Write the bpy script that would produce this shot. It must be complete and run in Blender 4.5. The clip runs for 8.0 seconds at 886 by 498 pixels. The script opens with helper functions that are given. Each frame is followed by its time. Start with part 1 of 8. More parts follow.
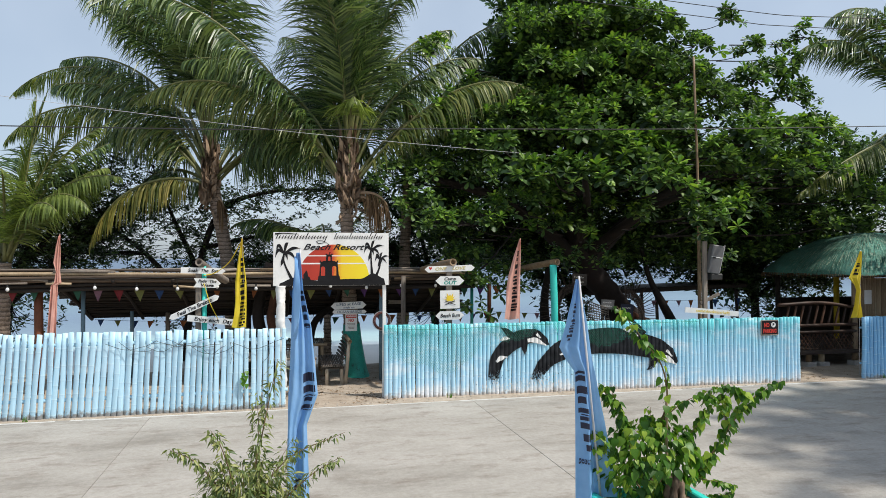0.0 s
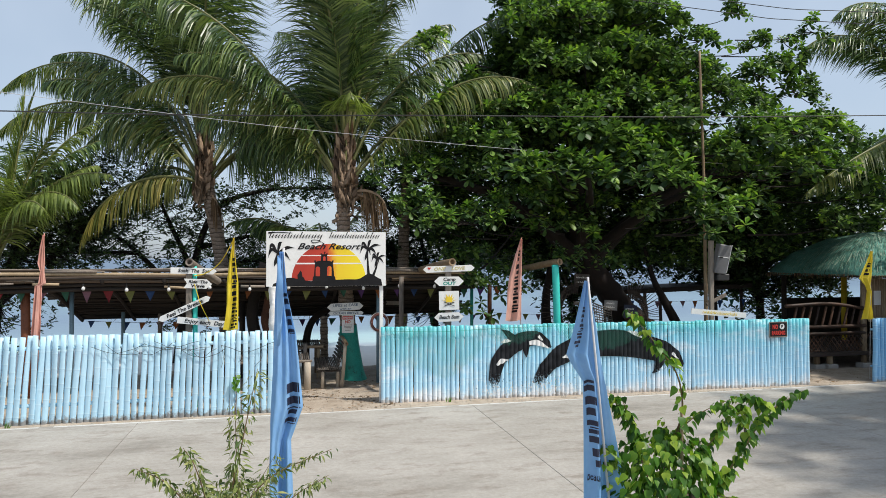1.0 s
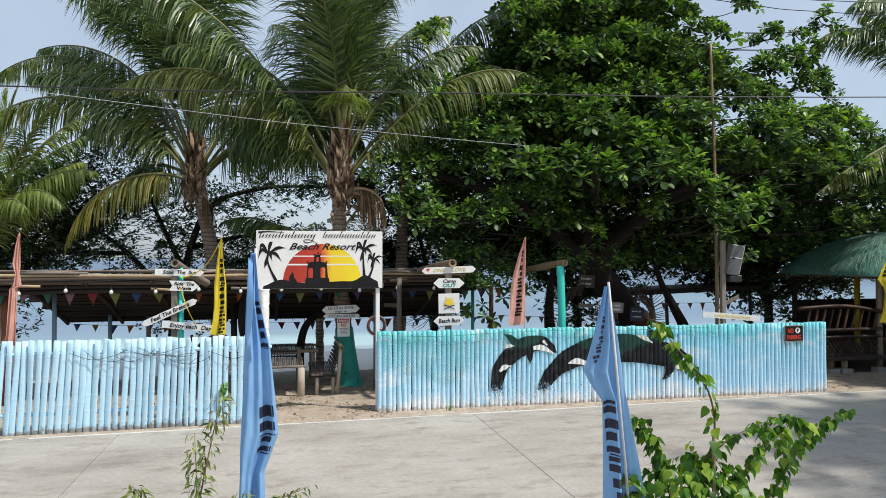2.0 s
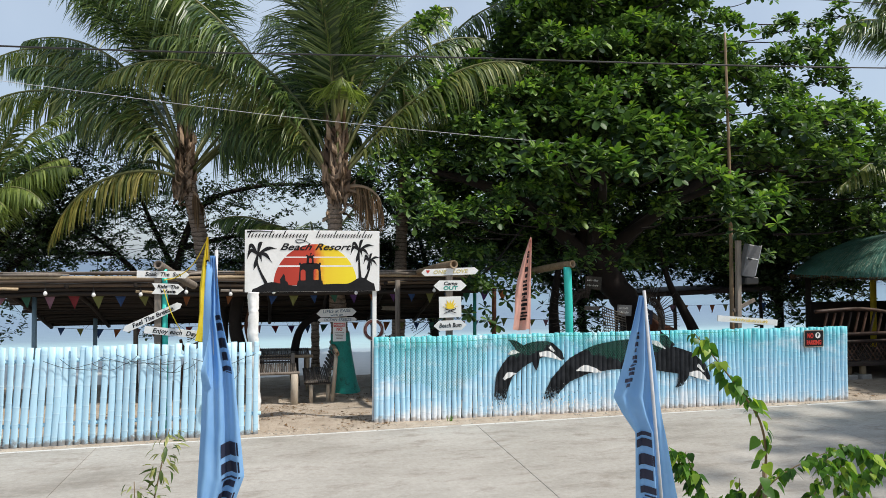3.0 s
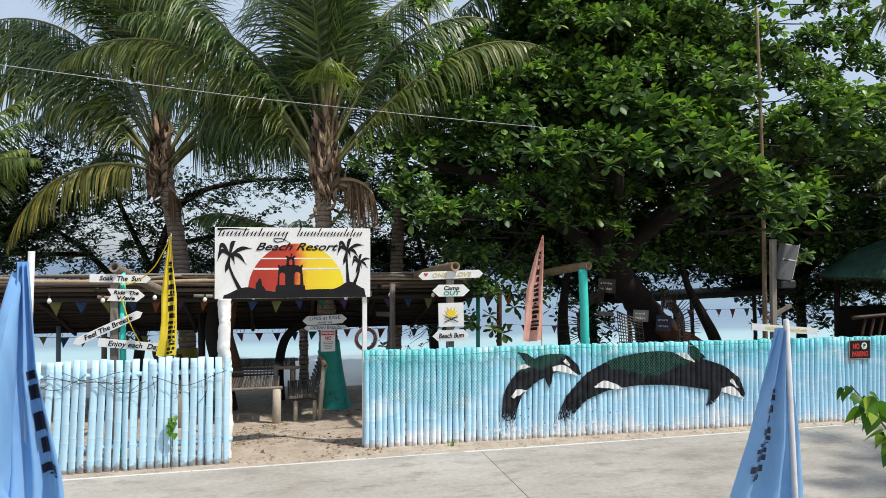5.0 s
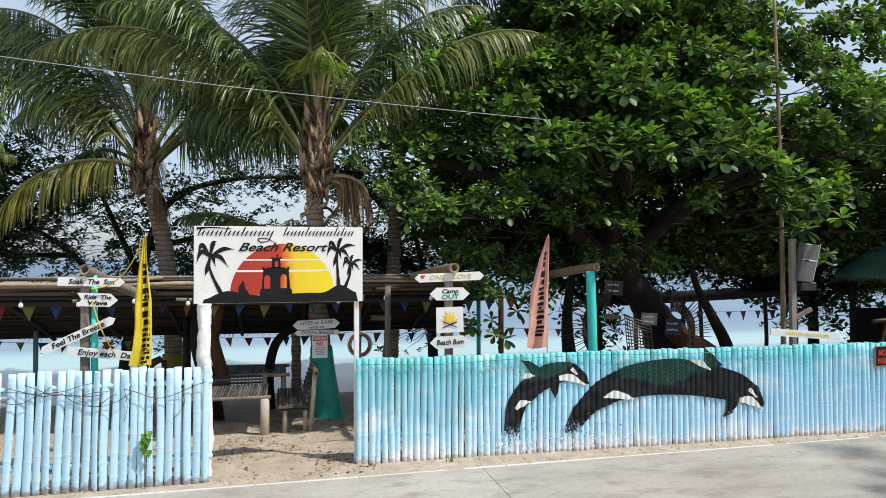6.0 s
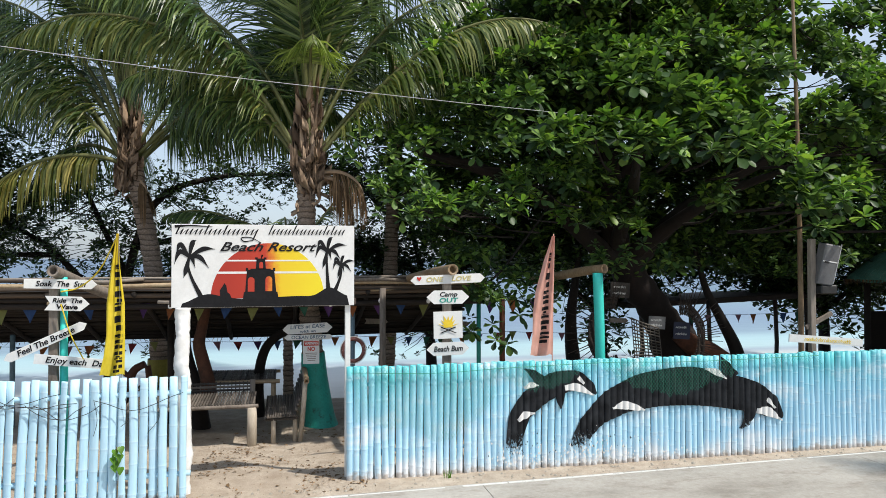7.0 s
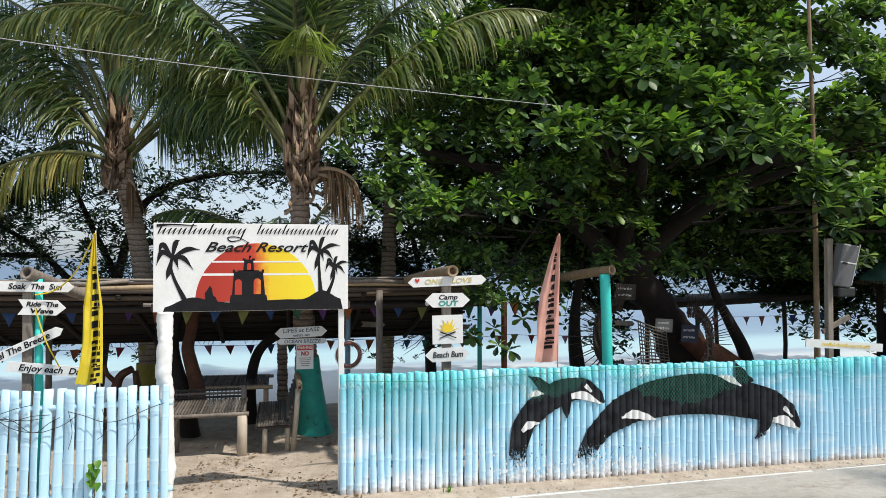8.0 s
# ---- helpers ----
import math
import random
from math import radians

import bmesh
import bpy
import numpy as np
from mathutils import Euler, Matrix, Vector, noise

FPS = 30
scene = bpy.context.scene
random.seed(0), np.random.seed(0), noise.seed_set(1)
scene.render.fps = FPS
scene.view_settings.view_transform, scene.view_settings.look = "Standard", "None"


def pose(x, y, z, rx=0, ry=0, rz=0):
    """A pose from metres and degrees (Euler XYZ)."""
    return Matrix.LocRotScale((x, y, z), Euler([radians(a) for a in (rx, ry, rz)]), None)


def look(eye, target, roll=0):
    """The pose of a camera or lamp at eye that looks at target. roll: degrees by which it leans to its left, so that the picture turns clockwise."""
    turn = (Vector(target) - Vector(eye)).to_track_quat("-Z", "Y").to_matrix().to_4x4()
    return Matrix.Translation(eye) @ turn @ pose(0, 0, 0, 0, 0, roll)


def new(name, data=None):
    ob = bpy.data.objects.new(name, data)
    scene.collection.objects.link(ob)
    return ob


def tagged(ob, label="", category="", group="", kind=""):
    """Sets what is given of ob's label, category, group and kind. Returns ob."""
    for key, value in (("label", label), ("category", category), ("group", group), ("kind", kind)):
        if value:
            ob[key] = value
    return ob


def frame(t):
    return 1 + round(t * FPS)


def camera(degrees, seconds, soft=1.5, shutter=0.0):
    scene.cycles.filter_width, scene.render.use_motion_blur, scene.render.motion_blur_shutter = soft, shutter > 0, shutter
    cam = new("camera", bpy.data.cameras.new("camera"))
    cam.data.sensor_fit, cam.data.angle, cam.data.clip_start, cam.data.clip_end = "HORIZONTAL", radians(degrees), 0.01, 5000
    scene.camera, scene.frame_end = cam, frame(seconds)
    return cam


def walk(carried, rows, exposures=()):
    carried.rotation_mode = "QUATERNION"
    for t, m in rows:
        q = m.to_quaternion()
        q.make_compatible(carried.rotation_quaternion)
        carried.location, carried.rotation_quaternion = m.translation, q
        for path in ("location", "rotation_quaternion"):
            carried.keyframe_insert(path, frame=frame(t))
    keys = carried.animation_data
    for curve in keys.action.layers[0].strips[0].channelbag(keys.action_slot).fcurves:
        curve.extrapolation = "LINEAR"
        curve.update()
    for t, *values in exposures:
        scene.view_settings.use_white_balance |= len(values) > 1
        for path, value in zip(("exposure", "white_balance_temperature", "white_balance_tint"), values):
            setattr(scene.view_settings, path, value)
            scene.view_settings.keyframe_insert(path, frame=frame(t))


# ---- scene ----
cam = camera(67.7, 8.0, soft=0.62)
PATH = [
    (0, (-2.121, 1.23, 3.012), (-1.659, 3.175, 3.041), -0.0),
    (0.5, (-2.067, 1.417, 3.013), (-1.605, 3.363, 3.043), -0.0),
    (1, (-1.992, 1.672, 3.008), (-1.53, 3.617, 3.037), -0.0),
    (1.5, (-1.905, 2.0, 3.013), (-1.443, 3.946, 3.042), -0.0),
    (3, (-1.652, 3.104, 3.045), (-1.191, 5.05, 3.074), 0.0),
    (3.5, (-1.571, 3.508, 3.051), (-1.109, 5.454, 3.08), 0.0),
    (4, (-1.499, 3.89, 3.062), (-1.037, 5.836, 3.091), -0.0),
    (4.5, (-1.4, 4.254, 3.064), (-0.938, 6.199, 3.093), 0.0),
    (6, (-1.083, 5.388, 3.086), (-0.621, 7.334, 3.115), -0.1),
    (6.5, (-0.968, 5.742, 3.095), (-0.506, 7.687, 3.124), -0.0),
    (7, (-0.888, 6.067, 3.099), (-0.426, 8.013, 3.128), 0.0),
    (7.5, (-0.816, 6.363, 3.099), (-0.354, 8.309, 3.128), 0.0),
    (8, (-0.756, 6.584, 3.112), (-0.294, 8.529, 3.141), 0.0),
]
walk(cam, [(t, look(eye, target, roll)) for t, eye, target, roll in PATH], [(0, -0.14), (1.7, -0.13), (4.5, -0.07), (8, 0.04)])

# ---- daylight ----
SUN_FROM = Vector((0.45, -0.34, 0.88)).normalized()
world = bpy.data.worlds.new("world")
scene.world = world
world.use_nodes = True
wn, wl = world.node_tree.nodes, world.node_tree.links
sky = wn.new("ShaderNodeTexSky")
sky.sky_type, sky.sun_disc = "NISHITA", False
sky.sun_elevation = math.asin(SUN_FROM.z)
sky.sun_rotation = math.atan2(SUN_FROM.x, SUN_FROM.y)
sky.air_density, sky.dust_density, sky.ozone_density = 1.0, 1.8, 1.0
# thin high cloud over the whole sky
wco = wn.new("ShaderNodeTexCoord")
wcl = wn.new("ShaderNodeTexNoise")
wcl.inputs["Scale"].default_value, wcl.inputs["Detail"].default_value = 1.6, 5
wl.new(wco.outputs["Generated"], wcl.inputs["Vector"])
wcr = wn.new("ShaderNodeValToRGB")
wcr.color_ramp.elements[0].position, wcr.color_ramp.elements[0].color = 0.35, (0.28, 0.28, 0.28, 1)
wcr.color_ramp.elements[1].position, wcr.color_ramp.elements[1].color = 0.7, (0.72, 0.72, 0.72, 1)
wl.new(wcl.outputs["Fac"], wcr.inputs["Fac"])
wmx = wn.new("ShaderNodeMix")
wmx.data_type = "RGBA"
wl.new(wcr.outputs["Color"], wmx.inputs[0])
wl.new(sky.outputs["Color"], wmx.inputs[6])
wmx.inputs[7].default_value = (5.4, 6.3, 7.4, 1)
wl.new(wmx.outputs[2], wn["Background"].inputs["Color"])
wn["Background"].inputs["Strength"].default_value = 0.14

sun = new("sun", bpy.data.lights.new("sun", "SUN"))
sun.data.energy, sun.data.angle, sun.data.color = 4.6, radians(1.4), (1.0, 0.95, 0.87)
sun.matrix_world = look(SUN_FROM * 50, (0, 0, 0))

# ---- helpers of this scene ----
TAU = math.tau


class Shape:
    """A growing list of corners and faces that becomes one mesh."""

    def __init__(self):
        self.v, self.f = [], []

    def add(self, verts, faces):
        n = len(self.v)
        self.v.extend(tuple(p) for p in verts)
        self.f.extend(tuple(i + n for i in face) for face in faces)
        return self

    def box(self, c, s, c_edge=0.006, turn=None):
        """A box with chamfered edges: centre c, full sizes s."""
        h = [a / 2 for a in s]
        e = min(c_edge, min(h) * 0.45)
        vs, idx = [], {}
        for sx in (-1, 1):
            for sy in (-1, 1):
                for sz in (-1, 1):
                    for k, q in enumerate(((h[0], h[1] - e, h[2] - e), (h[0] - e, h[1], h[2] - e), (h[0] - e, h[1] - e, h[2]))):
                        idx[sx, sy, sz, k] = len(vs)
                        vs.append(Vector((sx * q[0], sy * q[1], sz * q[2])))
        fs = []
        for s1 in (-1, 1):
            fs.append([idx[s1, a, b, 0] for a, b in ((-1, -1), (1, -1), (1, 1), (-1, 1))])
            fs.append([idx[a, s1, b, 1] for a, b in ((-1, -1), (1, -1), (1, 1), (-1, 1))])
            fs.append([idx[a, b, s1, 2] for a, b in ((-1, -1), (1, -1), (1, 1), (-1, 1))])
            for s2 in (-1, 1):
                fs.append([idx[s1, s2, -1, 0], idx[s1, s2, 1, 0], idx[s1, s2, 1, 1], idx[s1, s2, -1, 1]])
                fs.append([idx[s1, -1, s2, 0], idx[s1, 1, s2, 0], idx[s1, 1, s2, 2], idx[s1, -1, s2, 2]])
                fs.append([idx[-1, s1, s2, 1], idx[1, s1, s2, 1], idx[1, s1, s2, 2], idx[-1, s1, s2, 2]])
                for s3 in (-1, 1):
                    fs.append([idx[s1, s2, s3, k] for k in range(3)])
        m = Matrix.Translation(c) @ (turn.to_4x4() if turn is not None else Matrix())
        out = []
        for face in fs:
            a, b, d = (vs[face[i]] for i in range(3))
            mid = sum((vs[i] for i in face), Vector()) / len(face)
            out.append(face if (b - a).cross(d - a).dot(mid) > 0 else face[::-1])
        return self.add([m @ p for p in vs], out)

    def tube(self, pts, rad, n=8, caps=True, hollow=0.0):
        """A round bar along pts; rad is one radius or one for each point."""
        pts = [Vector(p) for p in pts]
        rad = rad if hasattr(rad, "__len__") else [rad] * len(pts)
        ref, vs, fs = None, [], []
        for i, p in enumerate(pts):
            d = (pts[min(i + 1, len(pts) - 1)] - pts[max(i - 1, 0)]).normalized()
            if ref is None:
                ref = d.orthogonal().normalized()
            ref = (ref - d * ref.dot(d)).normalized()
            bi = d.cross(ref)
            for k in range(n):
                a = TAU * k / n
                vs.append(p + rad[i] * (math.cos(a) * ref + math.sin(a) * bi))
        for i in range(len(pts) - 1):
            for k in range(n):
                fs.append((i * n + k, i * n + (k + 1) % n, (i + 1) * n + (k + 1) % n, (i + 1) * n + k))
        if caps and not hollow:
            fs.append(tuple(range(n))[::-1])
            fs.append(tuple((len(pts) - 1) * n + k for k in range(n)))
        self.add(vs, fs)
        if hollow:
            # an open pipe end: a rim and a bore
            for i, j in ((0, 1), (len(pts) - 1, len(pts) - 2)):
                d = (pts[j] - pts[i]).normalized()
                ring = [vs[i * n + k] for k in range(n)]
                c = pts[i]
                inner = [c + (p - c) * hollow for p in ring]
                deep = [p + d * 0.12 for p in inner]
                fr = [(k, (k + 1) % n, n + (k + 1) % n, n + k) for k in range(n)]
                fr += [(n + k, n + (k + 1) % n, 2 * n + (k + 1) % n, 2 * n + k) for k in range(n)]
                fr.append(tuple(2 * n + k for k in range(n)))
                self.add(ring + inner + deep, fr)
        return self

    def plate(self, poly, place, thick):
        """A flat shape cut from a board: poly in the local x, z plane, its front at local y = 0, thick towards +y."""
        n = len(poly)
        vs = [place @ Vector((x, 0, z)) for x, z in poly] + [place @ Vector((x, thick, z)) for x, z in poly]
        fs = [tuple(range(n)), tuple(range(2 * n - 1, n - 1, -1))]
        fs += [(i, (i + 1) % n, n + (i + 1) % n, n + i) for i in range(n)]
        return self.add(vs, fs)

    def sheet(self, nu, nv, at):
        """A curved sheet of nu by nv cells; at(u, v) gives each place."""
        vs = [at(i / nu, j / nv) for j in range(nv + 1) for i in range(nu + 1)]
        w = nu + 1
        return self.add(vs, [(j * w + i, j * w + i + 1, (j + 1) * w + i + 1, (j + 1) * w + i) for j in range(nv) for i in range(nu)])

    def mesh(self, name, smooth=False):
        me = bpy.data.meshes.new(name)
        me.from_pydata(self.v, [], self.f)
        if smooth:
            me.polygons.foreach_set("use_smooth", [True] * len(me.polygons))
        me.update()
        return me


def part(name, shape, material, parent=None, label="", smooth=False):
    """One mesh object, under a thing or a part if one is given."""
    me = shape.mesh(name, smooth) if isinstance(shape, Shape) else shape
    if not me.materials:
        me.materials.append(material)
    ob = new(name, me)
    if parent is not None:
        ob.parent = parent
    if label:
        ob["label"] = label
    return ob


def thing(name, label, category, group="", kind="", at=(0, 0, 0)):
    ob = new(name)
    ob.location = at
    ob.empty_display_size = 0.1
    return tagged(ob, label, category, group, kind)


def array_mesh(name, verts, quads, smooth=False):
    """A mesh from number arrays, all faces with the same count of corners."""
    me = bpy.data.meshes.new(name)
    k = quads.shape[1]
    me.vertices.add(len(verts)), me.loops.add(quads.size), me.polygons.add(len(quads))
    me.vertices.foreach_set("co", np.ascontiguousarray(verts, dtype=np.float32).ravel())
    me.loops.foreach_set("vertex_index", np.ascontiguousarray(quads, dtype=np.int32).ravel())
    me.polygons.foreach_set("loop_start", np.arange(0, quads.size, k, dtype=np.int32))
    me.update(calc_edges=True)
    if smooth:
        me.polygons.foreach_set("use_smooth", [True] * len(quads))
    return me


def scattered(base_v, base_f, mats):
    """Copies of one small shape (arrays) at many poses (n, 4, 4)."""
    v = np.einsum("nij,kj->nki", mats[:, :3, :3], base_v) + mats[:, None, :3, 3]
    f = base_f[None] + (np.arange(len(mats)) * len(base_v))[:, None, None]
    return v.reshape(-1, 3), f.reshape(-1, base_f.shape[1])


def bent(points, n=8):
    """A smooth curve through a few places."""
    p = [Vector(q) for q in points]
    p = [p[0] * 2 - p[1]] + p + [p[-1] * 2 - p[-2]]
    out = []
    for i in range(1, len(p) - 2):
        for k in range(n):
            t = k / n
            out.append(0.5 * (2 * p[i] + (p[i + 1] - p[i - 1]) * t + (2 * p[i - 1] - 5 * p[i] + 4 * p[i + 1] - p[i + 2]) * t * t
                              + (3 * p[i] - p[i - 1] - 3 * p[i + 1] + p[i + 2]) * t ** 3))
    return out + [p[-2]]


def lettering(name, words, size, material, parent, place, width=0.0, slant=0.0, bold=0.0, label=""):
    """Words as a thin mesh, centred on place (x to the right, z up, facing -y)."""
    cu = bpy.data.curves.new(name, "FONT")
    cu.body, cu.size, cu.align_x, cu.align_y = words, size, "CENTER", "CENTER"
    cu.shear, cu.offset, cu.extrude, cu.resolution_u = slant, bold, 0.0015, 3
    tmp = bpy.data.objects.new(name, cu)
    scene.collection.objects.link(tmp)
    bpy.context.view_layer.update()
    me = bpy.data.meshes.new_from_object(tmp.evaluated_get(bpy.context.evaluated_depsgraph_get()))
    bpy.data.objects.remove(tmp)
    xs = [v.co.x for v in me.vertices]
    k = width / (max(xs) - min(xs)) if width and xs else 1.0
    m = place @ Matrix.Rotation(radians(90), 4, "X") @ Matrix.Diagonal((k, 1, 1, 1))
    # the strokes that hang together, then the words: a wide gap parts one from the next
    root = list(range(len(me.vertices)))

    def top(i):
        while root[i] != i:
            root[i] = root[root[i]]
            i = root[i]
        return i

    for e in me.edges:
        root[top(e.vertices[0])] = top(e.vertices[1])
    reach = {}
    for v in me.vertices:
        x = v.co.x - slant * v.co.y
        a, b = reach.get(top(v.index), (x, x))
        reach[top(v.index)] = (min(a, x), max(b, x))
    word_of, word, right = {}, -1, -1e9
    for i in sorted(reach, key=lambda q: reach[q][0]):
        if reach[i][0] > right + 0.2 * size:
            word += 1
        word_of[i], right = word, max(right, reach[i][1])
    ob = None
    for w in range(word + 1):
        keep = [v.index for v in me.vertices if word_of[top(v.index)] == w]
        at = {v: i for i, v in enumerate(keep)}
        s = Shape().add([m @ me.vertices[v].co for v in keep], [[at[v] for v in p.vertices] for p in me.polygons if p.vertices[0] in at])
        ob = part(name, s, material, parent, label)
    return ob


# ---- materials ----
def material(name):
    m = bpy.data.materials.new(name)
    m.use_nodes = True
    return m, m.node_tree.nodes, m.node_tree.links, m.node_tree.nodes["Principled BSDF"]


def noise_node(nodes, links, vec, scale, detail=4, rough=0.6, stretch=None):
    if stretch:
        mp = nodes.new("ShaderNodeMapping")
        mp.inputs["Scale"].default_value = stretch
        links.new(vec, mp.inputs["Vector"])
        vec = mp.outputs["Vector"]
    n = nodes.new("ShaderNodeTexNoise")
    n.inputs["Scale"].default_value, n.inputs["Detail"].default_value, n.inputs["Roughness"].default_value = scale, detail, rough
    links.new(vec, n.inputs["Vector"])
    return n.outputs["Fac"]


def ramp(nodes, links, fac, stops):
    r = nodes.new("ShaderNodeValToRGB")
    while len(r.color_ramp.elements) < len(stops):
        r.color_ramp.elements.new(0.5)
    for e, (p, c) in zip(r.color_ramp.elements, stops):
        e.position, e.color = p, (*c, 1) if len(c) == 3 else c
    links.new(fac, r.inputs["Fac"])
    return r.outputs["Color"]


def mix(nodes, links, fac, a, b, kind="MIX"):
    n = nodes.new("ShaderNodeMix")
    n.data_type, n.blend_type = "RGBA", kind
    for sock, val in ((n.inputs[0], fac), (n.inputs[6], a), (n.inputs[7], b)):
        if isinstance(val, bpy.types.NodeSocket):
            links.new(val, sock)
        elif isinstance(val, (int, float)):
            sock.default_value = val
        else:
            sock.default_value = (*val, 1)
    return n.outputs[2]


def calc(nodes, links, op, a, b=0.0, c=0.0):
    n = nodes.new("ShaderNodeMath")
    n.operation = op
    for sock, val in zip(n.inputs, (a, b, c)):
        if isinstance(val, bpy.types.NodeSocket):
            links.new(val, sock)
        else:
            sock.default_value = val
    return n.outputs[0]


def bumped(nodes, links, bsdf, fac, strength, dist=0.01):
    b = nodes.new("ShaderNodeBump")
    b.inputs["Strength"].default_value, b.inputs["Distance"].default_value = strength, dist
    links.new(fac, b.inputs["Height"])
    links.new(b.outputs["Normal"], bsdf.inputs["Normal"])


def surface(name, dark, light, scale=3.0, rough=0.75, bump=0.3, grain=30.0, stretch=None, metal=0.0, each=0.0, wear=None, wear_at=0.66):
    """A plain real surface: two colours mixed by coarse and fine noise, relief, and a difference from piece to piece."""
    m, nodes, links, bsdf = material(name)
    co = nodes.new("ShaderNodeTexCoord").outputs["Object"]
    big = noise_node(nodes, links, co, scale, 5, 0.6, stretch)
    fine = noise_node(nodes, links, co, grain, 6, 0.7, stretch)
    f = calc(nodes, links, "MULTIPLY_ADD", fine, 0.5, calc(nodes, links, "MULTIPLY", big, 0.5))
    if each:
        rnd = nodes.new("ShaderNodeObjectInfo").outputs["Random"]
        f = calc(nodes, links, "ADD", f, calc(nodes, links, "MULTIPLY_ADD", rnd, each, -each / 2))
    col = ramp(nodes, links, f, [(0.3, dark), (0.7, light)])
    if wear:
        w = noise_node(nodes, links, co, scale * 2.3, 8, 0.75, stretch)
        col = mix(nodes, links, ramp(nodes, links, w, [(wear_at - 0.04, (0, 0, 0)), (wear_at + 0.04, (1, 1, 1))]), col, wear)
    links.new(col, bsdf.inputs["Base Color"])
    bsdf.inputs["Roughness"].default_value, bsdf.inputs["Metallic"].default_value = rough, metal
    if bump:
        bumped(nodes, links, bsdf, fine, bump)
    return m


def leafy(name, dark, mid, bright, rough=0.38, through_light=0.3, spread=(0.1, 0.55, 0.95), gloss=0.5):
    """Leaves: a colour for each leaf, some gloss, and light that comes through."""
    m, nodes, links, bsdf = material(name)
    geo = nodes.new("ShaderNodeNewGeometry")
    col = ramp(nodes, links, geo.outputs["Random Per Island"], [(spread[0], dark), (spread[1], mid), (spread[2], bright)])
    co = nodes.new("ShaderNodeTexCoord").outputs["Object"]
    col = mix(nodes, links, 0.5, col, ramp(nodes, links, noise_node(nodes, links, co, 9, 3), [(0.3, (0.55, 0.55, 0.55)), (0.7, (1.3, 1.3, 1.2))]), "MULTIPLY")
    links.new(col, bsdf.inputs["Base Color"])
    bsdf.inputs["Roughness"].default_value = rough
    bsdf.inputs["Specular IOR Level"].default_value = gloss
    tr = nodes.new("ShaderNodeBsdfTranslucent")
    links.new(mix(nodes, links, 1.0, col, (1.25, 1.4, 0.75), "MULTIPLY"), tr.inputs["Color"])
    sh = nodes.new("ShaderNodeMixShader")
    sh.inputs[0].default_value = through_light
    links.new(bsdf.outputs[0], sh.inputs[1])
    links.new(tr.outputs[0], sh.inputs[2])
    links.new(sh.outputs[0], nodes["Material Output"].inputs["Surface"])
    return m


def cloth(name, dark, light, through_light=0.25):
    m, nodes, links, bsdf = material(name)
    co = nodes.new("ShaderNodeTexCoord").outputs["Object"]
    col = ramp(nodes, links, noise_node(nodes, links, co, 5, 4), [(0.3, dark), (0.7, light)])
    links.new(col, bsdf.inputs["Base Color"])
    bsdf.inputs["Roughness"].default_value = 0.8
    bumped(nodes, links, bsdf, noise_node(nodes, links, co, 400, 2), 0.15, 0.002)
    tr = nodes.new("ShaderNodeBsdfTranslucent")
    links.new(col, tr.inputs["Color"])
    sh = nodes.new("ShaderNodeMixShader")
    sh.inputs[0].default_value = through_light
    links.new(bsdf.outputs[0], sh.inputs[1])
    links.new(tr.outputs[0], sh.inputs[2])
    links.new(sh.outputs[0], nodes["Material Output"].inputs["Surface"])
    return m


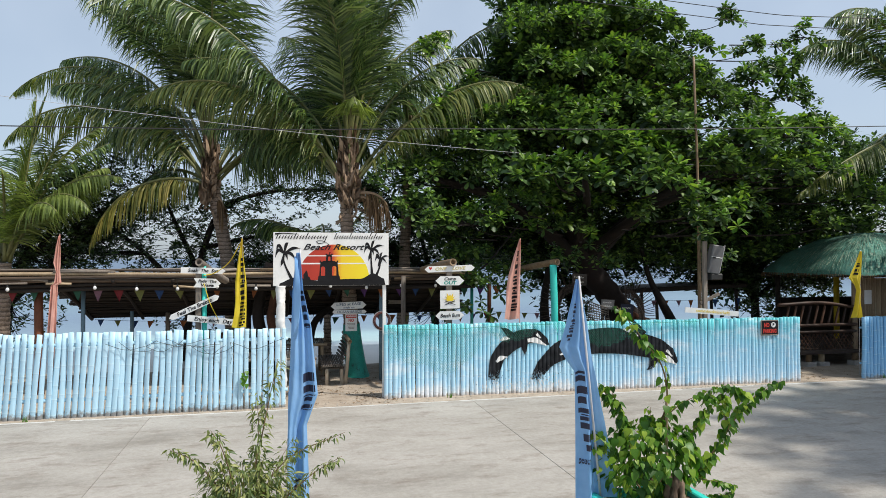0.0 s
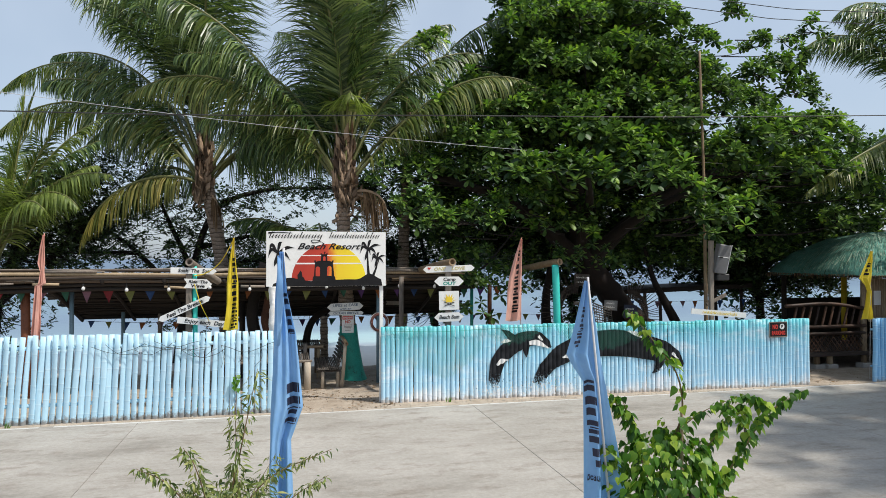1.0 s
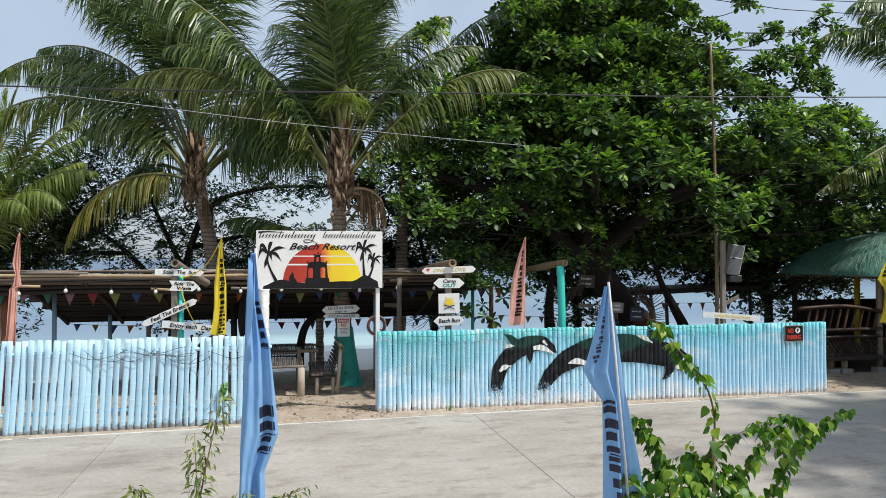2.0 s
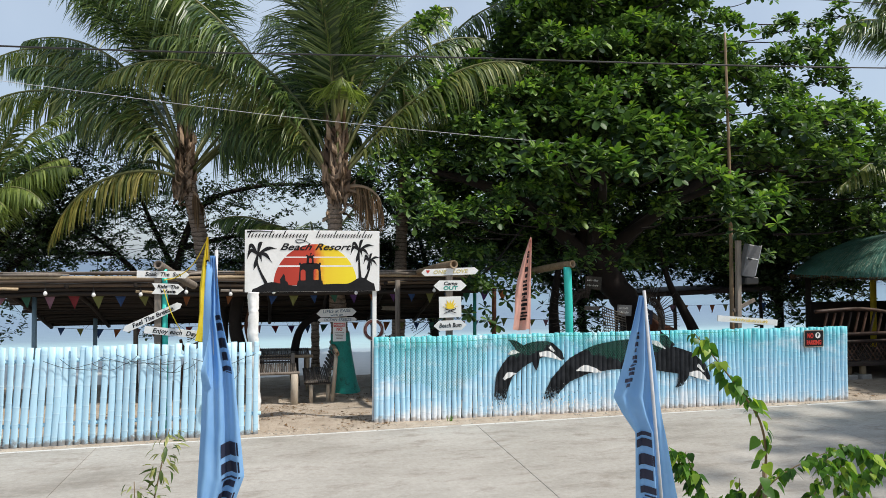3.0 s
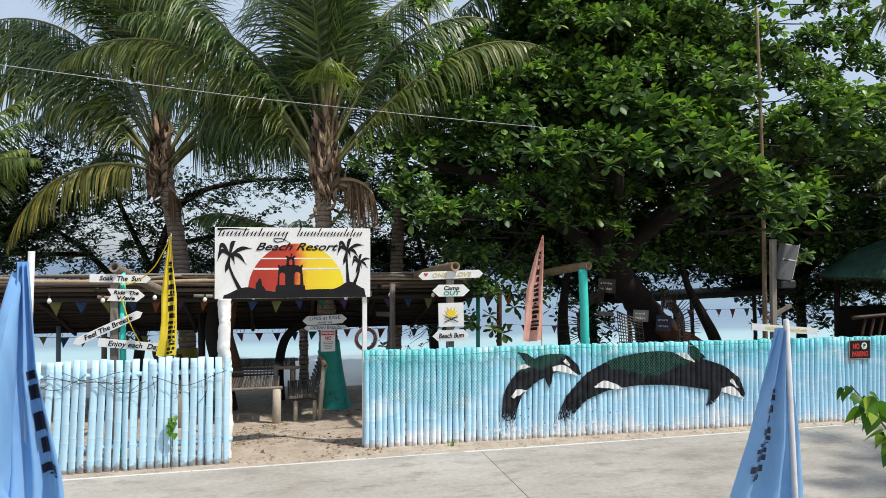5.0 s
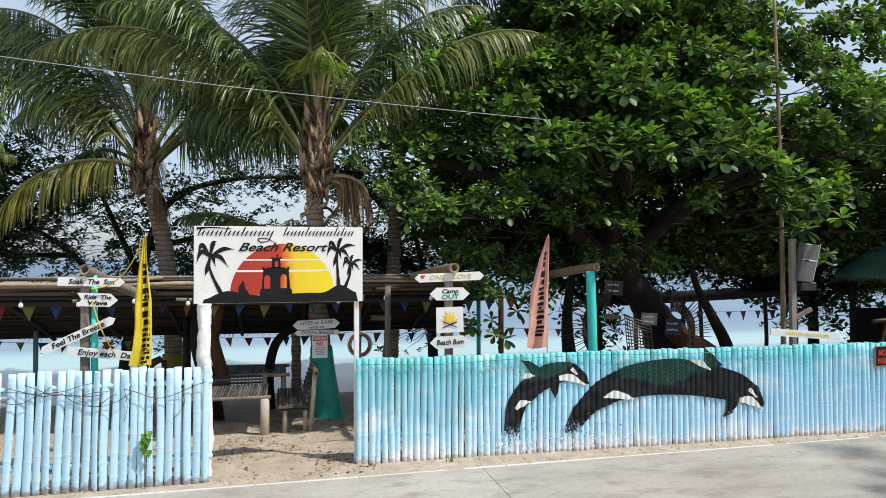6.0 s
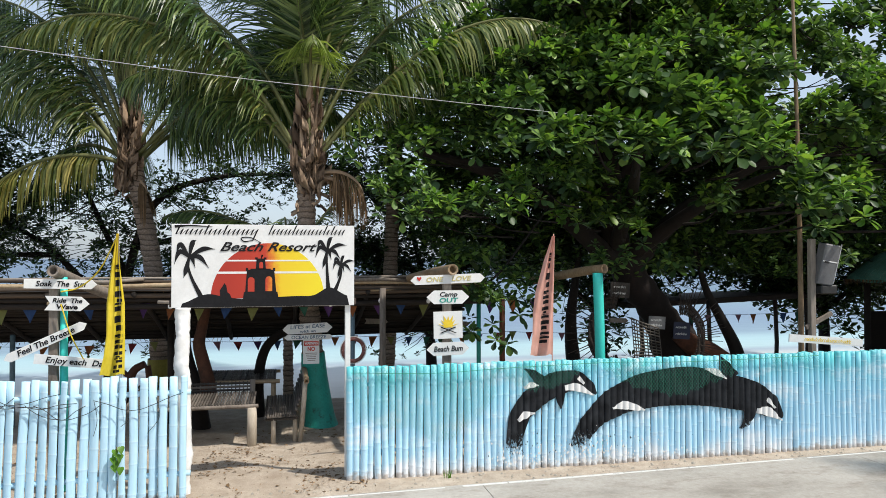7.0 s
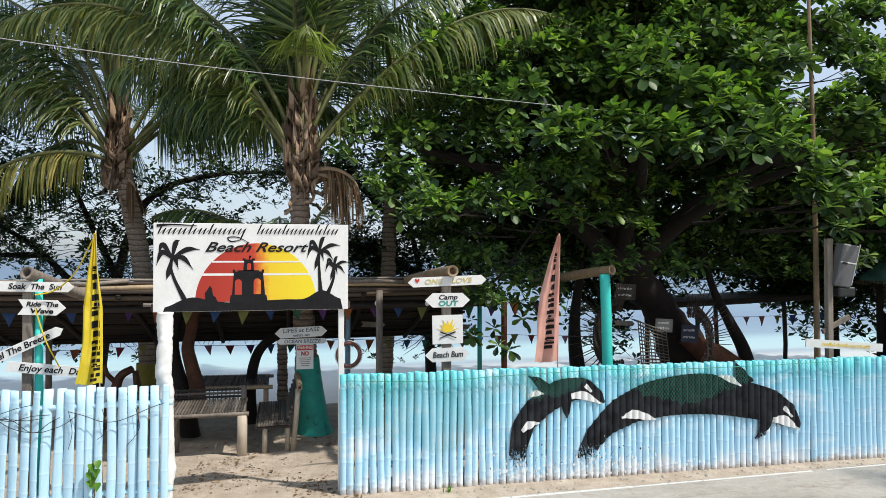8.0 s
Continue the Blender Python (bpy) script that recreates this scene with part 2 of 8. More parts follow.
def painted_bamboo(name, stops, cloud=0.0, foot=(0.42, 0.36, 0.3), each=0.2, foot_up=0.07):
    """Paint on bamboo whose colour goes with the height, with streaks, nodes pale above and dark below, and a dusty
    foot.
    """
    m, nodes, links, bsdf = material(name)
    pos = nodes.new("ShaderNodeNewGeometry").outputs["Position"]
    co = nodes.new("ShaderNodeTexCoord").outputs["Object"]
    sep = nodes.new("ShaderNodeSeparateXYZ")
    links.new(pos, sep.inputs[0])
    rnd = nodes.new("ShaderNodeObjectInfo").outputs["Random"]
    wob = noise_node(nodes, links, pos, 1.6, 5, 0.65)
    h = calc(nodes, links, "ADD", calc(nodes, links, "DIVIDE", sep.outputs["Z"], 1.6), calc(nodes, links, "MULTIPLY_ADD", wob, 0.5, -0.25))
    h = calc(nodes, links, "ADD", h, calc(nodes, links, "MULTIPLY_ADD", rnd, each, -each / 2))
    col = ramp(nodes, links, h, stops)
    if cloud:
        c = noise_node(nodes, links, pos, 1.7, 7, 0.72, (0.6, 1, 1.5))
        col = mix(nodes, links, ramp(nodes, links, c, [(0.52, (0, 0, 0)), (0.66, (cloud, cloud, cloud))]), col, (0.8, 0.87, 0.92))
    streak = noise_node(nodes, links, co, 30, 6, 0.7, (1, 1, 0.06))
    col = mix(nodes, links, 0.45, col, ramp(nodes, links, streak, [(0.3, (0.72, 0.76, 0.8)), (0.65, (1.1, 1.1, 1.1))]), "MULTIPLY")
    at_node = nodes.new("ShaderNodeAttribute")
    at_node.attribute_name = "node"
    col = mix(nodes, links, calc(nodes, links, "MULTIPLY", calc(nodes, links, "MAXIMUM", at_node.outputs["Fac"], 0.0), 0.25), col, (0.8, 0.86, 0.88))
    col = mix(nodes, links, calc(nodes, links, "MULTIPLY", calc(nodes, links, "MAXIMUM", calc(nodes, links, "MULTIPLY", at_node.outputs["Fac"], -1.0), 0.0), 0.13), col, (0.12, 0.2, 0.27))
    dust = calc(nodes, links, "ADD", sep.outputs["Z"], calc(nodes, links, "MULTIPLY_ADD", noise_node(nodes, links, pos, 9, 5), 0.34, -0.17))
    col = mix(nodes, links, ramp(nodes, links, dust, [(foot_up - 0.07, (0.8, 0.8, 0.8)), (foot_up, (0, 0, 0))]), col, foot)
    links.new(col, bsdf.inputs["Base Color"])
    bsdf.inputs["Roughness"].default_value = 0.5
    bumped(nodes, links, bsdf, noise_node(nodes, links, co, 60, 5, 0.7, (1, 1, 0.15)), 0.25, 0.006)
    return m


def ringed_bark():
    """Pale palm bark with dark leaf-scar rings."""
    m, nodes, links, bsdf = material("palm_bark")
    co = nodes.new("ShaderNodeTexCoord").outputs["Object"]
    sep = nodes.new("ShaderNodeSeparateXYZ")
    links.new(co, sep.inputs[0])
    n = noise_node(nodes, links, co, 4, 5)
    fine = noise_node(nodes, links, co, 26, 6, 0.7, (1, 1, 2))
    ph = calc(nodes, links, "MULTIPLY_ADD", n, 7.0, calc(nodes, links, "MULTIPLY", sep.outputs["Z"], 52.0))
    ringv = calc(nodes, links, "MULTIPLY_ADD", calc(nodes, links, "SINE", ph), 0.5, 0.5)
    col = ramp(nodes, links, fine, [(0.3, (0.17, 0.125, 0.09)), (0.7, (0.4, 0.31, 0.24))])
    col = mix(nodes, links, ramp(nodes, links, ringv, [(0.0, (0.75, 0.75, 0.75)), (0.22, (0, 0, 0))]), col, (0.06, 0.045, 0.035))
    links.new(col, bsdf.inputs["Base Color"])
    bsdf.inputs["Roughness"].default_value = 0.9
    bumped(nodes, links, bsdf, calc(nodes, links, "MULTIPLY_ADD", fine, 0.5, ringv), 0.8, 0.02)
    return m


M_WHITE = surface("white_paint", (0.68, 0.68, 0.66), (0.84, 0.84, 0.82), 4, 0.55, 0.15, wear=(0.5, 0.47, 0.42), wear_at=0.72)
M_BLACK = surface("black_paint", (0.008, 0.008, 0.009), (0.02, 0.02, 0.022), 6, 0.7, 0.1)
M_BLACK.node_tree.nodes["Principled BSDF"].inputs["Specular IOR Level"].default_value = 0.15
M_RED = surface("red_paint", (0.42, 0.02, 0.015), (0.6, 0.05, 0.03), 5, 0.55, 0.1)
M_YELLOW = surface("yellow_paint", (0.72, 0.5, 0.02), (0.85, 0.62, 0.04), 5, 0.55, 0.1)
M_GREENP = surface("green_paint", (0.02, 0.25, 0.2), (0.04, 0.36, 0.28), 5, 0.55, 0.1)
M_TEAL = surface("teal_paint", (0.01, 0.24, 0.19), (0.03, 0.44, 0.35), 2.6, 0.55, 0.35, wear=(0.02, 0.12, 0.1), wear_at=0.6)
M_TEALB = surface("bright_teal_paint", (0.03, 0.55, 0.47), (0.06, 0.68, 0.58), 3, 0.5, 0.2, each=0.1)
M_BAMBOO = surface("dry_bamboo", (0.2, 0.13, 0.07), (0.46, 0.35, 0.22), 4, 0.55, 0.3, 40, (1, 1, 0.25), each=0.3)
M_OLDWOOD = surface("weathered_wood", (0.1, 0.08, 0.065), (0.34, 0.29, 0.24), 3, 0.85, 0.5, 30, (1, 1, 0.15), each=0.25)
M_SLAT = surface("grey_bamboo_slat", (0.032, 0.027, 0.023), (0.16, 0.135, 0.112), 5, 0.75, 0.4, 40, each=0.4)
M_DARKWOOD = surface("dark_wood", (0.018, 0.013, 0.01), (0.07, 0.05, 0.04), 3, 0.85, 0.5, 30, each=0.3)
M_PALEBAMBOO = surface("pale_worn_bamboo", (0.28, 0.23, 0.17), (0.52, 0.45, 0.36), 4, 0.7, 0.4, 40, (1, 1, 0.25), each=0.3)
# cane darkened to near black: the shade under roofs is in its colour
M_SHADECANE = surface("shade_dark_cane", (0.007, 0.005, 0.004), (0.03, 0.021, 0.015), 3, 0.85, 0.4, 30, (0.2, 1, 1), each=0.4)
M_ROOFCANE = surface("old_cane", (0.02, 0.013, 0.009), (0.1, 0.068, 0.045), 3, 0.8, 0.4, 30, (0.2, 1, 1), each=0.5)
M_REDCANE = surface("red_brown_cane", (0.02, 0.009, 0.005), (0.13, 0.06, 0.032), 3, 0.6, 0.4, 30, each=0.4)
M_BARK = ringed_bark()
# bark taken near black: the crown's shade is put into its colour
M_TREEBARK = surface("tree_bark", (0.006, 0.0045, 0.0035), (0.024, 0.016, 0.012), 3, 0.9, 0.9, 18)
M_HUSK = surface("dry_palm_sheath", (0.1, 0.065, 0.042), (0.38, 0.27, 0.18), 4, 0.85, 0.7, 25, (1, 1, 0.3), each=0.6)
M_DEADLEAF = leafy("dead_palm_leaf", (0.1, 0.06, 0.03), (0.2, 0.12, 0.06), (0.32, 0.2, 0.11), 0.8, 0.15)
M_ORANGE = surface("orange_brown_paint", (0.1, 0.03, 0.012), (0.22, 0.068, 0.024), 3, 0.65, 0.5, 20, wear=(0.06, 0.035, 0.02))
M_PALM = leafy("palm_leaf", (0.03, 0.064, 0.02), (0.08, 0.138, 0.038), (0.21, 0.28, 0.085), 0.36, 0.26)
M_PALMYEL = leafy("yellowing_palm_leaf", (0.12, 0.15, 0.035), (0.27, 0.26, 0.06), (0.44, 0.36, 0.1), 0.5, 0.3)
M_PALMNEW = leafy("young_palm_leaf", (0.12, 0.17, 0.04), (0.19, 0.25, 0.06), (0.3, 0.36, 0.1), 0.42, 0.4)
M_PALMOLD = leafy("ageing_palm_leaf", (0.075, 0.118, 0.03), (0.15, 0.195, 0.05), (0.29, 0.3, 0.09), 0.4, 0.34)
M_RACHIS = surface("palm_midrib", (0.09, 0.105, 0.03), (0.19, 0.19, 0.065), 5, 0.5, 0.15)
M_TREELEAF = leafy("tree_leaf", (0.022, 0.048, 0.02), (0.07, 0.135, 0.038), (0.21, 0.33, 0.07), 0.45, 0.26, (0.1, 0.62, 1.0), 0.28)
M_TREENEW = leafy("young_tree_leaf", (0.07, 0.16, 0.028), (0.14, 0.28, 0.04), (0.29, 0.44, 0.06), 0.42, 0.28, gloss=0.35)
M_BACKLEAF = leafy("far_tree_leaf", (0.018, 0.036, 0.013), (0.034, 0.07, 0.02), (0.075, 0.12, 0.03), 0.5, 0.24)
M_VINE = leafy("heart_leaf", (0.032, 0.095, 0.015), (0.085, 0.21, 0.025), (0.32, 0.44, 0.055), 0.4, 0.42, gloss=0.32)
M_BUSH = leafy("narrow_leaf", (0.07, 0.12, 0.035), (0.18, 0.23, 0.065), (0.38, 0.39, 0.15), 0.45, 0.3)
M_STEM = surface("green_stem", (0.09, 0.06, 0.03), (0.22, 0.15, 0.07), 9, 0.7, 0.3)
M_BULB = surface("frosted_glass_bulb", (0.72, 0.72, 0.7), (0.82, 0.82, 0.8), 9, 0.25, 0)
M_CABLE = surface("black_cable", (0.012, 0.012, 0.013), (0.03, 0.03, 0.03), 9, 0.5, 0)
M_CABLEW = surface("pale_cable", (0.42, 0.42, 0.43), (0.62, 0.62, 0.63), 9, 0.5, 0)
M_GREYBOX = surface("grey_sheet_metal", (0.12, 0.12, 0.125), (0.2, 0.2, 0.205), 3, 0.5, 0.1)
M_CONCRETE = surface("rough_concrete", (0.3, 0.29, 0.27), (0.46, 0.44, 0.41), 3, 0.9, 0.5)
M_STONE = surface("beach_stone", (0.3, 0.27, 0.22), (0.5, 0.46, 0.4), 6, 0.9, 0.5, each=0.4)
M_GREENNET = surface("green_net", (0.012, 0.2, 0.13), (0.03, 0.34, 0.23), 6, 0.6, 0)
M_SOIL = surface("potting_soil", (0.06, 0.045, 0.03), (0.16, 0.12, 0.09), 10, 0.95, 0.8)
M_REDRING = surface("faded_red_plastic", (0.1, 0.035, 0.03), (0.2, 0.07, 0.06), 6, 0.5, 0.1, wear=(0.3, 0.27, 0.25), wear_at=0.6)
M_BLUEPOST = surface("blue_grey_paint", (0.1, 0.17, 0.22), (0.2, 0.3, 0.36), 4, 0.6, 0.3)
M_FLAGBLUE = cloth("blue_flag_cloth", (0.2, 0.42, 0.74), (0.28, 0.52, 0.84))
M_NAVY = surface("navy_print", (0.012, 0.018, 0.045), (0.03, 0.035, 0.07), 6, 0.7, 0.1)
M_FLAGYEL = cloth("yellow_flag_cloth", (0.72, 0.55, 0.02), (0.85, 0.68, 0.06))
M_FLAGPINK = cloth("salmon_flag_cloth", (0.66, 0.34, 0.27), (0.82, 0.46, 0.38))
M_FENCE_PALE = painted_bamboo("pale_blue_bamboo", [(0.0, (0.45, 0.69, 0.83)), (0.5, (0.48, 0.72, 0.86)), (1.0, (0.5, 0.74, 0.87))], 0.15, (0.2, 0.15, 0.115), each=0.25, foot_up=0.1)
M_FENCE_SEA = painted_bamboo("sea_mural_bamboo", [(0.0, (0.8, 0.84, 0.87)), (0.15, (0.48, 0.74, 0.9)), (0.5, (0.41, 0.72, 0.88)), (0.78, (0.31, 0.69, 0.82)), (1.02, (0.12, 0.56, 0.6))], 0.7, each=0.11)
M_FENCE_DEEP = painted_bamboo("mid_blue_bamboo", [(0.0, (0.28, 0.54, 0.78)), (0.5, (0.2, 0.47, 0.74)), (1.0, (0.22, 0.5, 0.75))], 0.2, each=0.1)


def sign_sun():
    """Red to yellow paint across the rising sun on the big sign."""
    m, nodes, links, bsdf = material("sunset_paint")
    co = nodes.new("ShaderNodeTexCoord").outputs["Object"]
    sep = nodes.new("ShaderNodeSeparateXYZ")
    links.new(co, sep.inputs[0])
    f = calc(nodes, links, "MULTIPLY_ADD", sep.outputs["X"], 0.8, 0.4)
    f = calc(nodes, links, "ADD", f, calc(nodes, links, "MULTIPLY_ADD", noise_node(nodes, links, co, 14, 6), 0.14, -0.07))
    col = ramp(nodes, links, f, [(0.0, (0.4, 0.03, 0.015)), (0.4, (0.5, 0.045, 0.02)), (0.47, (0.7, 0.22, 0.02)), (0.56, (0.8, 0.55, 0.02)), (1.0, (0.84, 0.68, 0.02))])
    links.new(col, bsdf.inputs["Base Color"])
    bsdf.inputs["Roughness"].default_value = 0.5
    return m


def orca_black():
    """Black mural paint that breaks up into spatters low down."""
    m, nodes, links, bsdf = material("black_mural_paint")
    pos = nodes.new("ShaderNodeNewGeometry").outputs["Position"]
    sep = nodes.new("ShaderNodeSeparateXYZ")
    links.new(pos, sep.inputs[0])
    n = noise_node(nodes, links, pos, 6, 4)
    links.new(ramp(nodes, links, n, [(0.35, (0.006, 0.007, 0.009)), (0.7, (0.03, 0.033, 0.038))]), bsdf.inputs["Base Color"])
    bsdf.inputs["Roughness"].default_value = 0.45
    spat = noise_node(nodes, links, pos, 45, 3, 0.6, (1, 1, 0.45))
    gate = calc(nodes, links, "MULTIPLY_ADD", sep.outputs["Z"], 0.95, 0.16)
    cover = calc(nodes, links, "LESS_THAN", spat, gate)
    tr = nodes.new("ShaderNodeBsdfTransparent")
    sh = nodes.new("ShaderNodeMixShader")
    links.new(cover, sh.inputs[0])
    links.new(tr.outputs[0], sh.inputs[1])
    links.new(bsdf.outputs[0], sh.inputs[2])
    links.new(sh.outputs[0], nodes["Material Output"].inputs["Surface"])
    return m


def ground_sand():
    m, nodes, links, bsdf = material("sand")
    pos = nodes.new("ShaderNodeNewGeometry").outputs["Position"]
    big, mid, fine = (noise_node(nodes, links, pos, s, 6, 0.65) for s in (0.6, 3.5, 60))
    col = ramp(nodes, links, mid, [(0.3, (0.33, 0.265, 0.2)), (0.7, (0.55, 0.47, 0.38))])
    col = mix(nodes, links, ramp(nodes, links, big, [(0.4, (0, 0, 0)), (0.7, (0.6, 0.6, 0.6))]), col, (0.34, 0.27, 0.2))
    speck = noise_node(nodes, links, pos, 26, 4, 0.7)
    col = mix(nodes, links, ramp(nodes, links, speck, [(0.63, (0, 0, 0)), (0.68, (0.8, 0.8, 0.8))]), col, (0.12, 0.085, 0.055))
    col = mix(nodes, links, 0.4, col, ramp(nodes, links, fine, [(0.3, (0.6, 0.6, 0.6)), (0.7, (1.25, 1.25, 1.25))]), "MULTIPLY")
    links.new(col, bsdf.inputs["Base Color"])
    bsdf.inputs["Roughness"].default_value = 0.95
    bumped(nodes, links, bsdf, calc(nodes, links, "MULTIPLY_ADD", mid, 2.0, fine), 0.6, 0.03)
    return m


def road_concrete():
    """Trowelled road concrete with broad stains, tyre marks along the road and fine grit."""
    m, nodes, links, bsdf = material("road_concrete")
    pos = nodes.new("ShaderNodeNewGeometry").outputs["Position"]
    rnd = nodes.new("ShaderNodeObjectInfo").outputs["Random"]
    broad = noise_node(nodes, links, pos, 0.55, 6, 0.6, (0.6, 1, 1))
    streak = noise_node(nodes, links, pos, 1.3, 7, 0.7, (0.5, 1.1, 1))
    fine = noise_node(nodes, links, pos, 45, 6, 0.75)
    f = calc(nodes, links, "MULTIPLY_ADD", streak, 0.5, calc(nodes, links, "MULTIPLY", broad, 0.5))
    f = calc(nodes, links, "ADD", f, calc(nodes, links, "MULTIPLY_ADD", rnd, 0.06, -0.03))
    col = ramp(nodes, links, f, [(0.34, (0.22, 0.2, 0.172)), (0.46, (0.34, 0.318, 0.282)), (0.62, (0.425, 0.4, 0.362))])
    spot = noise_node(nodes, links, pos, 2.4, 7, 0.72, (0.55, 1.3, 1))
    col = mix(nodes, links, ramp(nodes, links, spot, [(0.52, (0, 0, 0)), (0.68, (0.85, 0.85, 0.85))]), col, (0.23, 0.198, 0.165))
    grit = noise_node(nodes, links, pos, 13, 5, 0.7)
    col = mix(nodes, links, 0.6, col, ramp(nodes, links, grit, [(0.32, (0.78, 0.77, 0.75)), (0.66, (1.12, 1.12, 1.12))]), "MULTIPLY")
    col = mix(nodes, links, 0.45, col, ramp(nodes, links, fine, [(0.3, (0.75, 0.75, 0.75)), (0.7, (1.15, 1.15, 1.15))]), "MULTIPLY")
    links.new(col, bsdf.inputs["Base Color"])
    bsdf.inputs["Roughness"].default_value = 0.85
    bumped(nodes, links, bsdf, fine, 0.25, 0.006)
    return m


def sea_water():
    """Clear shallows that turn from pale turquoise to blue with the distance from the shore."""
    m, nodes, links, bsdf = material("sea_water")
    pos = nodes.new("ShaderNodeNewGeometry").outputs["Position"]
    sep = nodes.new("ShaderNodeSeparateXYZ")
    links.new(pos, sep.inputs[0])
    band = noise_node(nodes, links, pos, 0.09, 4, 0.6, (0.02, 0.7, 1))
    d = calc(nodes, links, "LOGARITHM", calc(nodes, links, "MAXIMUM", calc(nodes, links, "SUBTRACT", sep.outputs["Y"], 21.0), 1.0), 10)
    d = calc(nodes, links, "ADD", calc(nodes, links, "MULTIPLY", d, 0.3), calc(nodes, links, "MULTIPLY_ADD", band, 0.07, -0.035))
    # first stops raised so the shallows look sunlit despite the trees' shadow
    col = ramp(nodes, links, d, [(0.1, (0.62, 0.57, 0.5)), (0.2, (0.6, 0.58, 0.54)), (0.255, (0.5, 0.53, 0.52)), (0.272, (0.28, 0.35, 0.41)), (0.288, (0.38, 0.52, 0.54)), (0.312, (0.34, 0.5, 0.53)), (0.335, (0.2, 0.29, 0.36)), (0.4, (0.15, 0.22, 0.31)), (0.46, (0.17, 0.26, 0.33)), (0.53, (0.11, 0.175, 0.25)), (0.66, (0.09, 0.145, 0.225)), (0.95, (0.095, 0.15, 0.23))])
    links.new(col, bsdf.inputs["Base Color"])
    bsdf.inputs["Roughness"].default_value = 0.35
    bsdf.inputs["Specular IOR Level"].default_value = 0.18
    bumped(nodes, links, bsdf, noise_node(nodes, links, pos, 1.2, 5, 0.6, (0.5, 1.6, 1)), 0.5, 0.06)
    return m


M_SAND, M_ROAD, M_SEA, M_SUNSET, M_ORCA = ground_sand(), road_concrete(), sea_water(), sign_sun(), orca_black()
M_ORCA.node_tree.nodes["Principled BSDF"].inputs["Specular IOR Level"].default_value = 0.2

# ---- the ground, road and sea ----
def ground_height(x, y):
    """Level at the road, falling gently to the water, uneven in the sand."""
    drop = 0.0
    if y > 15.6:
        k = min((y - 15.6) / 3.4, 1.0)
        drop = -0.22 * k * k * (3 - 2 * k)
    if y > 20.5:
        drop -= 0.09 * (y - 20.5)
    rough = 0.05 * noise.noise((x * 0.9, y * 0.9, 3.1)) + 0.02 * noise.noise((x * 3.1, y * 3.1, 1.7))
    k = 0.0 if y < 15.0 else min((y - 15.0) / 1.2, 1.0)
    return drop + rough * k - 0.012


shore = Shape()
xs = list(np.arange(-14, 20.01, 0.25))
ys = list(np.arange(14.0, 27.01, 0.25))
xs = [-3000, -400, -80, -30] + xs + [34, 90, 400, 3000]
ys = [-3000, -400, -60, -10, 0, 6, 11] + ys + [31, 45, 300]
w = len(xs)
shore.add([(x, y, ground_height(x, y) if y < 30 else -1.0 - (y - 30) * 0.05) for y in ys for x in xs],
          [(j * w + i, j * w + i + 1, (j + 1) * w + i + 1, (j + 1) * w + i) for j in range(len(ys) - 1) for i in range(w - 1)])
tagged(part("ground", shore, M_SAND, smooth=True), "pale brown beach sand strewn with dry bits", "ground", kind="structure")

sea = Shape().add([(-4500, 22, -0.5), (4500, 22, -0.5), (4500, 4800, -0.5), (-4500, 4800, -0.5)], [(0, 1, 2, 3)])
tagged(part("water", sea, M_SEA), "calm pale turquoise sea turning blue farther out", "sea", kind="structure")

road = thing("road", "worn light grey concrete road with a pale edge line", "road", kind="structure")
ROAD_Z = 0.0
JOINTS = [-36.4, -30.06, -23.7, -17.34, -10.98, -4.62, 1.74, 7.86, 14.2, 20.6, 27, 33.4, 39.8]
for a, b in zip(JOINTS, JOINTS[1:]):
    for y0, y1 in ((7.84, 14.86),):
        s = Shape().box(((a + b) / 2, (y0 + y1) / 2, ROAD_Z - 0.1), (b - a - 0.008, y1 - y0 - 0.012, 0.2), 0.003)
        part("slab", s, M_ROAD, road)
joint_fill = Shape().box((0, 11.35, ROAD_Z - 0.067), (76, 6.9, 0.12), 0.004)
part("joint_filler", joint_fill, surface("joint_grit", (0.07, 0.062, 0.052), (0.2, 0.18, 0.155), 1.4, 0.9, 0.4), road, "dirty grit in the joints")
edge_line = Shape()
random.seed(4)
x = -36.0
while x < 39:
    ln = random.uniform(0.5, 2.2)
    wd = random.uniform(0.035, 0.06)
    edge_line.box((x + ln / 2, 14.79, ROAD_Z + 0.002), (ln, wd, 0.006), 0.002)
    x += ln + random.choice((0.01, 0.02, 0.25))
M_LINE = surface("worn_road_paint", (0.5, 0.49, 0.46), (0.66, 0.65, 0.62), 4, 0.8, 0.3, wear=(0.4, 0.38, 0.35), wear_at=0.58)
part("edge_line", edge_line, M_LINE, road, "worn white paint line")


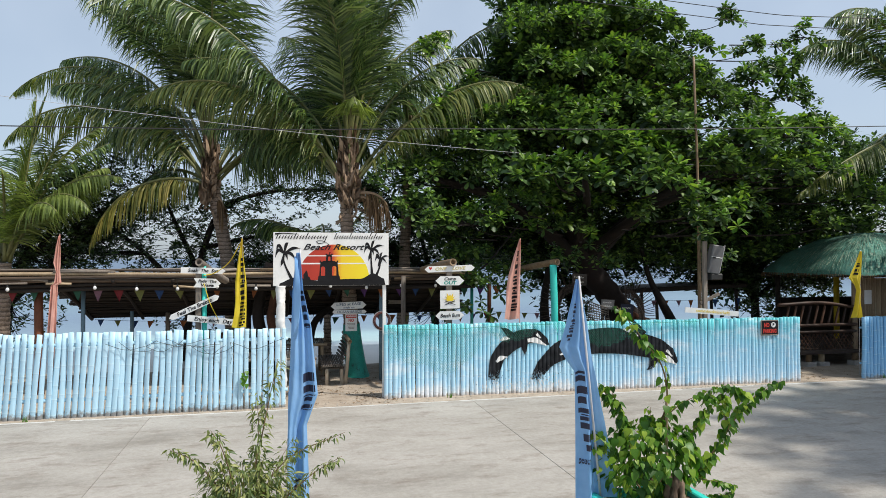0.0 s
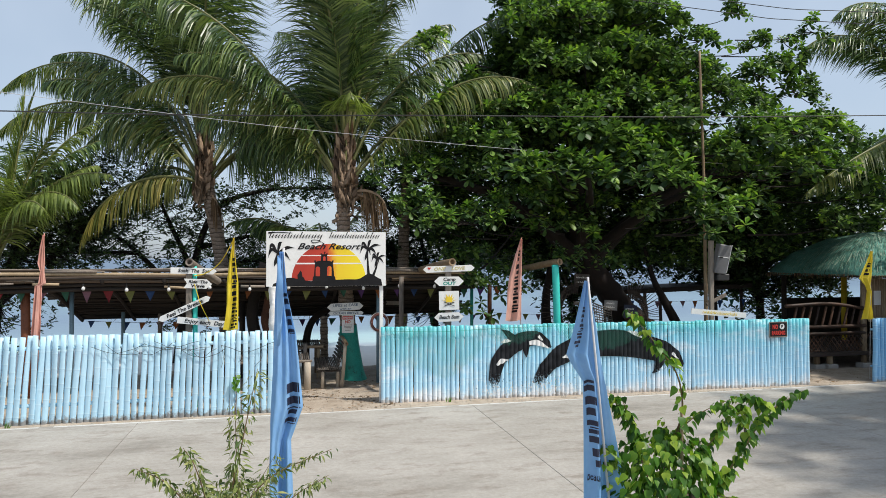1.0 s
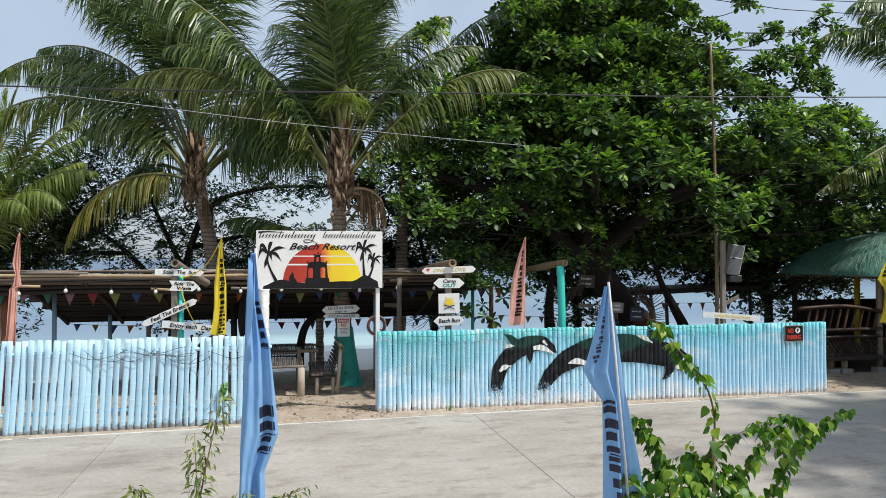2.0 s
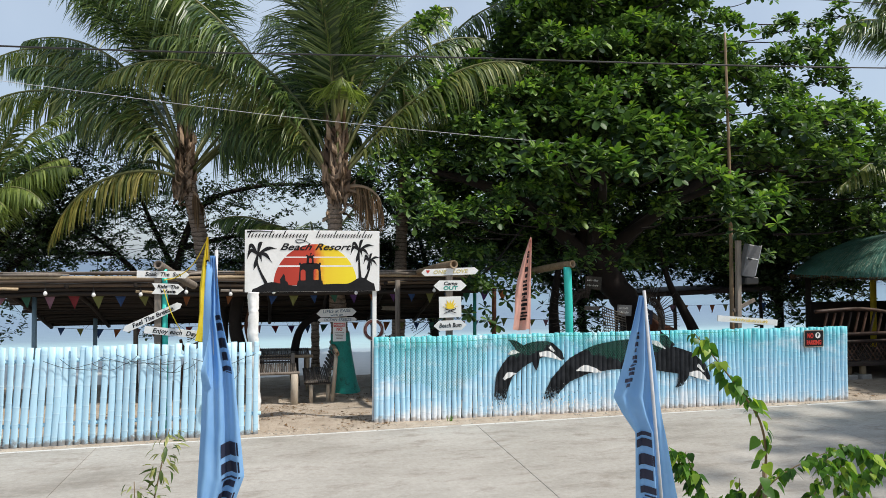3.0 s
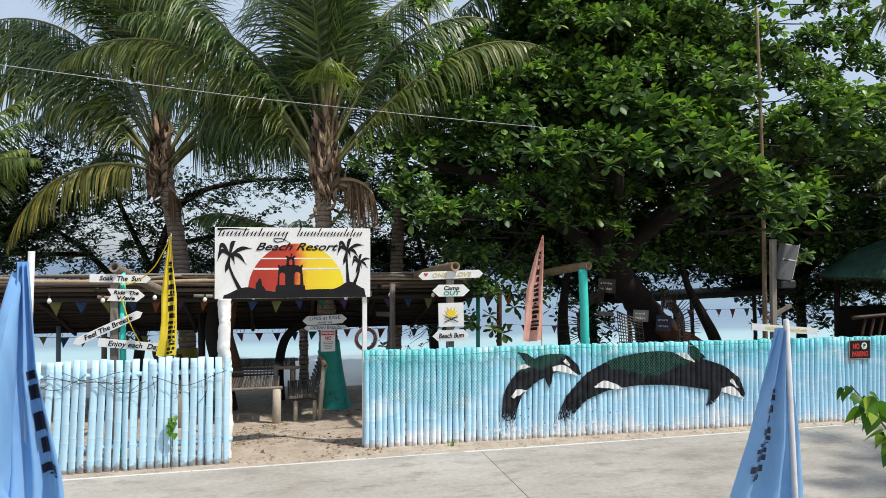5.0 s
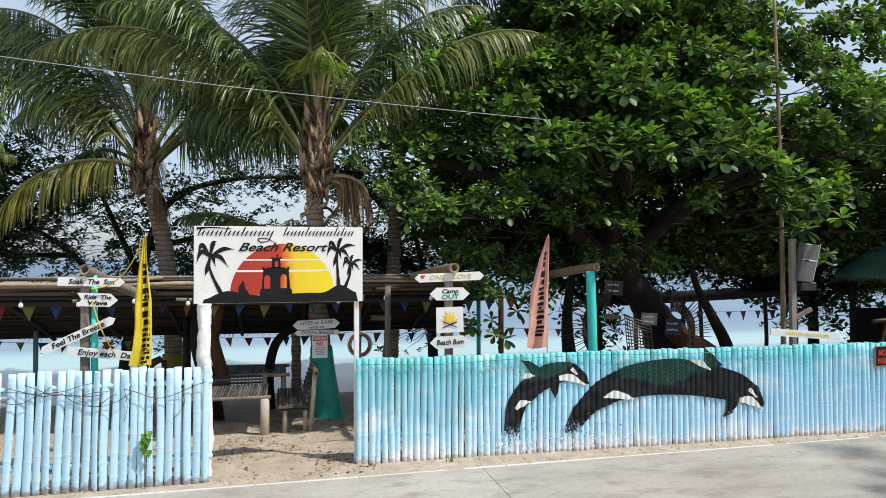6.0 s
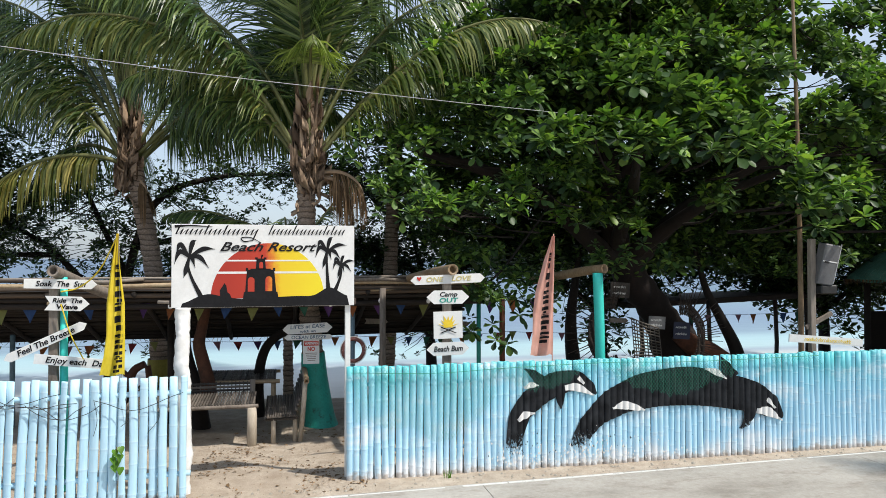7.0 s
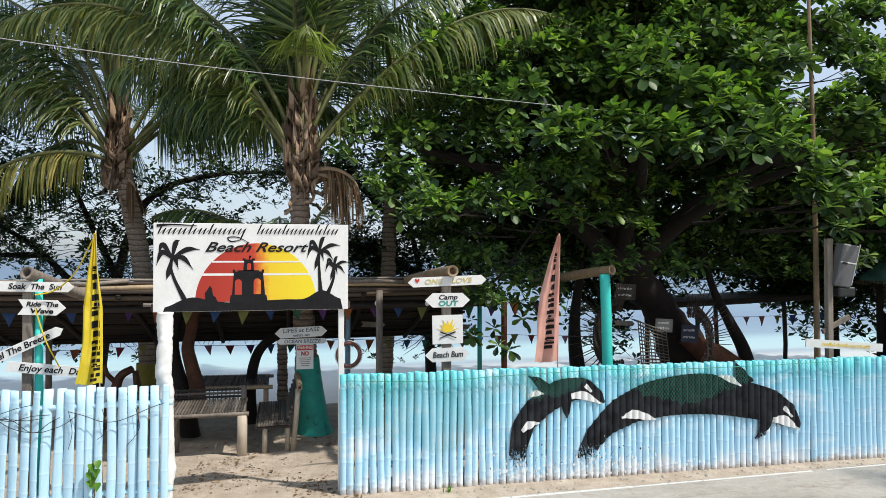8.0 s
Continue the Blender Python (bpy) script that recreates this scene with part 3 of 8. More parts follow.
# ---- the bamboo fences ----
def bamboo_mesh(seed, height, radius, flat=1.0, bow=0.0):
    """A cane with swollen nodes and a slightly crooked line, standing on z = 0."""
    rnd = random.Random(seed)
    rings, z, node = [], 0.0, rnd.uniform(0.1, 0.3)
    zs = [0.0]
    while z < height:
        nxt = node
        if nxt > height - 0.06:
            break
        zs += [nxt - 0.05, nxt - 0.024, nxt - 0.006, nxt + 0.006, nxt + 0.024, nxt + 0.05]
        z = nxt
        node = nxt + rnd.uniform(0.24, 0.4)
    zs.append(height)
    n = 9
    ph = rnd.uniform(0, 6)
    vs, fs = [], []
    for i, zz in enumerate(zs):
        k = (i - 1) % 6 if 0 < i < len(zs) - 1 else 0
        r = radius * (1.0 + (0.05 if k in (2, 3) else 0.0)) * (1 - 0.06 * zz / height)
        ox = bow * math.sin(zz / height * math.pi) + 0.006 * math.sin(zz * 3 + ph)
        oy = 0.006 * math.sin(zz * 2.3 + ph * 1.7)
        for q in range(n):
            a = TAU * q / n
            vs.append((ox + r * math.cos(a), oy + flat * r * math.sin(a), zz))
    for i in range(len(zs) - 1):
        for q in range(n):
            fs.append((i * n + q, i * n + (q + 1) % n, (i + 1) * n + (q + 1) % n, (i + 1) * n + q))
    top = len(zs) - 1
    # hollow cut at the top
    rim = [vs[top * n + q] for q in range(n)]
    inner = [(p[0] * 0.8, p[1] * 0.8, p[2]) for p in rim]
    deep = [(p[0], p[1], p[2] - 0.05) for p in inner]
    base = len(vs)
    vs += inner + deep
    for q in range(n):
        fs.append((top * n + q, top * n + (q + 1) % n, base + (q + 1) % n, base + q))
        fs.append((base + q, base + (q + 1) % n, base + n + (q + 1) % n, base + n + q))
    fs.append(tuple(base + n + q for q in range(n)))
    cane = Shape().add(vs, fs)
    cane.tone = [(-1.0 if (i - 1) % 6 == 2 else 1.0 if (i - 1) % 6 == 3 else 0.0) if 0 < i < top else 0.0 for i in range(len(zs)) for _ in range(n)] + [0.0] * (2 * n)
    return cane


def fence_line(x):
    """The front fence's own line: it comes a little nearer the road towards its far end."""
    return 15.44 - 0.033 * x


def build_fence(label, start, end, line, pitch, radius, mat, heights, flat, jitter, rails, seed, lift=0.03, rail_r=0.026):
    fence = thing("bamboo_fence", label, "fence", "fences along the road", "structure")
    rnd = random.Random(seed)
    meshes = []
    for k in range(9):
        cane = bamboo_mesh(seed * 31 + k, heights, radius * rnd.uniform(0.86, 1.1), flat, rnd.uniform(-1, 1) * jitter * 0.6)
        me = cane.mesh("pole", True)
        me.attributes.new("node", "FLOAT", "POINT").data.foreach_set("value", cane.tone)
        me.materials.append(mat)
        meshes.append(me)
    x = start + radius
    centres = []
    while x < end - radius * 0.5:
        ob = part("pole", meshes[rnd.randrange(9)], mat, fence)
        up = rnd.uniform(-1, 1) * lift
        centres.append(x)
        ob.location = (x, line(x) + rnd.uniform(-0.006, 0.008), -0.06 + up)
        ob.rotation_euler = (rnd.uniform(-1, 1) * 0.006, rnd.uniform(-1, 1) * jitter + (min(0.09, 0.014 * (end - x) + 0.006) if jitter > 0.01 else 0.0), rnd.uniform(-0.5, 0.5))
        x += pitch * rnd.uniform(0.94, 1.06)
    for z in rails:
        r = Shape().tube(bent([(start + 0.02, line(start) + radius * flat + 0.02, z + 0.01), ((start + end) / 2, line((start + end) / 2) + radius * flat + 0.025, z - 0.015), (end - 0.02, line(end) + radius * flat + 0.02, z)], 10), rail_r, 8)
        part("rail", r, mat, fence, smooth=True)
    return fence, centres


build_fence("pale blue painted split-bamboo fence with gaps, standing on the road edge", -13.0, -2.06, lambda x: 15.1, 0.119, 0.0535, M_FENCE_PALE, 1.66, 0.4, 0.012, (0.34, 1.38), 5, 0.02, 0.036)
fence_mural, CANES = build_fence("close-set bamboo fence with a painted blue sea mural", -0.06, 10.3, fence_line, 0.0985, 0.051, M_FENCE_SEA, 1.63, 1.0, 0.003, (0.35, 1.3), 6, 0.012)
build_fence("mid-blue painted bamboo fence beyond the hut entrance", 12.05, 19.5, lambda x: 15.06, 0.11, 0.057, M_FENCE_DEEP, 1.6, 1.0, 0.003, (0.35, 1.25), 7, 0.012)


def cane_front(x):
    """How far the nearest cane's round front stands out at x."""
    d = min(abs(x - c) for c in CANES)
    return 0.056 * math.sqrt(max(0.12, 1 - (d / 0.056) ** 2)) + 0.013


# the mural's black and white shapes, laid on the round canes
def on_canes(polys, mat, name, parent, lift, label=""):
    """Fill outlines (x, z) as upright strips that follow the canes' round fronts."""
    s = Shape()
    for poly in polys:
        xs_ = [p[0] for p in poly]
        x0, x1 = min(xs_), max(xs_)
        cols = []
        n = max(4, int((x1 - x0) / 0.012))
        for i in range(n + 1):
            x = x0 + (x1 - x0) * (i + 0.001) / (n + 0.002)
            zs_ = []
            for (ax, az), (bx, bz) in zip(poly, poly[1:] + poly[:1]):
                if (ax <= x) != (bx <= x):
                    zs_.append(az + (bz - az) * (x - ax) / (bx - ax))
            zs_.sort()
            cols.append((x, [(zs_[k], zs_[k + 1]) for k in range(0, len(zs_) - 1, 2)]))
        for (xa, ia), (xb, ib) in zip(cols, cols[1:]):
            for a0, a1 in ia:
                for b0, b1 in ib:
                    if min(a1, b1) - max(a0, b0) > -0.002:
                        m = max(1, int(max(a1 - a0, b1 - b0) / 0.4))
                        vs = []
                        for q in range(m + 1):
                            vs.append((xa, fence_line(xa) - cane_front(xa) - lift, a0 + (a1 - a0) * q / m))
                            vs.append((xb, fence_line(xb) - cane_front(xb) - lift, b0 + (b1 - b0) * q / m))
                        s.add(vs, [(2 * q, 2 * q + 1, 2 * q + 3, 2 * q + 2) for q in range(m)])
    return part(name, s, mat, parent, label)


def body_outline(points, widths, n=10):
    """A tapering body along a bent line in the fence's x, z plane."""
    mid = bent([(p[0], 0, p[1]) for p in points], n)
    out_a, out_b = [], []
    for i, p in enumerate(mid):
        t = i / (len(mid) - 1)
        k = t * (len(widths) - 1)
        j = min(int(k), len(widths) - 2)
        f = k - j
        f = f * f * (3 - 2 * f)
        wd = widths[j] * (1 - f) + widths[j + 1] * f
        d = (mid[min(i + 1, len(mid) - 1)] - mid[max(i - 1, 0)]).normalized()
        nrm = Vector((-d.z, 0, d.x))
        out_a.append((p.x + nrm.x * wd, p.z + nrm.z * wd))
        out_b.append((p.x - nrm.x * wd, p.z - nrm.z * wd))
    return out_a + out_b[::-1]


mural_small = [body_outline([(2.39, 0.06), (2.39, 0.46), (2.47, 0.79), (2.67, 1.02), (2.97, 1.21), (3.31, 1.27), (3.54, 1.17), (3.67, 1.06)], [0.12, 0.135, 0.155, 0.175, 0.185, 0.155, 0.1, 0.02]),
               body_outline([(2.8, 1.25), (2.69, 1.38), (2.54, 1.47)], [0.11, 0.065, 0.012]),
               body_outline([(3.09, 1.1), (3.1, 0.97), (3.11, 0.86)], [0.08, 0.055, 0.015])]
mural_large = [body_outline([(3.32, 0.26), (3.6, 0.66), (3.99, 0.93), (4.5, 1.08), (5.19, 1.12), (5.84, 1.02), (6.3, 0.91), (6.62, 0.76), (6.87, 0.57)], [0.11, 0.16, 0.225, 0.275, 0.3, 0.27, 0.25, 0.19, 0.04]),
               body_outline([(5.93, 1.22), (5.86, 1.4), (5.78, 1.55)], [0.16, 0.08, 0.012]),
               body_outline([(6.28, 0.7), (6.22, 0.53), (6.1, 0.41)], [0.12, 0.075, 0.015])]
on_canes(mural_small, M_ORCA, "dark_shape", fence_mural, 0.004, "black leaping shape painted on the canes")
on_canes(mural_large, M_ORCA, "dark_shape", fence_mural, 0.005, "long black leaping shape painted on the canes")
on_canes([body_outline([(2.44, 0.71), (2.54, 0.79), (2.7, 0.82)], [0.025, 0.055, 0.01]),
          body_outline([(3.16, 1.17), (3.36, 1.17), (3.63, 1.04)], [0.04, 0.06, 0.012]),
          body_outline([(3.38, 1.32), (3.47, 1.22)], [0.035, 0.018]),
          body_outline([(2.53, 1.19), (2.64, 1.23), (2.76, 1.22)], [0.02, 0.045, 0.01])], M_WHITE, "white_patch", fence_mural, 0.009)
on_canes([body_outline([(3.93, 0.83), (4.12, 0.87), (4.3, 0.83), (4.47, 0.78)], [0.015, 0.065, 0.05, 0.01]),
          body_outline([(6.4, 0.68), (6.6, 0.66), (6.85, 0.51)], [0.04, 0.075, 0.012]),
          body_outline([(6.59, 0.86), (6.73, 0.71)], [0.035, 0.016]),
          body_outline([(5.49, 1.38), (5.68, 1.32), (5.86, 1.21)], [0.015, 0.05, 0.012])], M_WHITE, "white_patch", fence_mural, 0.010)

# flecks of black and white paint flicked below the tails
rnd = random.Random(44)
for mat, count, colour_of in ((M_ORCA, 330, "black paint flecks"), (M_WHITE, 300, "white paint flecks")):
    fl = Shape()
    for _ in range(count):
        cx, spread = ((2.42, 0.22), (3.45, 0.32), (3.9, 0.7))[rnd.randrange(3)]
        x, z, r = min(5.8, max(1.9, rnd.gauss(cx, spread))), 0.05 + abs(rnd.gauss(0, 0.16)), rnd.uniform(0.004, 0.014)
        y = fence_line(x) - cane_front(x) - 0.012
        fl.add([(x + r * math.cos(TAU * k / 6), y, z + r * rnd.uniform(0.8, 2.0) * math.sin(TAU * k / 6)) for k in range(6)], [tuple(range(6))])
    part("paint_fleck", fl, mat, fence_mural, colour_of)["kind"] = "stuff"

# the fishing net hung over the fence's top
net = Shape()
rnd = random.Random(12)


def net_foot(x):
    sag = 0.4 * math.sin((x - 3.7) / 2.5 * math.pi) ** 0.8 if 3.7 < x < 6.2 else 0.3 * math.sin((x - 2.2) / 1.3 * math.pi) if 2.2 < x < 3.5 else 0.0
    if x < 2.1:
        return 0.62 + 0.14 * math.sin(x * 2.6 + 1.0) + 0.05 * math.sin(x * 9.0) + 0.8 * max(0.0, x - 1.5)
    return 1.43 - sag + 0.03 * math.sin(x * 2.3) + 0.025 * math.sin(x * 7.1) + 0.02 * math.sin(x * 23.0) + 0.016 * math.sin(x * 41.0)


for k in range(-34, 182):
    for way in (1, -1):
        pts = []
        x, z = k * 0.05, 1.55
        while z > 0.42:
            if 0.03 < x < 7.6 and z > net_foot(x):
                pts.append((x, fence_line(x) - 0.086 - 0.006 * math.sin(x * 9 + z * 4), z + 0.02 * math.sin(x * 2.0)))
            x += way * 0.025
            z -= 0.034
        for a, b in zip(pts, pts[1:]):
            if abs(a[0] - b[0]) < 0.04:
                net.add([(a[0] - 0.0017, a[1], a[2]), (a[0] + 0.0017, a[1], a[2]), (b[0] + 0.0017, b[1], b[2]), (b[0] - 0.0017, b[1], b[2])], [(0, 1, 2, 3)])
fishing_net = tagged(part("fishing_net", net, M_GREENNET), "green knotted fishing net draped over the mural fence", "net", kind="stuff")
rope = Shape().tube(bent([(0.0, 15.37, 1.5), (1.2, 15.31, 1.46), (2.3, 15.27, 1.5), (3.9, 15.22, 1.53), (5.2, 15.18, 1.5), (7.5, 15.1, 1.53)], 8), 0.005, 6)
part("head_rope", rope, M_GREENNET, fishing_net, "thick green edge rope")


# ---- the gate with its big sign ----
gate_sign = thing("gate_sign", "white painted gate sign with a sunset, tower and palms", "sign")
SIGN = pose(-1.165, 15.52, 3.0)
SW, SH = 2.44, 1.13
part("board", Shape().box(SIGN @ Vector((0, 0.015, 0)), (SW, 0.03, SH), 0.004), M_WHITE, gate_sign)
part("back_frame", Shape().box((-1.165, 15.575, 2.49), (2.5, 0.06, 0.09)).box((-1.165, 15.575, 3.3), (2.4, 0.05, 0.07)), M_DARKWOOD, gate_sign, "dark timber batten behind the board")
DOME_X, DOME_Z, DOME_R = 0.04, -0.445, 0.757
dome = [(DOME_X + DOME_R * math.cos(a), DOME_Z + DOME_R * math.sin(a)) for a in np.linspace(0, math.pi, 48)]
sun_ob = part("sun_shape", Shape().plate(dome, pose(0, 0, 0), 0.004), M_SUNSET, gate_sign, "sunset disc fading from red to yellow")
sun_ob.location = SIGN @ Vector((0, -0.002, 0))
for z, tall in ((0.072, 0.012), (-0.092, 0.017)):
    hw = math.sqrt(DOME_R ** 2 - (z - DOME_Z) ** 2) + 0.004
    stripe = Shape().plate([(DOME_X - hw, z - tall), (DOME_X + hw, z - tall * 0.8), (DOME_X + hw, z + tall * 0.7), (DOME_X - hw, z + tall * 0.8)], SIGN @ pose(0, -0.0032, 0), 0.002)
    part("sun_stripe", stripe, M_WHITE, gate_sign)
hill = [(-1.1, -0.562)] + [(x, -0.446 + 0.06 * math.exp(-((x + 0.76) / 0.17) ** 2) - 0.06 * max(0.0, -0.92 - x) / 0.18 + 0.012 * math.sin(x * 8) + 0.03 * math.exp(-((x - 0.5) / 0.2) ** 2) + 0.13 * math.exp(-((x - 0.87) / 0.17) ** 2)) for x in np.linspace(-1.08, 1.12, 48)] + [(1.15, -0.562)]
part("dark_hill", Shape().plate(hill, SIGN @ pose(0, -0.0044, 0), 0.003), M_BLACK, gate_sign)
tower = Shape()
TP = SIGN @ pose(0, -0.0052, 0)
tower.plate([(-0.3, -0.47), (0.18, -0.47), (0.16, -0.36), (0.145, -0.36), (0.118, -0.075), (0.13, -0.07), (0.13, -0.03), (0.1, -0.03), (0.1, -0.055), (0.07, -0.055), (0.07, -0.04), (-0.2, -0.04), (-0.2, -0.055), (-0.23, -0.055), (-0.23, -0.03), (-0.26, -0.03), (-0.26, -0.07), (-0.247, -0.075), (-0.268, -0.36), (-0.285, -0.36)], TP, 0.004)
tower.plate([(-0.13, -0.05), (0.005, -0.05), (-0.005, 0.085), (0.012, 0.09), (0.012, 0.115), (-0.02, 0.115), (-0.02, 0.1), (-0.105, 0.1), (-0.105, 0.115), (-0.137, 0.115), (-0.137, 0.09), (-0.12, 0.085)], TP, 0.004)
tower.plate([(-0.059, 0.1), (-0.052, 0.1), (-0.052, 0.155), (-0.03, 0.147), (-0.052, 0.137), (-0.059, 0.15)], TP, 0.004)
part("tower_shape", tower, M_BLACK, gate_sign)
for cx, z0, z1, hw in ((-0.19, -0.355, -0.2, 0.044), (0.045, -0.35, -0.19, 0.045), (-0.058, -0.035, 0.03, 0.024)):
    arch = Shape().plate([(cx - hw, z0), (cx + hw, z0)] + [(cx + hw * math.cos(a), z1 + hw * math.sin(a)) for a in np.linspace(0, math.pi, 11)], pose(0, 0, 0), 0.003)
    part("tower_window", arch, M_SUNSET, gate_sign).location = SIGN @ Vector((0, -0.0066, 0))
lump = [(-0.6, -0.46), (-0.44, -0.45), (-0.47, -0.385), (-0.5, -0.36), (-0.515, -0.27), (-0.54, -0.235), (-0.565, -0.28), (-0.6, -0.33), (-0.595, -0.4)]
part("dark_lump", Shape().plate(lump, SIGN @ pose(0, -0.0056, 0), 0.003), M_BLACK, gate_sign)


def painted_palm(x, z, lean, height, reach, seed):
    """A black palm silhouette: a curved trunk and drooping blades."""
    s = Shape()
    rnd = random.Random(seed)
    top = (x + lean, z + height)
    s.plate(body_outline([(x, z), (x + lean * 0.75, z + height * 0.45), (x + lean * 1.06, z + height * 0.75), top], [0.03, 0.019, 0.014, 0.012]), SIGN @ pose(0, -0.0056, 0), 0.003)
    for k, (a, far, lift) in enumerate(((68, 0.95, 0.3), (18, 1.25, 0.22), (-30, 1.05, 0.3), (-62, 0.62, 0.3), (-104, 1.08, -0.1), (-152, 0.8, 0.5), (165, 0.62, 0.6))):
        r = reach * far * rnd.uniform(0.94, 1.06)
        d = Vector((math.cos(radians(a)), math.sin(radians(a))))
        m = (top[0] + d.x * r * 0.55 - 0.12 * lift * reach, top[1] + d.y * r * 0.5 + 0.9 * lift * reach)
        e = (top[0] + d.x * r, top[1] + d.y * r)
        s.plate(body_outline([top, m, e], [0.016, 0.12 * reach, 0.002], 8), SIGN @ pose(0, -0.0058 - 0.0001 * k, 0), 0.003)
    part("palm_shape", s, M_BLACK, gate_sign)


painted_palm(-0.84, -0.42, -0.155, 0.54, 0.27, 1)
painted_palm(0.86, -0.37, -0.023, 0.57, 0.22, 2)
painted_palm(0.93, -0.4, 0.1, 0.4, 0.165, 3)


def brush_bars(x0, x1, z, height, seed, place, mat, parent, name="brush_stroke"):
    """A word's worth of looping slanted brush strokes, with no letters in it."""
    rnd = random.Random(seed)
    n = max(3, int((x1 - x0) / (height * 0.56)))
    step = (x1 - x0) / n
    for i in range(n):
        tall = rnd.choice((0.62, 0.62, 0.62, 1.0))
        r = step * rnd.uniform(0.3, 0.38)
        cx, cz = x0 + step * (i + 0.45), z - height * 0.08
        a0, a1 = rnd.uniform(0.2, 0.9), rnd.uniform(4.6, 6.6)
        path = [(cx + r * math.cos(a) + 0.3 * height * 0.3 * math.sin(a), cz + height * 0.29 * math.sin(a)) for a in np.linspace(a0, a1, 15)]
        if tall > 0.8:
            path = [(path[0][0] + height * 0.2, cz + height * 0.6), (path[0][0] + height * 0.1, cz + height * 0.4)] + path
        s = Shape()
        pen = height * 0.085
        ups = []
        for k, (px, pz) in enumerate(path):
            qx, qz = path[min(k + 1, len(path) - 1)]
            ox, oz = path[max(k - 1, 0)]
            d = Vector((qx - ox, qz - oz)).normalized()
            wd = pen * (0.35 + 0.75 * abs(d.y))
            ups += [(px + d.y * wd, pz - d.x * wd), (px - d.y * wd, pz + d.x * wd)]
        s.add([place @ Vector((a, -0.00008 * i, b)) for a, b in ups], [(2 * k, 2 * k + 1, 2 * k + 3, 2 * k + 2) for k in range(len(path) - 1)])
        part(name, s, mat, parent)


def script_bars(x0, x1, foot, high, rhythm, place, mat, parent):
    """A painted name as plain slanted pen strokes: low, tall (1) or hanging (2) ones, joined by hairlines."""
    step = (x1 - x0) / len(rhythm)
    pen, lean = step * 0.13, 0.42
    for i, kind in enumerate(rhythm):
        for j in (0, 1):
            x = x0 + step * (i + 0.22 + 0.46 * j)
            top = foot + high * (1.75 if kind == "1" and j == 0 else 1.0)
            low = foot - high * (1.0 if kind == "2" and j == 1 else 0.0)
            bar = Shape().plate([(x + lean * (low - foot) - pen * 0.5, low + pen * 0.3), (x + lean * (low - foot) + pen * 0.3, low - pen * 0.2), (x + lean * (low - foot) + pen, low + pen), (x + lean * (top - foot) + pen, top + pen * 0.3),
                                 (x + lean * (top - foot), top), (x + lean * (top - foot) - pen, top - pen)], place @ pose(0, -0.0001 * j, 0), 0.002)
            part("pen_stroke", bar, mat, parent)
            rise = Shape().plate([(x + pen * 0.6, foot), (x + pen, foot + pen * 0.2), (x + step * 0.46 + lean * high * 0.7, foot + high * 0.75), (x + step * 0.46 + lean * high * 0.7 - pen * 0.5, foot + high * 0.75)], place @ pose(0, -0.0003, 0), 0.002)
            if not (i == len(rhythm) - 1 and j):
                part("hairline", rise, mat, parent)
            elif kind == "2":
                curl = Shape().plate(body_outline([(x + lean * (low - foot), low), (x - step * 1.2, low - pen), (x - step * 1.5, low + high * 0.45), (x - step * 0.5, low + high * 0.5), (x + step * 0.5, low - pen * 1.4)], [pen * 0.3, pen * 0.55, pen * 0.4, pen * 0.4, pen * 0.2]), place @ pose(0, -0.0002, 0), 0.002)
                part("curl", curl, mat, parent)


BR = SIGN @ pose(0, -0.0062, 0)
script_bars(-1.19, -0.1, 0.425, 0.075, "100101002", BR, M_BLACK, gate_sign)
script_bars(0.02, 1.08, 0.43, 0.075, "1001000110", BR, M_BLACK, gate_sign)
part("long_stroke", Shape().plate(body_outline([(-1.18, 0.53), (-0.98, 0.545), (-0.7, 0.53)], [0.018, 0.01, 0.004]), SIGN @ pose(0, -0.0068, 0), 0.002), M_BLACK, gate_sign)
lettering("painted_word", "Beach Resort", 0.175, M_BLACK, gate_sign, SIGN @ pose(0.02, -0.0065, 0.255), 1.3, 0.45, 0.003)

rnd = random.Random(2)
pp = bent([(-2.21, 15.42, -0.1), (-2.2, 15.43, 0.7), (-2.22, 15.42, 1.4), (-2.23, 15.43, 2.0), (-2.23, 15.45, 2.44)], 24)
n = 16
vs = []
for i, p in enumerate(pp):
    for k in range(n):
        a = TAU * k / n
        r = 0.09 + 0.03 * noise.noise((math.cos(a) * 0.9, math.sin(a) * 0.9, p.z * 3.2)) + 0.03 * max(0.0, noise.noise((math.cos(a) * 2.6, math.sin(a) * 2.6, p.z * 5.3))) + 0.01 * noise.noise((math.cos(a) * 4, math.sin(a) * 4, p.z * 22))
        vs.append((p.x + r * math.cos(a), p.y + r * math.sin(a), p.z))
post_l = Shape().add(vs, [(i * n + k, i * n + (k + 1) % n, (i + 1) * n + (k + 1) % n, (i + 1) * n + k) for i in range(len(pp) - 1) for k in range(n)] + [tuple((len(pp) - 1) * n + k for k in range(n))])
tagged(part("gate_post", post_l, M_WHITE, smooth=True), "gnarled white-painted driftwood gate post under the sign", "post", "gate posts", "")
tagged(part("gate_post", Shape().box((-0.03, 15.6, 1.75), (0.075, 0.075, 3.6)), M_WHITE), "slim white squared timber post holding the sign", "post", "gate posts", "")


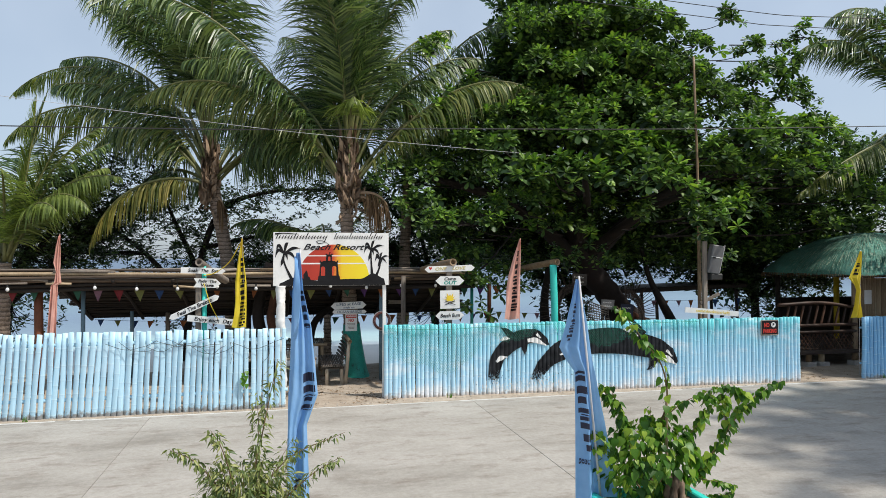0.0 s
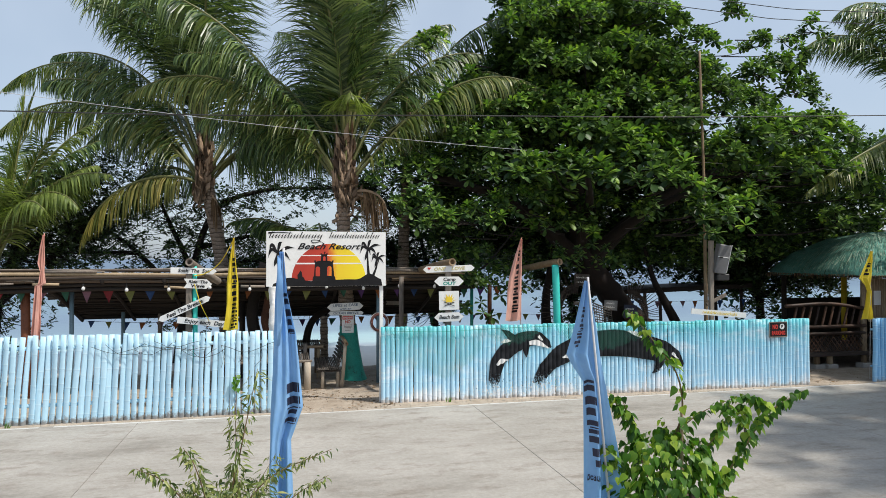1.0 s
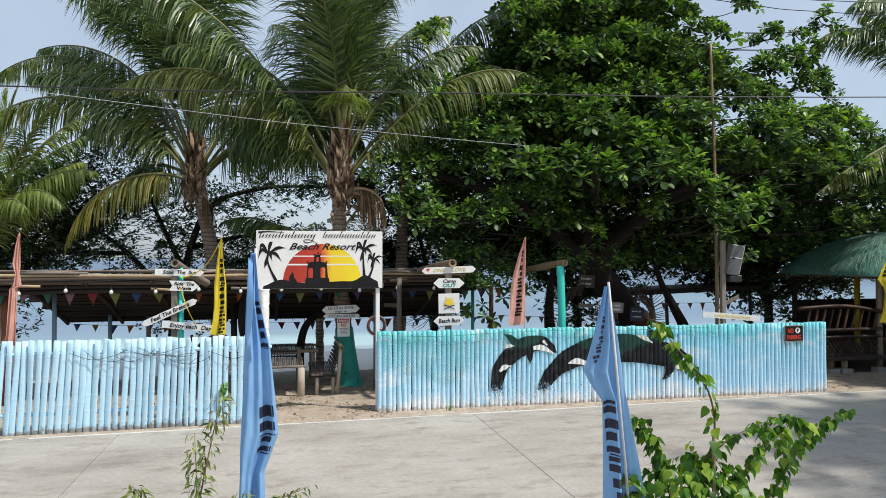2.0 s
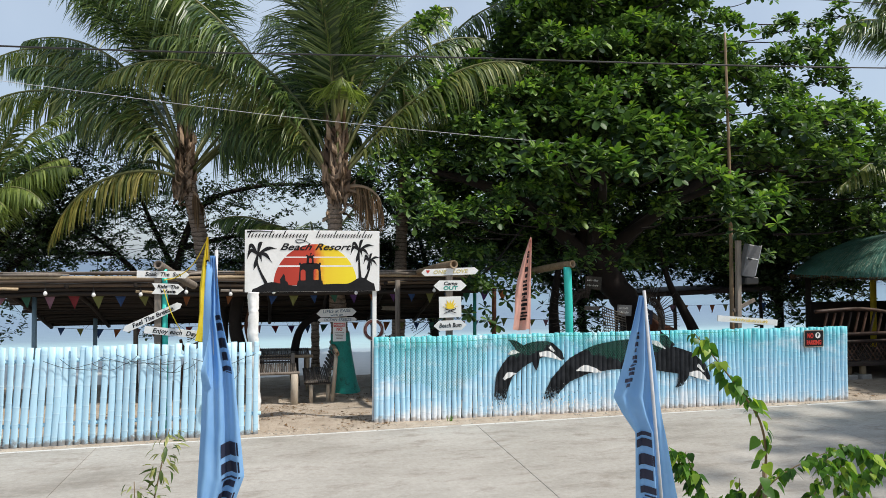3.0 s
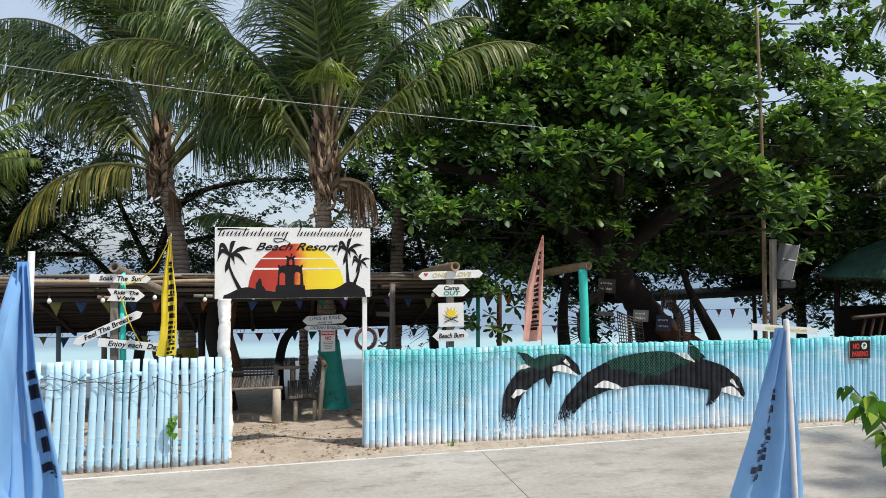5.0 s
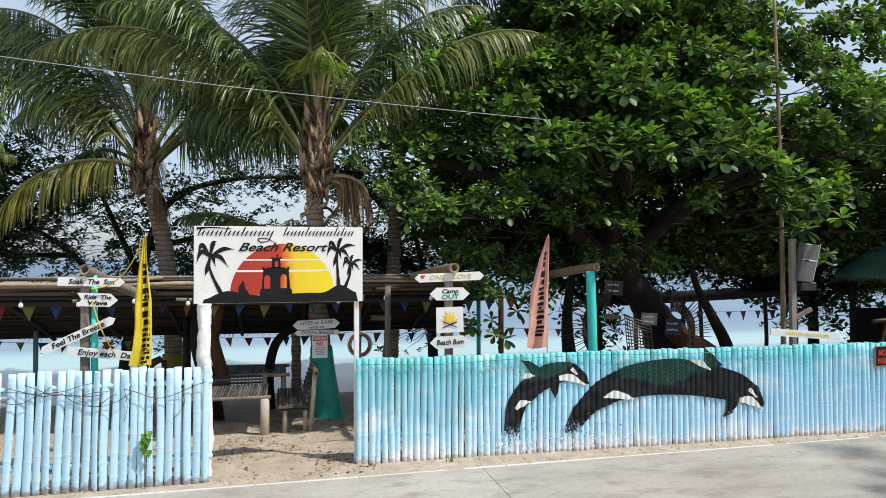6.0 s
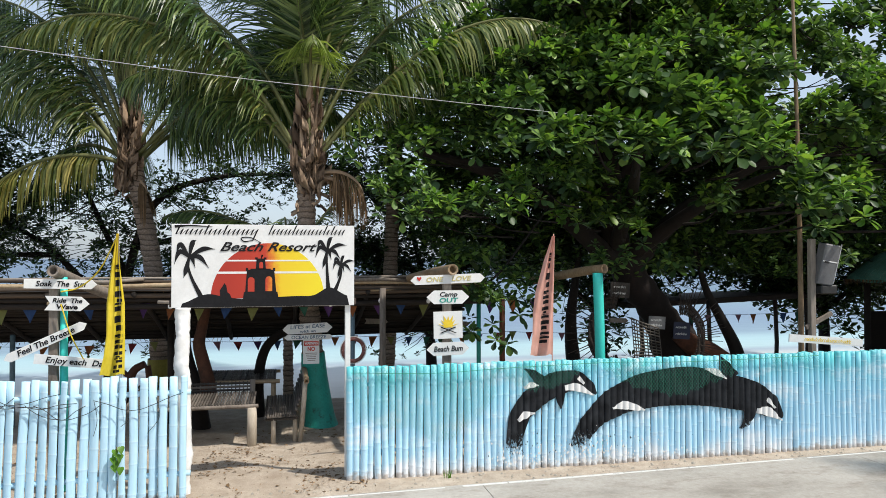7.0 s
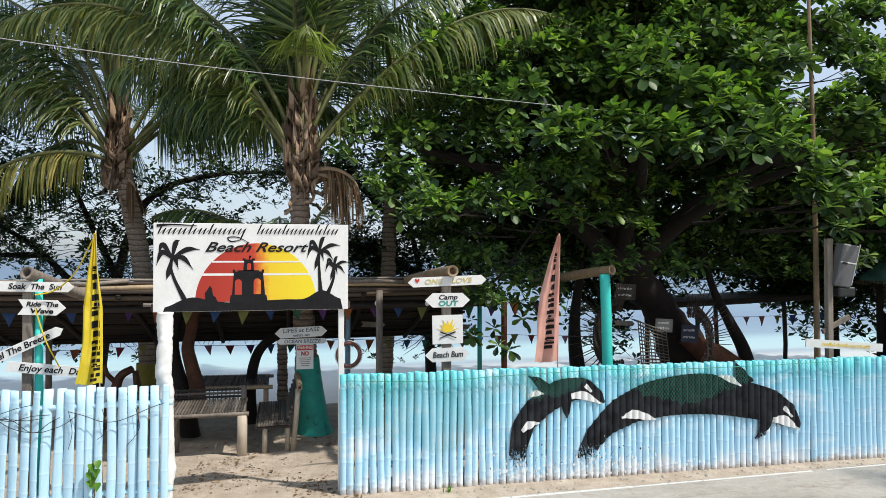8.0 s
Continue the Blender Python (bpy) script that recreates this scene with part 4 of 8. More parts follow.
# ---- flags ----
def flag(label, base, top, mat, strips, seed, pole_r=0.012, pole_mat=None, parent_name="feather_flag", words=None, rear=0.0, script=None):
    """A flag on a leaning pole. strips: for rows from top to bottom (height share, near edge, far edge) in metres from the pole."""
    f = thing(parent_name, label, "flag", "flags")
    base, top = Vector(base), Vector(top)
    part("flagpole", Shape().tube([base, base.lerp(top, 0.5), top + (top - base).normalized() * 0.03], [pole_r * 0.8, pole_r * 0.75, pole_r * 0.65], 8), pole_mat or M_CABLEW, f, smooth=True)
    rnd = random.Random(seed)
    ph = rnd.uniform(0, 6)

    def at(u, v):
        k = v * (len(strips) - 1)
        j = min(int(k), len(strips) - 2)
        t = k - j
        t = t * t * (3 - 2 * t)
        hh = strips[j][0] * (1 - t) + strips[j + 1][0] * t
        a = strips[j][1] * (1 - t) + strips[j + 1][1] * t
        b = strips[j][2] * (1 - t) + strips[j + 1][2] * t
        p = top.lerp(base, hh)
        amp = 0.05 * v
        x = a + (b - a) * u
        return Vector((p.x + x, p.y + (0.012 if pole_r > 0.0145 else -0.018) + amp * math.sin(u * 9 + v * 3 + ph) + 0.02 * math.sin(u * 17 + v * 6), p.z + 0.015 * math.sin(u * 8 + ph) * v))
    part("cloth", Shape().sheet(22, 44, at), mat, f, smooth=True)
    if rear:
        # the loose fold that swings out towards the road's near side
        part("cloth", Shape().sheet(14, 26, lambda u, v: top.lerp(base, 0.01 + (0.2 + 0.02 * u) * v) + Vector((-0.02 + 0.03 * math.sin(u * 6 + v * 4) * u, -0.015 - rear * u * min(v / 0.75, (1 - v) / 0.25) ** 0.9 - 0.02 * v, 0))), mat, f, smooth=True)
    for q in words or ():
        part("print_bar", Shape().sheet(4, 8, lambda u, v: at(q[1] + (q[2] - q[1]) * u, q[3] + (q[4] - q[3]) * v) + Vector((0, -0.006, 0))), q[0], f)
    if script:
        word, cu, cv, wide, tall = script
        line = lettering("printed_word", word, 1.0, M_NAVY, f, Matrix(), 1.0, 0.25)
        for vert in line.data.vertices:
            vert.co = at(cu + wide * vert.co.x, cv - tall * vert.co.z) + Vector((0, -0.007 + vert.co.y, 0))
    return f


def print_column(u0, u1, v0, v1, n, mat, slope=0.0):
    """A column of plain printed bars down a flag, two to a letter's room."""
    out, step = [], (v1 - v0) / n
    for i in range(n):
        l, r = u0 + slope * i, u1 + slope * i
        out.append((mat, l, r, v0 + step * i, v0 + step * (i + 0.32)))
        out.append((mat, l + 0.12 * (i % 3) * (r - l), r - 0.2 * (i % 2) * (r - l), v0 + step * (i + 0.46), v0 + step * (i + 0.76)))
    return out


flag("sky blue printed flag hanging slack from a thin pole", (-2.1, 6.8, 0.0), (-2.01, 6.75, 3.06), M_FLAGBLUE,
     [(0.0, -0.03, 0.0), (0.1, -0.05, 0.035), (0.2, -0.05, 0.11), (0.3, -0.05, 0.15), (0.38, -0.055, 0.18), (0.42, -0.055, 0.14), (0.46, -0.05, 0.1), (0.53, -0.05, 0.115), (0.6, -0.04, 0.13), (0.66, -0.035, 0.14)], 1, 0.0144,
     words=print_column(0.52, 0.92, 0.37, 0.58, 3, M_NAVY) + print_column(0.66, 0.95, 0.12, 0.24, 3, M_NAVY) + print_column(0.3, 0.85, 0.9, 0.96, 1, M_NAVY), rear=0.42)
flag("sky blue printed flag drooping from a leaning pole in the planter", (0.7, 6.83, 0.78), (0.36, 6.55, 2.83), M_FLAGBLUE,
     [(0.0, -0.02, 0.0), (0.1, -0.09, 0.015), (0.2, -0.158, 0.04), (0.29, -0.235, 0.05), (0.34, -0.19, 0.055), (0.4, -0.117, 0.063), (0.6, -0.154, 0.098), (0.8, -0.194, 0.126), (0.98, -0.23, 0.14)], 2, 0.015,
     words=print_column(0.02, 0.36, 0.63, 0.85, 5, M_NAVY, 0.05) + print_column(0.22, 0.45, 0.14, 0.34, 6, M_NAVY, -0.02), script=("Beach", 0.215, 0.885, 0.26, 0.055))
flag("yellow printed feather flag tied to the pale blue fence", (-2.9, 15.35, 0.0), (-2.99, 15.3, 3.42), M_FLAGYEL,
     [(0.0, -0.02, 0.01), (0.13, -0.1, 0.02), (0.26, -0.16, 0.06), (0.389, -0.17, 0.05), (0.467, -0.2, 0.04), (0.532, -0.25, 0.03)], 3, 0.01,
     words=print_column(0.46, 0.9, 0.16, 0.97, 10, M_BLACK))
flag("salmon pink printed feather flag behind the mural fence", (3.04, 15.5, 0.0), (3.03, 15.36, 3.44), M_FLAGPINK,
     [(0.0, -0.028, 0.005), (0.093, -0.13, 0.0), (0.249, -0.28, 0.0), (0.342, -0.33, 0.0), (0.435, -0.345, 0.0), (0.523, -0.38, 0.0)], 4, 0.012, M_FLAGPINK,
     words=print_column(0.42, 0.74, 0.14, 0.9, 10, M_BLACK))
flag("salmon pink flag twisted round its pole on the pale fence", (-6.49, 15.32, 0.0), (-6.36, 15.3, 3.45), M_FLAGPINK,
     [(0.0, -0.02, 0.02), (0.062, -0.06, 0.03), (0.15, -0.09, 0.04), (0.199, -0.03, 0.03), (0.262, -0.05, 0.06), (0.274, -0.1, 0.0), (0.436, -0.12, 0.01), (0.561, -0.14, 0.02)], 5, 0.01, M_FLAGPINK)
flag("yellow printed flag hanging slack on the mid-blue fence", (12.2, 15.3, 0.0), (12.22, 15.25, 3.2), M_FLAGYEL,
     [(0.0, -0.02, 0.01), (0.094, -0.16, 0.02), (0.213, -0.36, 0.02), (0.263, -0.2, 0.02), (0.312, -0.12, 0.03), (0.438, -0.17, 0.0), (0.531, -0.26, 0.02)], 6, 0.01,
     words=print_column(0.2, 0.7, 0.18, 0.3, 2, M_BLACK))


# ---- the two signposts ----
def arrow(length, height, place, style):
    """A board with cut ends: a point, a notch or a square cut."""
    h, l, t = height / 2, length / 2, height * 0.55
    if style == "point_right":
        return [(-l, -h), (l - t, -h), (l, 0), (l - t, h), (-l, h)]
    if style == "arrow":
        return [(-l, -h), (l - t, -h), (l, 0), (l - t, h), (-l, h), (-l + t * 0.6, 0)]
    if style == "both":
        return [(-l, 0), (-l + t, -h), (l - t, -h), (l, 0), (l - t, h), (-l + t, h)]
    return [(-l, -h), (l, -h), (l, h), (-l, h)]


def board(parent, centre, length, height, style, turn, words, size, width, mat=M_BLACK, second=None, board_mat=M_WHITE):
    pl = pose(*centre) @ pose(0, 0, 0, 0, turn, 0)
    b = part("board", Shape().plate(arrow(length, height, pl, style), pl, 0.018), board_mat, parent)
    if words:
        up = height * 0.2 if second else 0.0
        lettering("painted_word", words, size, mat, b, pl @ pose(0, -0.004, up), width, 0.2, 0.002)
        if second:
            lettering("painted_word", second[0], size, second[1], b, pl @ pose(0, -0.004, -height * 0.24), second[2], 0.1, 0.003)
    return b


sp = thing("signpost", "wooden signpost with four white hand-lettered arrow boards", "signpost", "signposts")
part("post", Shape().box((-3.9, 15.86, 1.35), (0.11, 0.09, 2.75), 0.008), M_OLDWOOD, sp)
part("painted_post", Shape().tube([(-3.77, 15.88, 0), (-3.78, 15.88, 1.5), (-3.8, 15.9, 2.85)], [0.052, 0.05, 0.045], 10), M_TEALB, sp, "bright teal painted post", smooth=True)
board(sp, (-3.8, 15.78, 2.76), 0.88, 0.125, "point_right", 1.5, "Soak  The  Sun", 0.1, 0.6)
board(sp, (-3.72, 15.775, 2.5), 0.54, 0.19, "arrow", 2.5, "Ride  The", 0.085, 0.36, M_BLACK, ("Wave", M_BLACK, 0.26))
board(sp, (-3.97, 15.77, 2.0), 1.08, 0.12, "both", -25, "Feel The Breeze", 0.11, 0.74)
board(sp, (-3.6, 15.765, 1.72), 1.02, 0.13, "square", 7, "Enjoy each  Day", 0.11, 0.76)
tagged(part("bamboo_beam", Shape().tube(bent([(-3.88, 15.72, 2.94), (-3.7, 16.5, 2.72), (-3.48, 17.3, 2.5)], 6), 0.08, 12, hollow=0.68), M_OLDWOOD, smooth=True), "thick grey bamboo beam with an open end, resting on the signpost", "beam", "bamboo beams")

sp = thing("signpost", "grey timber signpost with a campfire card and white boards", "signpost", "signposts")
part("post", Shape().box((1.56, 16.12, 1.3), (0.13, 0.1, 2.95), 0.01), M_OLDWOOD, sp)
M_GOLD = surface("gold_paint", (0.5, 0.42, 0.16), (0.66, 0.57, 0.26), 6, 0.5, 0.1)
board(sp, (1.56, 16.03, 2.78), 1.19, 0.14, "both", -2, "ONE    LOVE", 0.1, 0.72, M_GOLD)
board(sp, (1.56, 16.03, 2.5), 0.68, 0.21, "both", 0, "Camp", 0.1, 0.28, M_BLACK, ("OUT", M_GREENP, 0.3))
card = board(sp, (1.56, 16.03, 2.07), 0.46, 0.42, "square", -1, "", 0.1, 0.3)
flame = Shape()
for k in range(9):
    a = radians(-20 + 27.5 * k)
    r = 0.17 if k % 2 else 0.14
    flame.plate([(-0.05, -0.035), (0.05, -0.035), (r * math.cos(a), 0.0 + r * math.sin(a))], pose(1.56, 16.026 - 0.0006 * k, 2.07), 0.003)
part("flame_shape", flame, M_YELLOW, card, "yellow painted campfire")
part("log_shape", Shape().plate([(-0.13, -0.1), (-0.12, -0.11), (0.12, -0.02), (0.11, -0.005)], pose(1.56, 16.018, 2.05), 0.003).plate([(0.13, -0.1), (0.12, -0.11), (-0.12, -0.02), (-0.11, -0.005)], pose(1.56, 16.016, 2.05), 0.003), M_BLACK, card)
board(sp, (1.56, 16.03, 1.7), 0.68, 0.2, "both", -1, "Beach Bum", 0.12, 0.46)
heart = Shape().plate([(0, -0.04), (0.035, 0.0), (0.03, 0.028), (0.0, 0.015), (-0.03, 0.028), (-0.035, 0.0)], pose(1.1, 16.024, 2.79), 0.003)
part("heart_shape", heart, M_RED, sp)
tagged(part("bamboo_beam", Shape().tube(bent([(1.62, 15.95, 2.93), (1.55, 17.0, 2.86), (1.4, 18.4, 2.72)], 6), 0.085, 12, hollow=0.65), M_BAMBOO, smooth=True), "thick bamboo beam with an open end above the campfire signpost", "beam", "bamboo beams")

tp = thing("teal_post", "bright teal painted bamboo post behind the mural fence", "post")
part("pole", Shape().tube(bent([(4.3, 16.3, 0), (4.27, 16.3, 1.0), (4.25, 16.3, 2.0), (4.22, 16.3, 2.86)], 5), 0.085, 12), M_TEALB, tp, smooth=True)
tagged(part("bamboo_beam", Shape().tube(bent([(4.3, 16.2, 2.93), (4.1, 16.8, 2.86), (3.75, 18.2, 2.66)], 6), 0.08, 12, hollow=0.6), M_BAMBOO, smooth=True), "grey bamboo beam laid on top of the teal post", "beam", "bamboo beams")

# right side: tall cane, box on a post, long board, no-parking sign
tagged(part("tall_bamboo_pole", Shape().tube(bent([(8.3, 16.35, 0), (8.3, 16.35, 2), (8.26, 16.35, 5), (8.16, 16.35, 8.25)], 10), [0.06 - 0.0011 * i for i in range(31)], 9), M_BAMBOO, smooth=True), "tall thin bamboo pole rising into the tree", "pole")
mb = thing("meter_box", "grey sheet-metal box on a weathered timber post", "electrical box")
part("post", Shape().box((8.17, 15.95, 1.7), (0.11, 0.09, 3.5), 0.008), M_OLDWOOD, mb)
tilt = Euler((radians(8), radians(8), 0)).to_matrix()
part("box", Shape().box((8.4, 15.88, 3.0), (0.32, 0.2, 0.72), 0.02, tilt), M_GREYBOX, mb)
part("edge_strip", Shape().box((8.565, 15.79, 3.0), (0.018, 0.02, 0.7), 0.003, tilt), M_CABLEW, mb, "pale edge strip")
part("name_strip", Shape().box((8.33, 15.772, 3.035), (0.1, 0.01, 0.035), 0.002, tilt), M_CABLE, mb)
part("box_seam", Shape().box((8.4, 15.775, 3.04), (0.3, 0.012, 0.02), 0.003, tilt), M_WHITE, mb)
part("dark_plate", Shape().box((8.37, 15.77, 3.22), (0.07, 0.012, 0.07), 0.003, tilt), M_BLACK, mb)
part("lower_tray", Shape().box((8.45, 15.95, 2.55), (0.34, 0.22, 0.16), 0.02), M_CABLE, mb, "black tray under the box")
part("brace", Shape().box((8.32, 15.96, 2.0), (0.6, 0.05, 0.08), 0.005, Euler((0, radians(-24), 0)).to_matrix()), M_OLDWOOD, mb)
lb = thing("long_board", "long pale board with faded yellow lettering on the fence", "sign")
LBP = pose(8.1, 15.55, 1.7) @ pose(0, 0, 0, 0, 5, 0)
part("board", Shape().plate(arrow(1.5, 0.13, LBP, "square"), LBP, 0.02), M_WHITE, lb)
brush_bars(-0.45, 0.5, 0.0, 0.07, 8, LBP @ pose(0, -0.004, 0), M_YELLOW, lb, "faded_bar")
npk = thing("no_parking_sign", "small black no-parking sign with red lettering on the mural fence", "sign")
NP = pose(9.34, 15.06, 1.33)
part("plate", Shape().plate(arrow(0.46, 0.34, NP, "square"), NP, 0.012), M_BLACK, npk)
part("frame", Shape().box((9.34, 15.066, 1.155), (0.48, 0.02, 0.02)).box((9.34, 15.066, 1.505), (0.48, 0.02, 0.02)).box((9.1, 15.066, 1.33), (0.02, 0.02, 0.33)).box((9.58, 15.066, 1.33), (0.02, 0.02, 0.33)), M_OLDWOOD, npk)
lettering("painted_word", "NO", 0.14, M_RED, npk, NP @ pose(-0.09, -0.004, 0.06), 0.15, 0, 0.006)
part("round_mark", Shape().plate([(0.1 + 0.065 * math.cos(a), 0.07 + 0.065 * math.sin(a)) for a in np.linspace(0, TAU, 20)[:-1]], NP @ pose(0, -0.004, 0), 0.003), M_WHITE, npk)
lettering("painted_word", "P", 0.1, M_BLACK, npk, NP @ pose(0.1, -0.007, 0.07), 0, 0, 0.004)
lettering("painted_word", "PARKING", 0.13, M_RED, npk, NP @ pose(0, -0.004, -0.085), 0.37, 0, 0.006)

for pts in ([(-3.0, 15.28, 3.38), (-3.25, 15.45, 2.95), (-3.55, 15.7, 2.72), (-3.78, 15.72, 2.66)], [(-3.78, 15.72, 2.5), (-3.66, 15.72, 2.1), (-3.5, 15.72, 1.76)]):
    tagged(part("yellow_cord", Shape().tube(bent(pts, 8), 0.009, 6), M_FLAGYEL), "thin yellow cord tied from the flag to the signpost", "cord", "cords")
wire = thing("wire_tangle", "loose black wires hung along the pale blue fence", "wire")
rnd = random.Random(9)
for k in range(9):
    xa, ln = rnd.uniform(-5.6, -3.0), rnd.uniform(0.6, 1.5)
    ln = min(ln, -2.16 - xa)
    sag, z0, z1 = rnd.uniform(0.05, 0.2), rnd.uniform(1.28, 1.46), rnd.uniform(1.28, 1.46)
    pts = [(xa + ln * q / 6, 15.043 - rnd.uniform(0, 0.02), z0 + (z1 - z0) * q / 6 - sag * math.sin(math.pi * q / 6) + rnd.uniform(-0.02, 0.02)) for q in range(7)]
    part("wire", Shape().tube(bent(pts, 5), 0.0042, 5), M_CABLE, wire)
for k in range(3):
    xa = -3.2 + 0.36 * k
    part("wire", Shape().tube(bent([(xa, 15.045, 1.35), (xa + 0.04, 15.045, 1.1), (xa - 0.05 * (k % 3), 15.045, 0.9 + 0.1 * (k % 2))], 5), 0.0035, 5), M_CABLE, wire)


# ---- the long shed roof with lights and bunting ----
shed = thing("beach_shed", "long low open shed with a cane lean-to roof", "shed")
rnd = random.Random(21)
RX0, RX1, RF, RB = -13.0, 2.9, 18.5, 21.9


def roof_z(y):
    return 2.6 - (y - RF) * 0.37


RXB, RMID = -7.6, 19.3
deck = Shape()
for x0, y0, y1 in ((RX0, RF, RMID), (RXB, RMID + 0.002, RB)):
    deck.add([(x, y, roof_z(y) + h) for h in (0.07, 0.03) for x, y in ((x0, y0), (RX1, y0), (RX1, y1), (x0, y1))],
             [(0, 1, 2, 3), (7, 6, 5, 4), (0, 4, 5, 1), (1, 5, 6, 2), (2, 6, 7, 3), (3, 7, 4, 0)])
# deck, rear canes and rafters carry the underside's shade as dark colour
part("roof_deck", deck, M_SHADECANE, shed, "thatch deck with shade darkened into its colour")
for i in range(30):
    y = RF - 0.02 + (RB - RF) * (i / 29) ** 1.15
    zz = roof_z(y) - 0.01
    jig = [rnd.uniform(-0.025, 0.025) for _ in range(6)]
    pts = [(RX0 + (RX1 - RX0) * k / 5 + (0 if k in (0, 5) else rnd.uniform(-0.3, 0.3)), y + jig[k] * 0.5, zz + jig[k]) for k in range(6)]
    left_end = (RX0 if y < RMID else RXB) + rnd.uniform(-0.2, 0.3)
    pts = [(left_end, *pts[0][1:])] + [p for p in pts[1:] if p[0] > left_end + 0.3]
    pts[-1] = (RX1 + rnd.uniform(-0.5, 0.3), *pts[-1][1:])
    part("cane", Shape().tube(bent(pts, 4), rnd.uniform(0.026, 0.04), 7), M_ROOFCANE if i < 3 else M_SHADECANE, shed, smooth=True)
# front bundle of canes and the eaves beam; lower canes coloured dark for shade
for k, (dy, dz, r, m) in enumerate(((-0.07, 0.05, 0.042, M_BAMBOO), (-0.08, -0.04, 0.04, M_ROOFCANE), (-0.03, -0.13, 0.045, M_ROOFCANE), (0.05, -0.22, 0.04, M_SHADECANE), (0.1, -0.33, 0.05, M_SHADECANE), (-0.02, 0.12, 0.028, M_ROOFCANE), (0.03, 0.15, 0.022, M_OLDWOOD))):
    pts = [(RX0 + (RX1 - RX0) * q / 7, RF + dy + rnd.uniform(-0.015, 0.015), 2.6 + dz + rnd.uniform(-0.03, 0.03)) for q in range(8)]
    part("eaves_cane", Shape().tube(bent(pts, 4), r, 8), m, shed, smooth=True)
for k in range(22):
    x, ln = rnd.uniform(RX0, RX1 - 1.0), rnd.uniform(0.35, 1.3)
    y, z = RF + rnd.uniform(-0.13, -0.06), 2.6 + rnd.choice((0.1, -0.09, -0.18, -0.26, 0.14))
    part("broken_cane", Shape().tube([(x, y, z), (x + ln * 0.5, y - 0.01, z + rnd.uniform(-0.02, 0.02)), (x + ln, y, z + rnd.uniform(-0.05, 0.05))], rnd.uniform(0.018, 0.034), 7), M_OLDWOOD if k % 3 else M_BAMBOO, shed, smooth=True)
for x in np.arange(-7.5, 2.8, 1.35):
    part("rafter", Shape().tube(bent([(x, RF - 0.1, 2.48), (x + 0.05, 20, roof_z(20) - 0.08), (x, RB, roof_z(RB) - 0.06)], 4), 0.045, 8), M_SHADECANE, shed, smooth=True)
tatters = Shape()
for i in range(420):
    x = rnd.uniform(RX0, RX1)
    y = rnd.choice((RF - 0.08, RF + 0.2, RB)) if x > RXB else RF - 0.08
    z = roof_z(y) + rnd.uniform(-0.05, 0.08)
    d = Vector((rnd.uniform(-0.5, 0.5), rnd.uniform(-0.1, 0.1), -rnd.uniform(0.3, 1))).normalized() * rnd.uniform(0.06, 0.22)
    tatters.add([(x, y, z), (x + 0.02, y, z), Vector((x + 0.01, y, z)) + d], [(0, 1, 2)])
part("thatch_tatters", tatters, M_DEADLEAF, shed, "hanging bits of dry thatch")["kind"] = "stuff"
for x, y, m, r, lean in ((-7.9, 18.9, M_ORANGE, 0.1, 0.06), (-7.0, 19.2, M_BLUEPOST, 0.05, 0.0), (-6.3, 21.2, M_BLUEPOST, 0.05, 0), (-5.4, 21.4, M_OLDWOOD, 0.06, 0.0), (-3.15, 20.4, M_DARKWOOD, 0.08, 0.02),
                        (0.36, 18.9, M_BLUEPOST, 0.05, 0.0), (0.85, 18.2, M_OLDWOOD, 0.06, 0.0), (2.9, 18.9, M_GREENP, 0.045, 0.0), (3.5, 19.2, M_ORANGE, 0.06, 0.0), (-10.4, 18.9, M_OLDWOOD, 0.07, 0)):
    part("shed_post", Shape().tube([(x + lean, y, -0.4), (x + lean * 0.4, y, 1.0), (x, y, roof_z(max(y, RF)) - 0.05)], r, 9), m, shed, smooth=True)


def light_bulb(x, y, z):
    b = thing("string_light", "frosted white bulb hanging from the shed eaves", "light bulb", "string lights")
    prof = [(0.0, -0.118), (0.023, -0.112), (0.038, -0.094), (0.042, -0.074), (0.037, -0.054), (0.024, -0.034), (0.018, -0.02)]
    s = Shape()
    n = 10
    s.add([(x + r * math.cos(TAU * k / n), y + r * math.sin(TAU * k / n), z + h) for r, h in prof for k in range(n)],
          [(i * n + k, i * n + (k + 1) % n, (i + 1) * n + (k + 1) % n, (i + 1) * n + k) for i in range(len(prof) - 1) for k in range(n)])
    part("bulb", s, M_BULB, b, smooth=True)
    part("socket", Shape().tube([(x, y, z - 0.025), (x, y, z + 0.03)], 0.02, 8), M_CABLE, b)
    part("lead", Shape().tube([(x, y, z + 0.03), (x, y, z + 0.16)], 0.004, 5), M_CABLE, b)


for k in range(16):
    light_bulb(-12.05 + 0.92 * k, RF - 0.12, 2.36 + 0.03 * math.sin(k * 2.3))
string_wire = Shape().tube(bent([(-12.5 + 0.92 * k, RF - 0.12, 2.55 - (0.03 if k % 2 else 0)) for k in range(17)], 4), 0.006, 5)
tagged(part("light_cable", string_wire, M_CABLE), "black cable of the string lights under the eaves", "cable")

# pennant colours scaled down: the shade under the eaves is in them
BUNT = [surface("bunting_" + n, tuple(c * 0.4 for c in col), tuple(c * 0.6 for c in col), 8, 0.8, 0.1) for n, col in
        (("blue", (0.04, 0.12, 0.35)), ("red", (0.42, 0.04, 0.05)), ("orange", (0.55, 0.18, 0.05)), ("green", (0.05, 0.22, 0.14)), ("olive", (0.35, 0.36, 0.1)), ("purple", (0.17, 0.06, 0.28)), ("pink", (0.5, 0.25, 0.33)))]


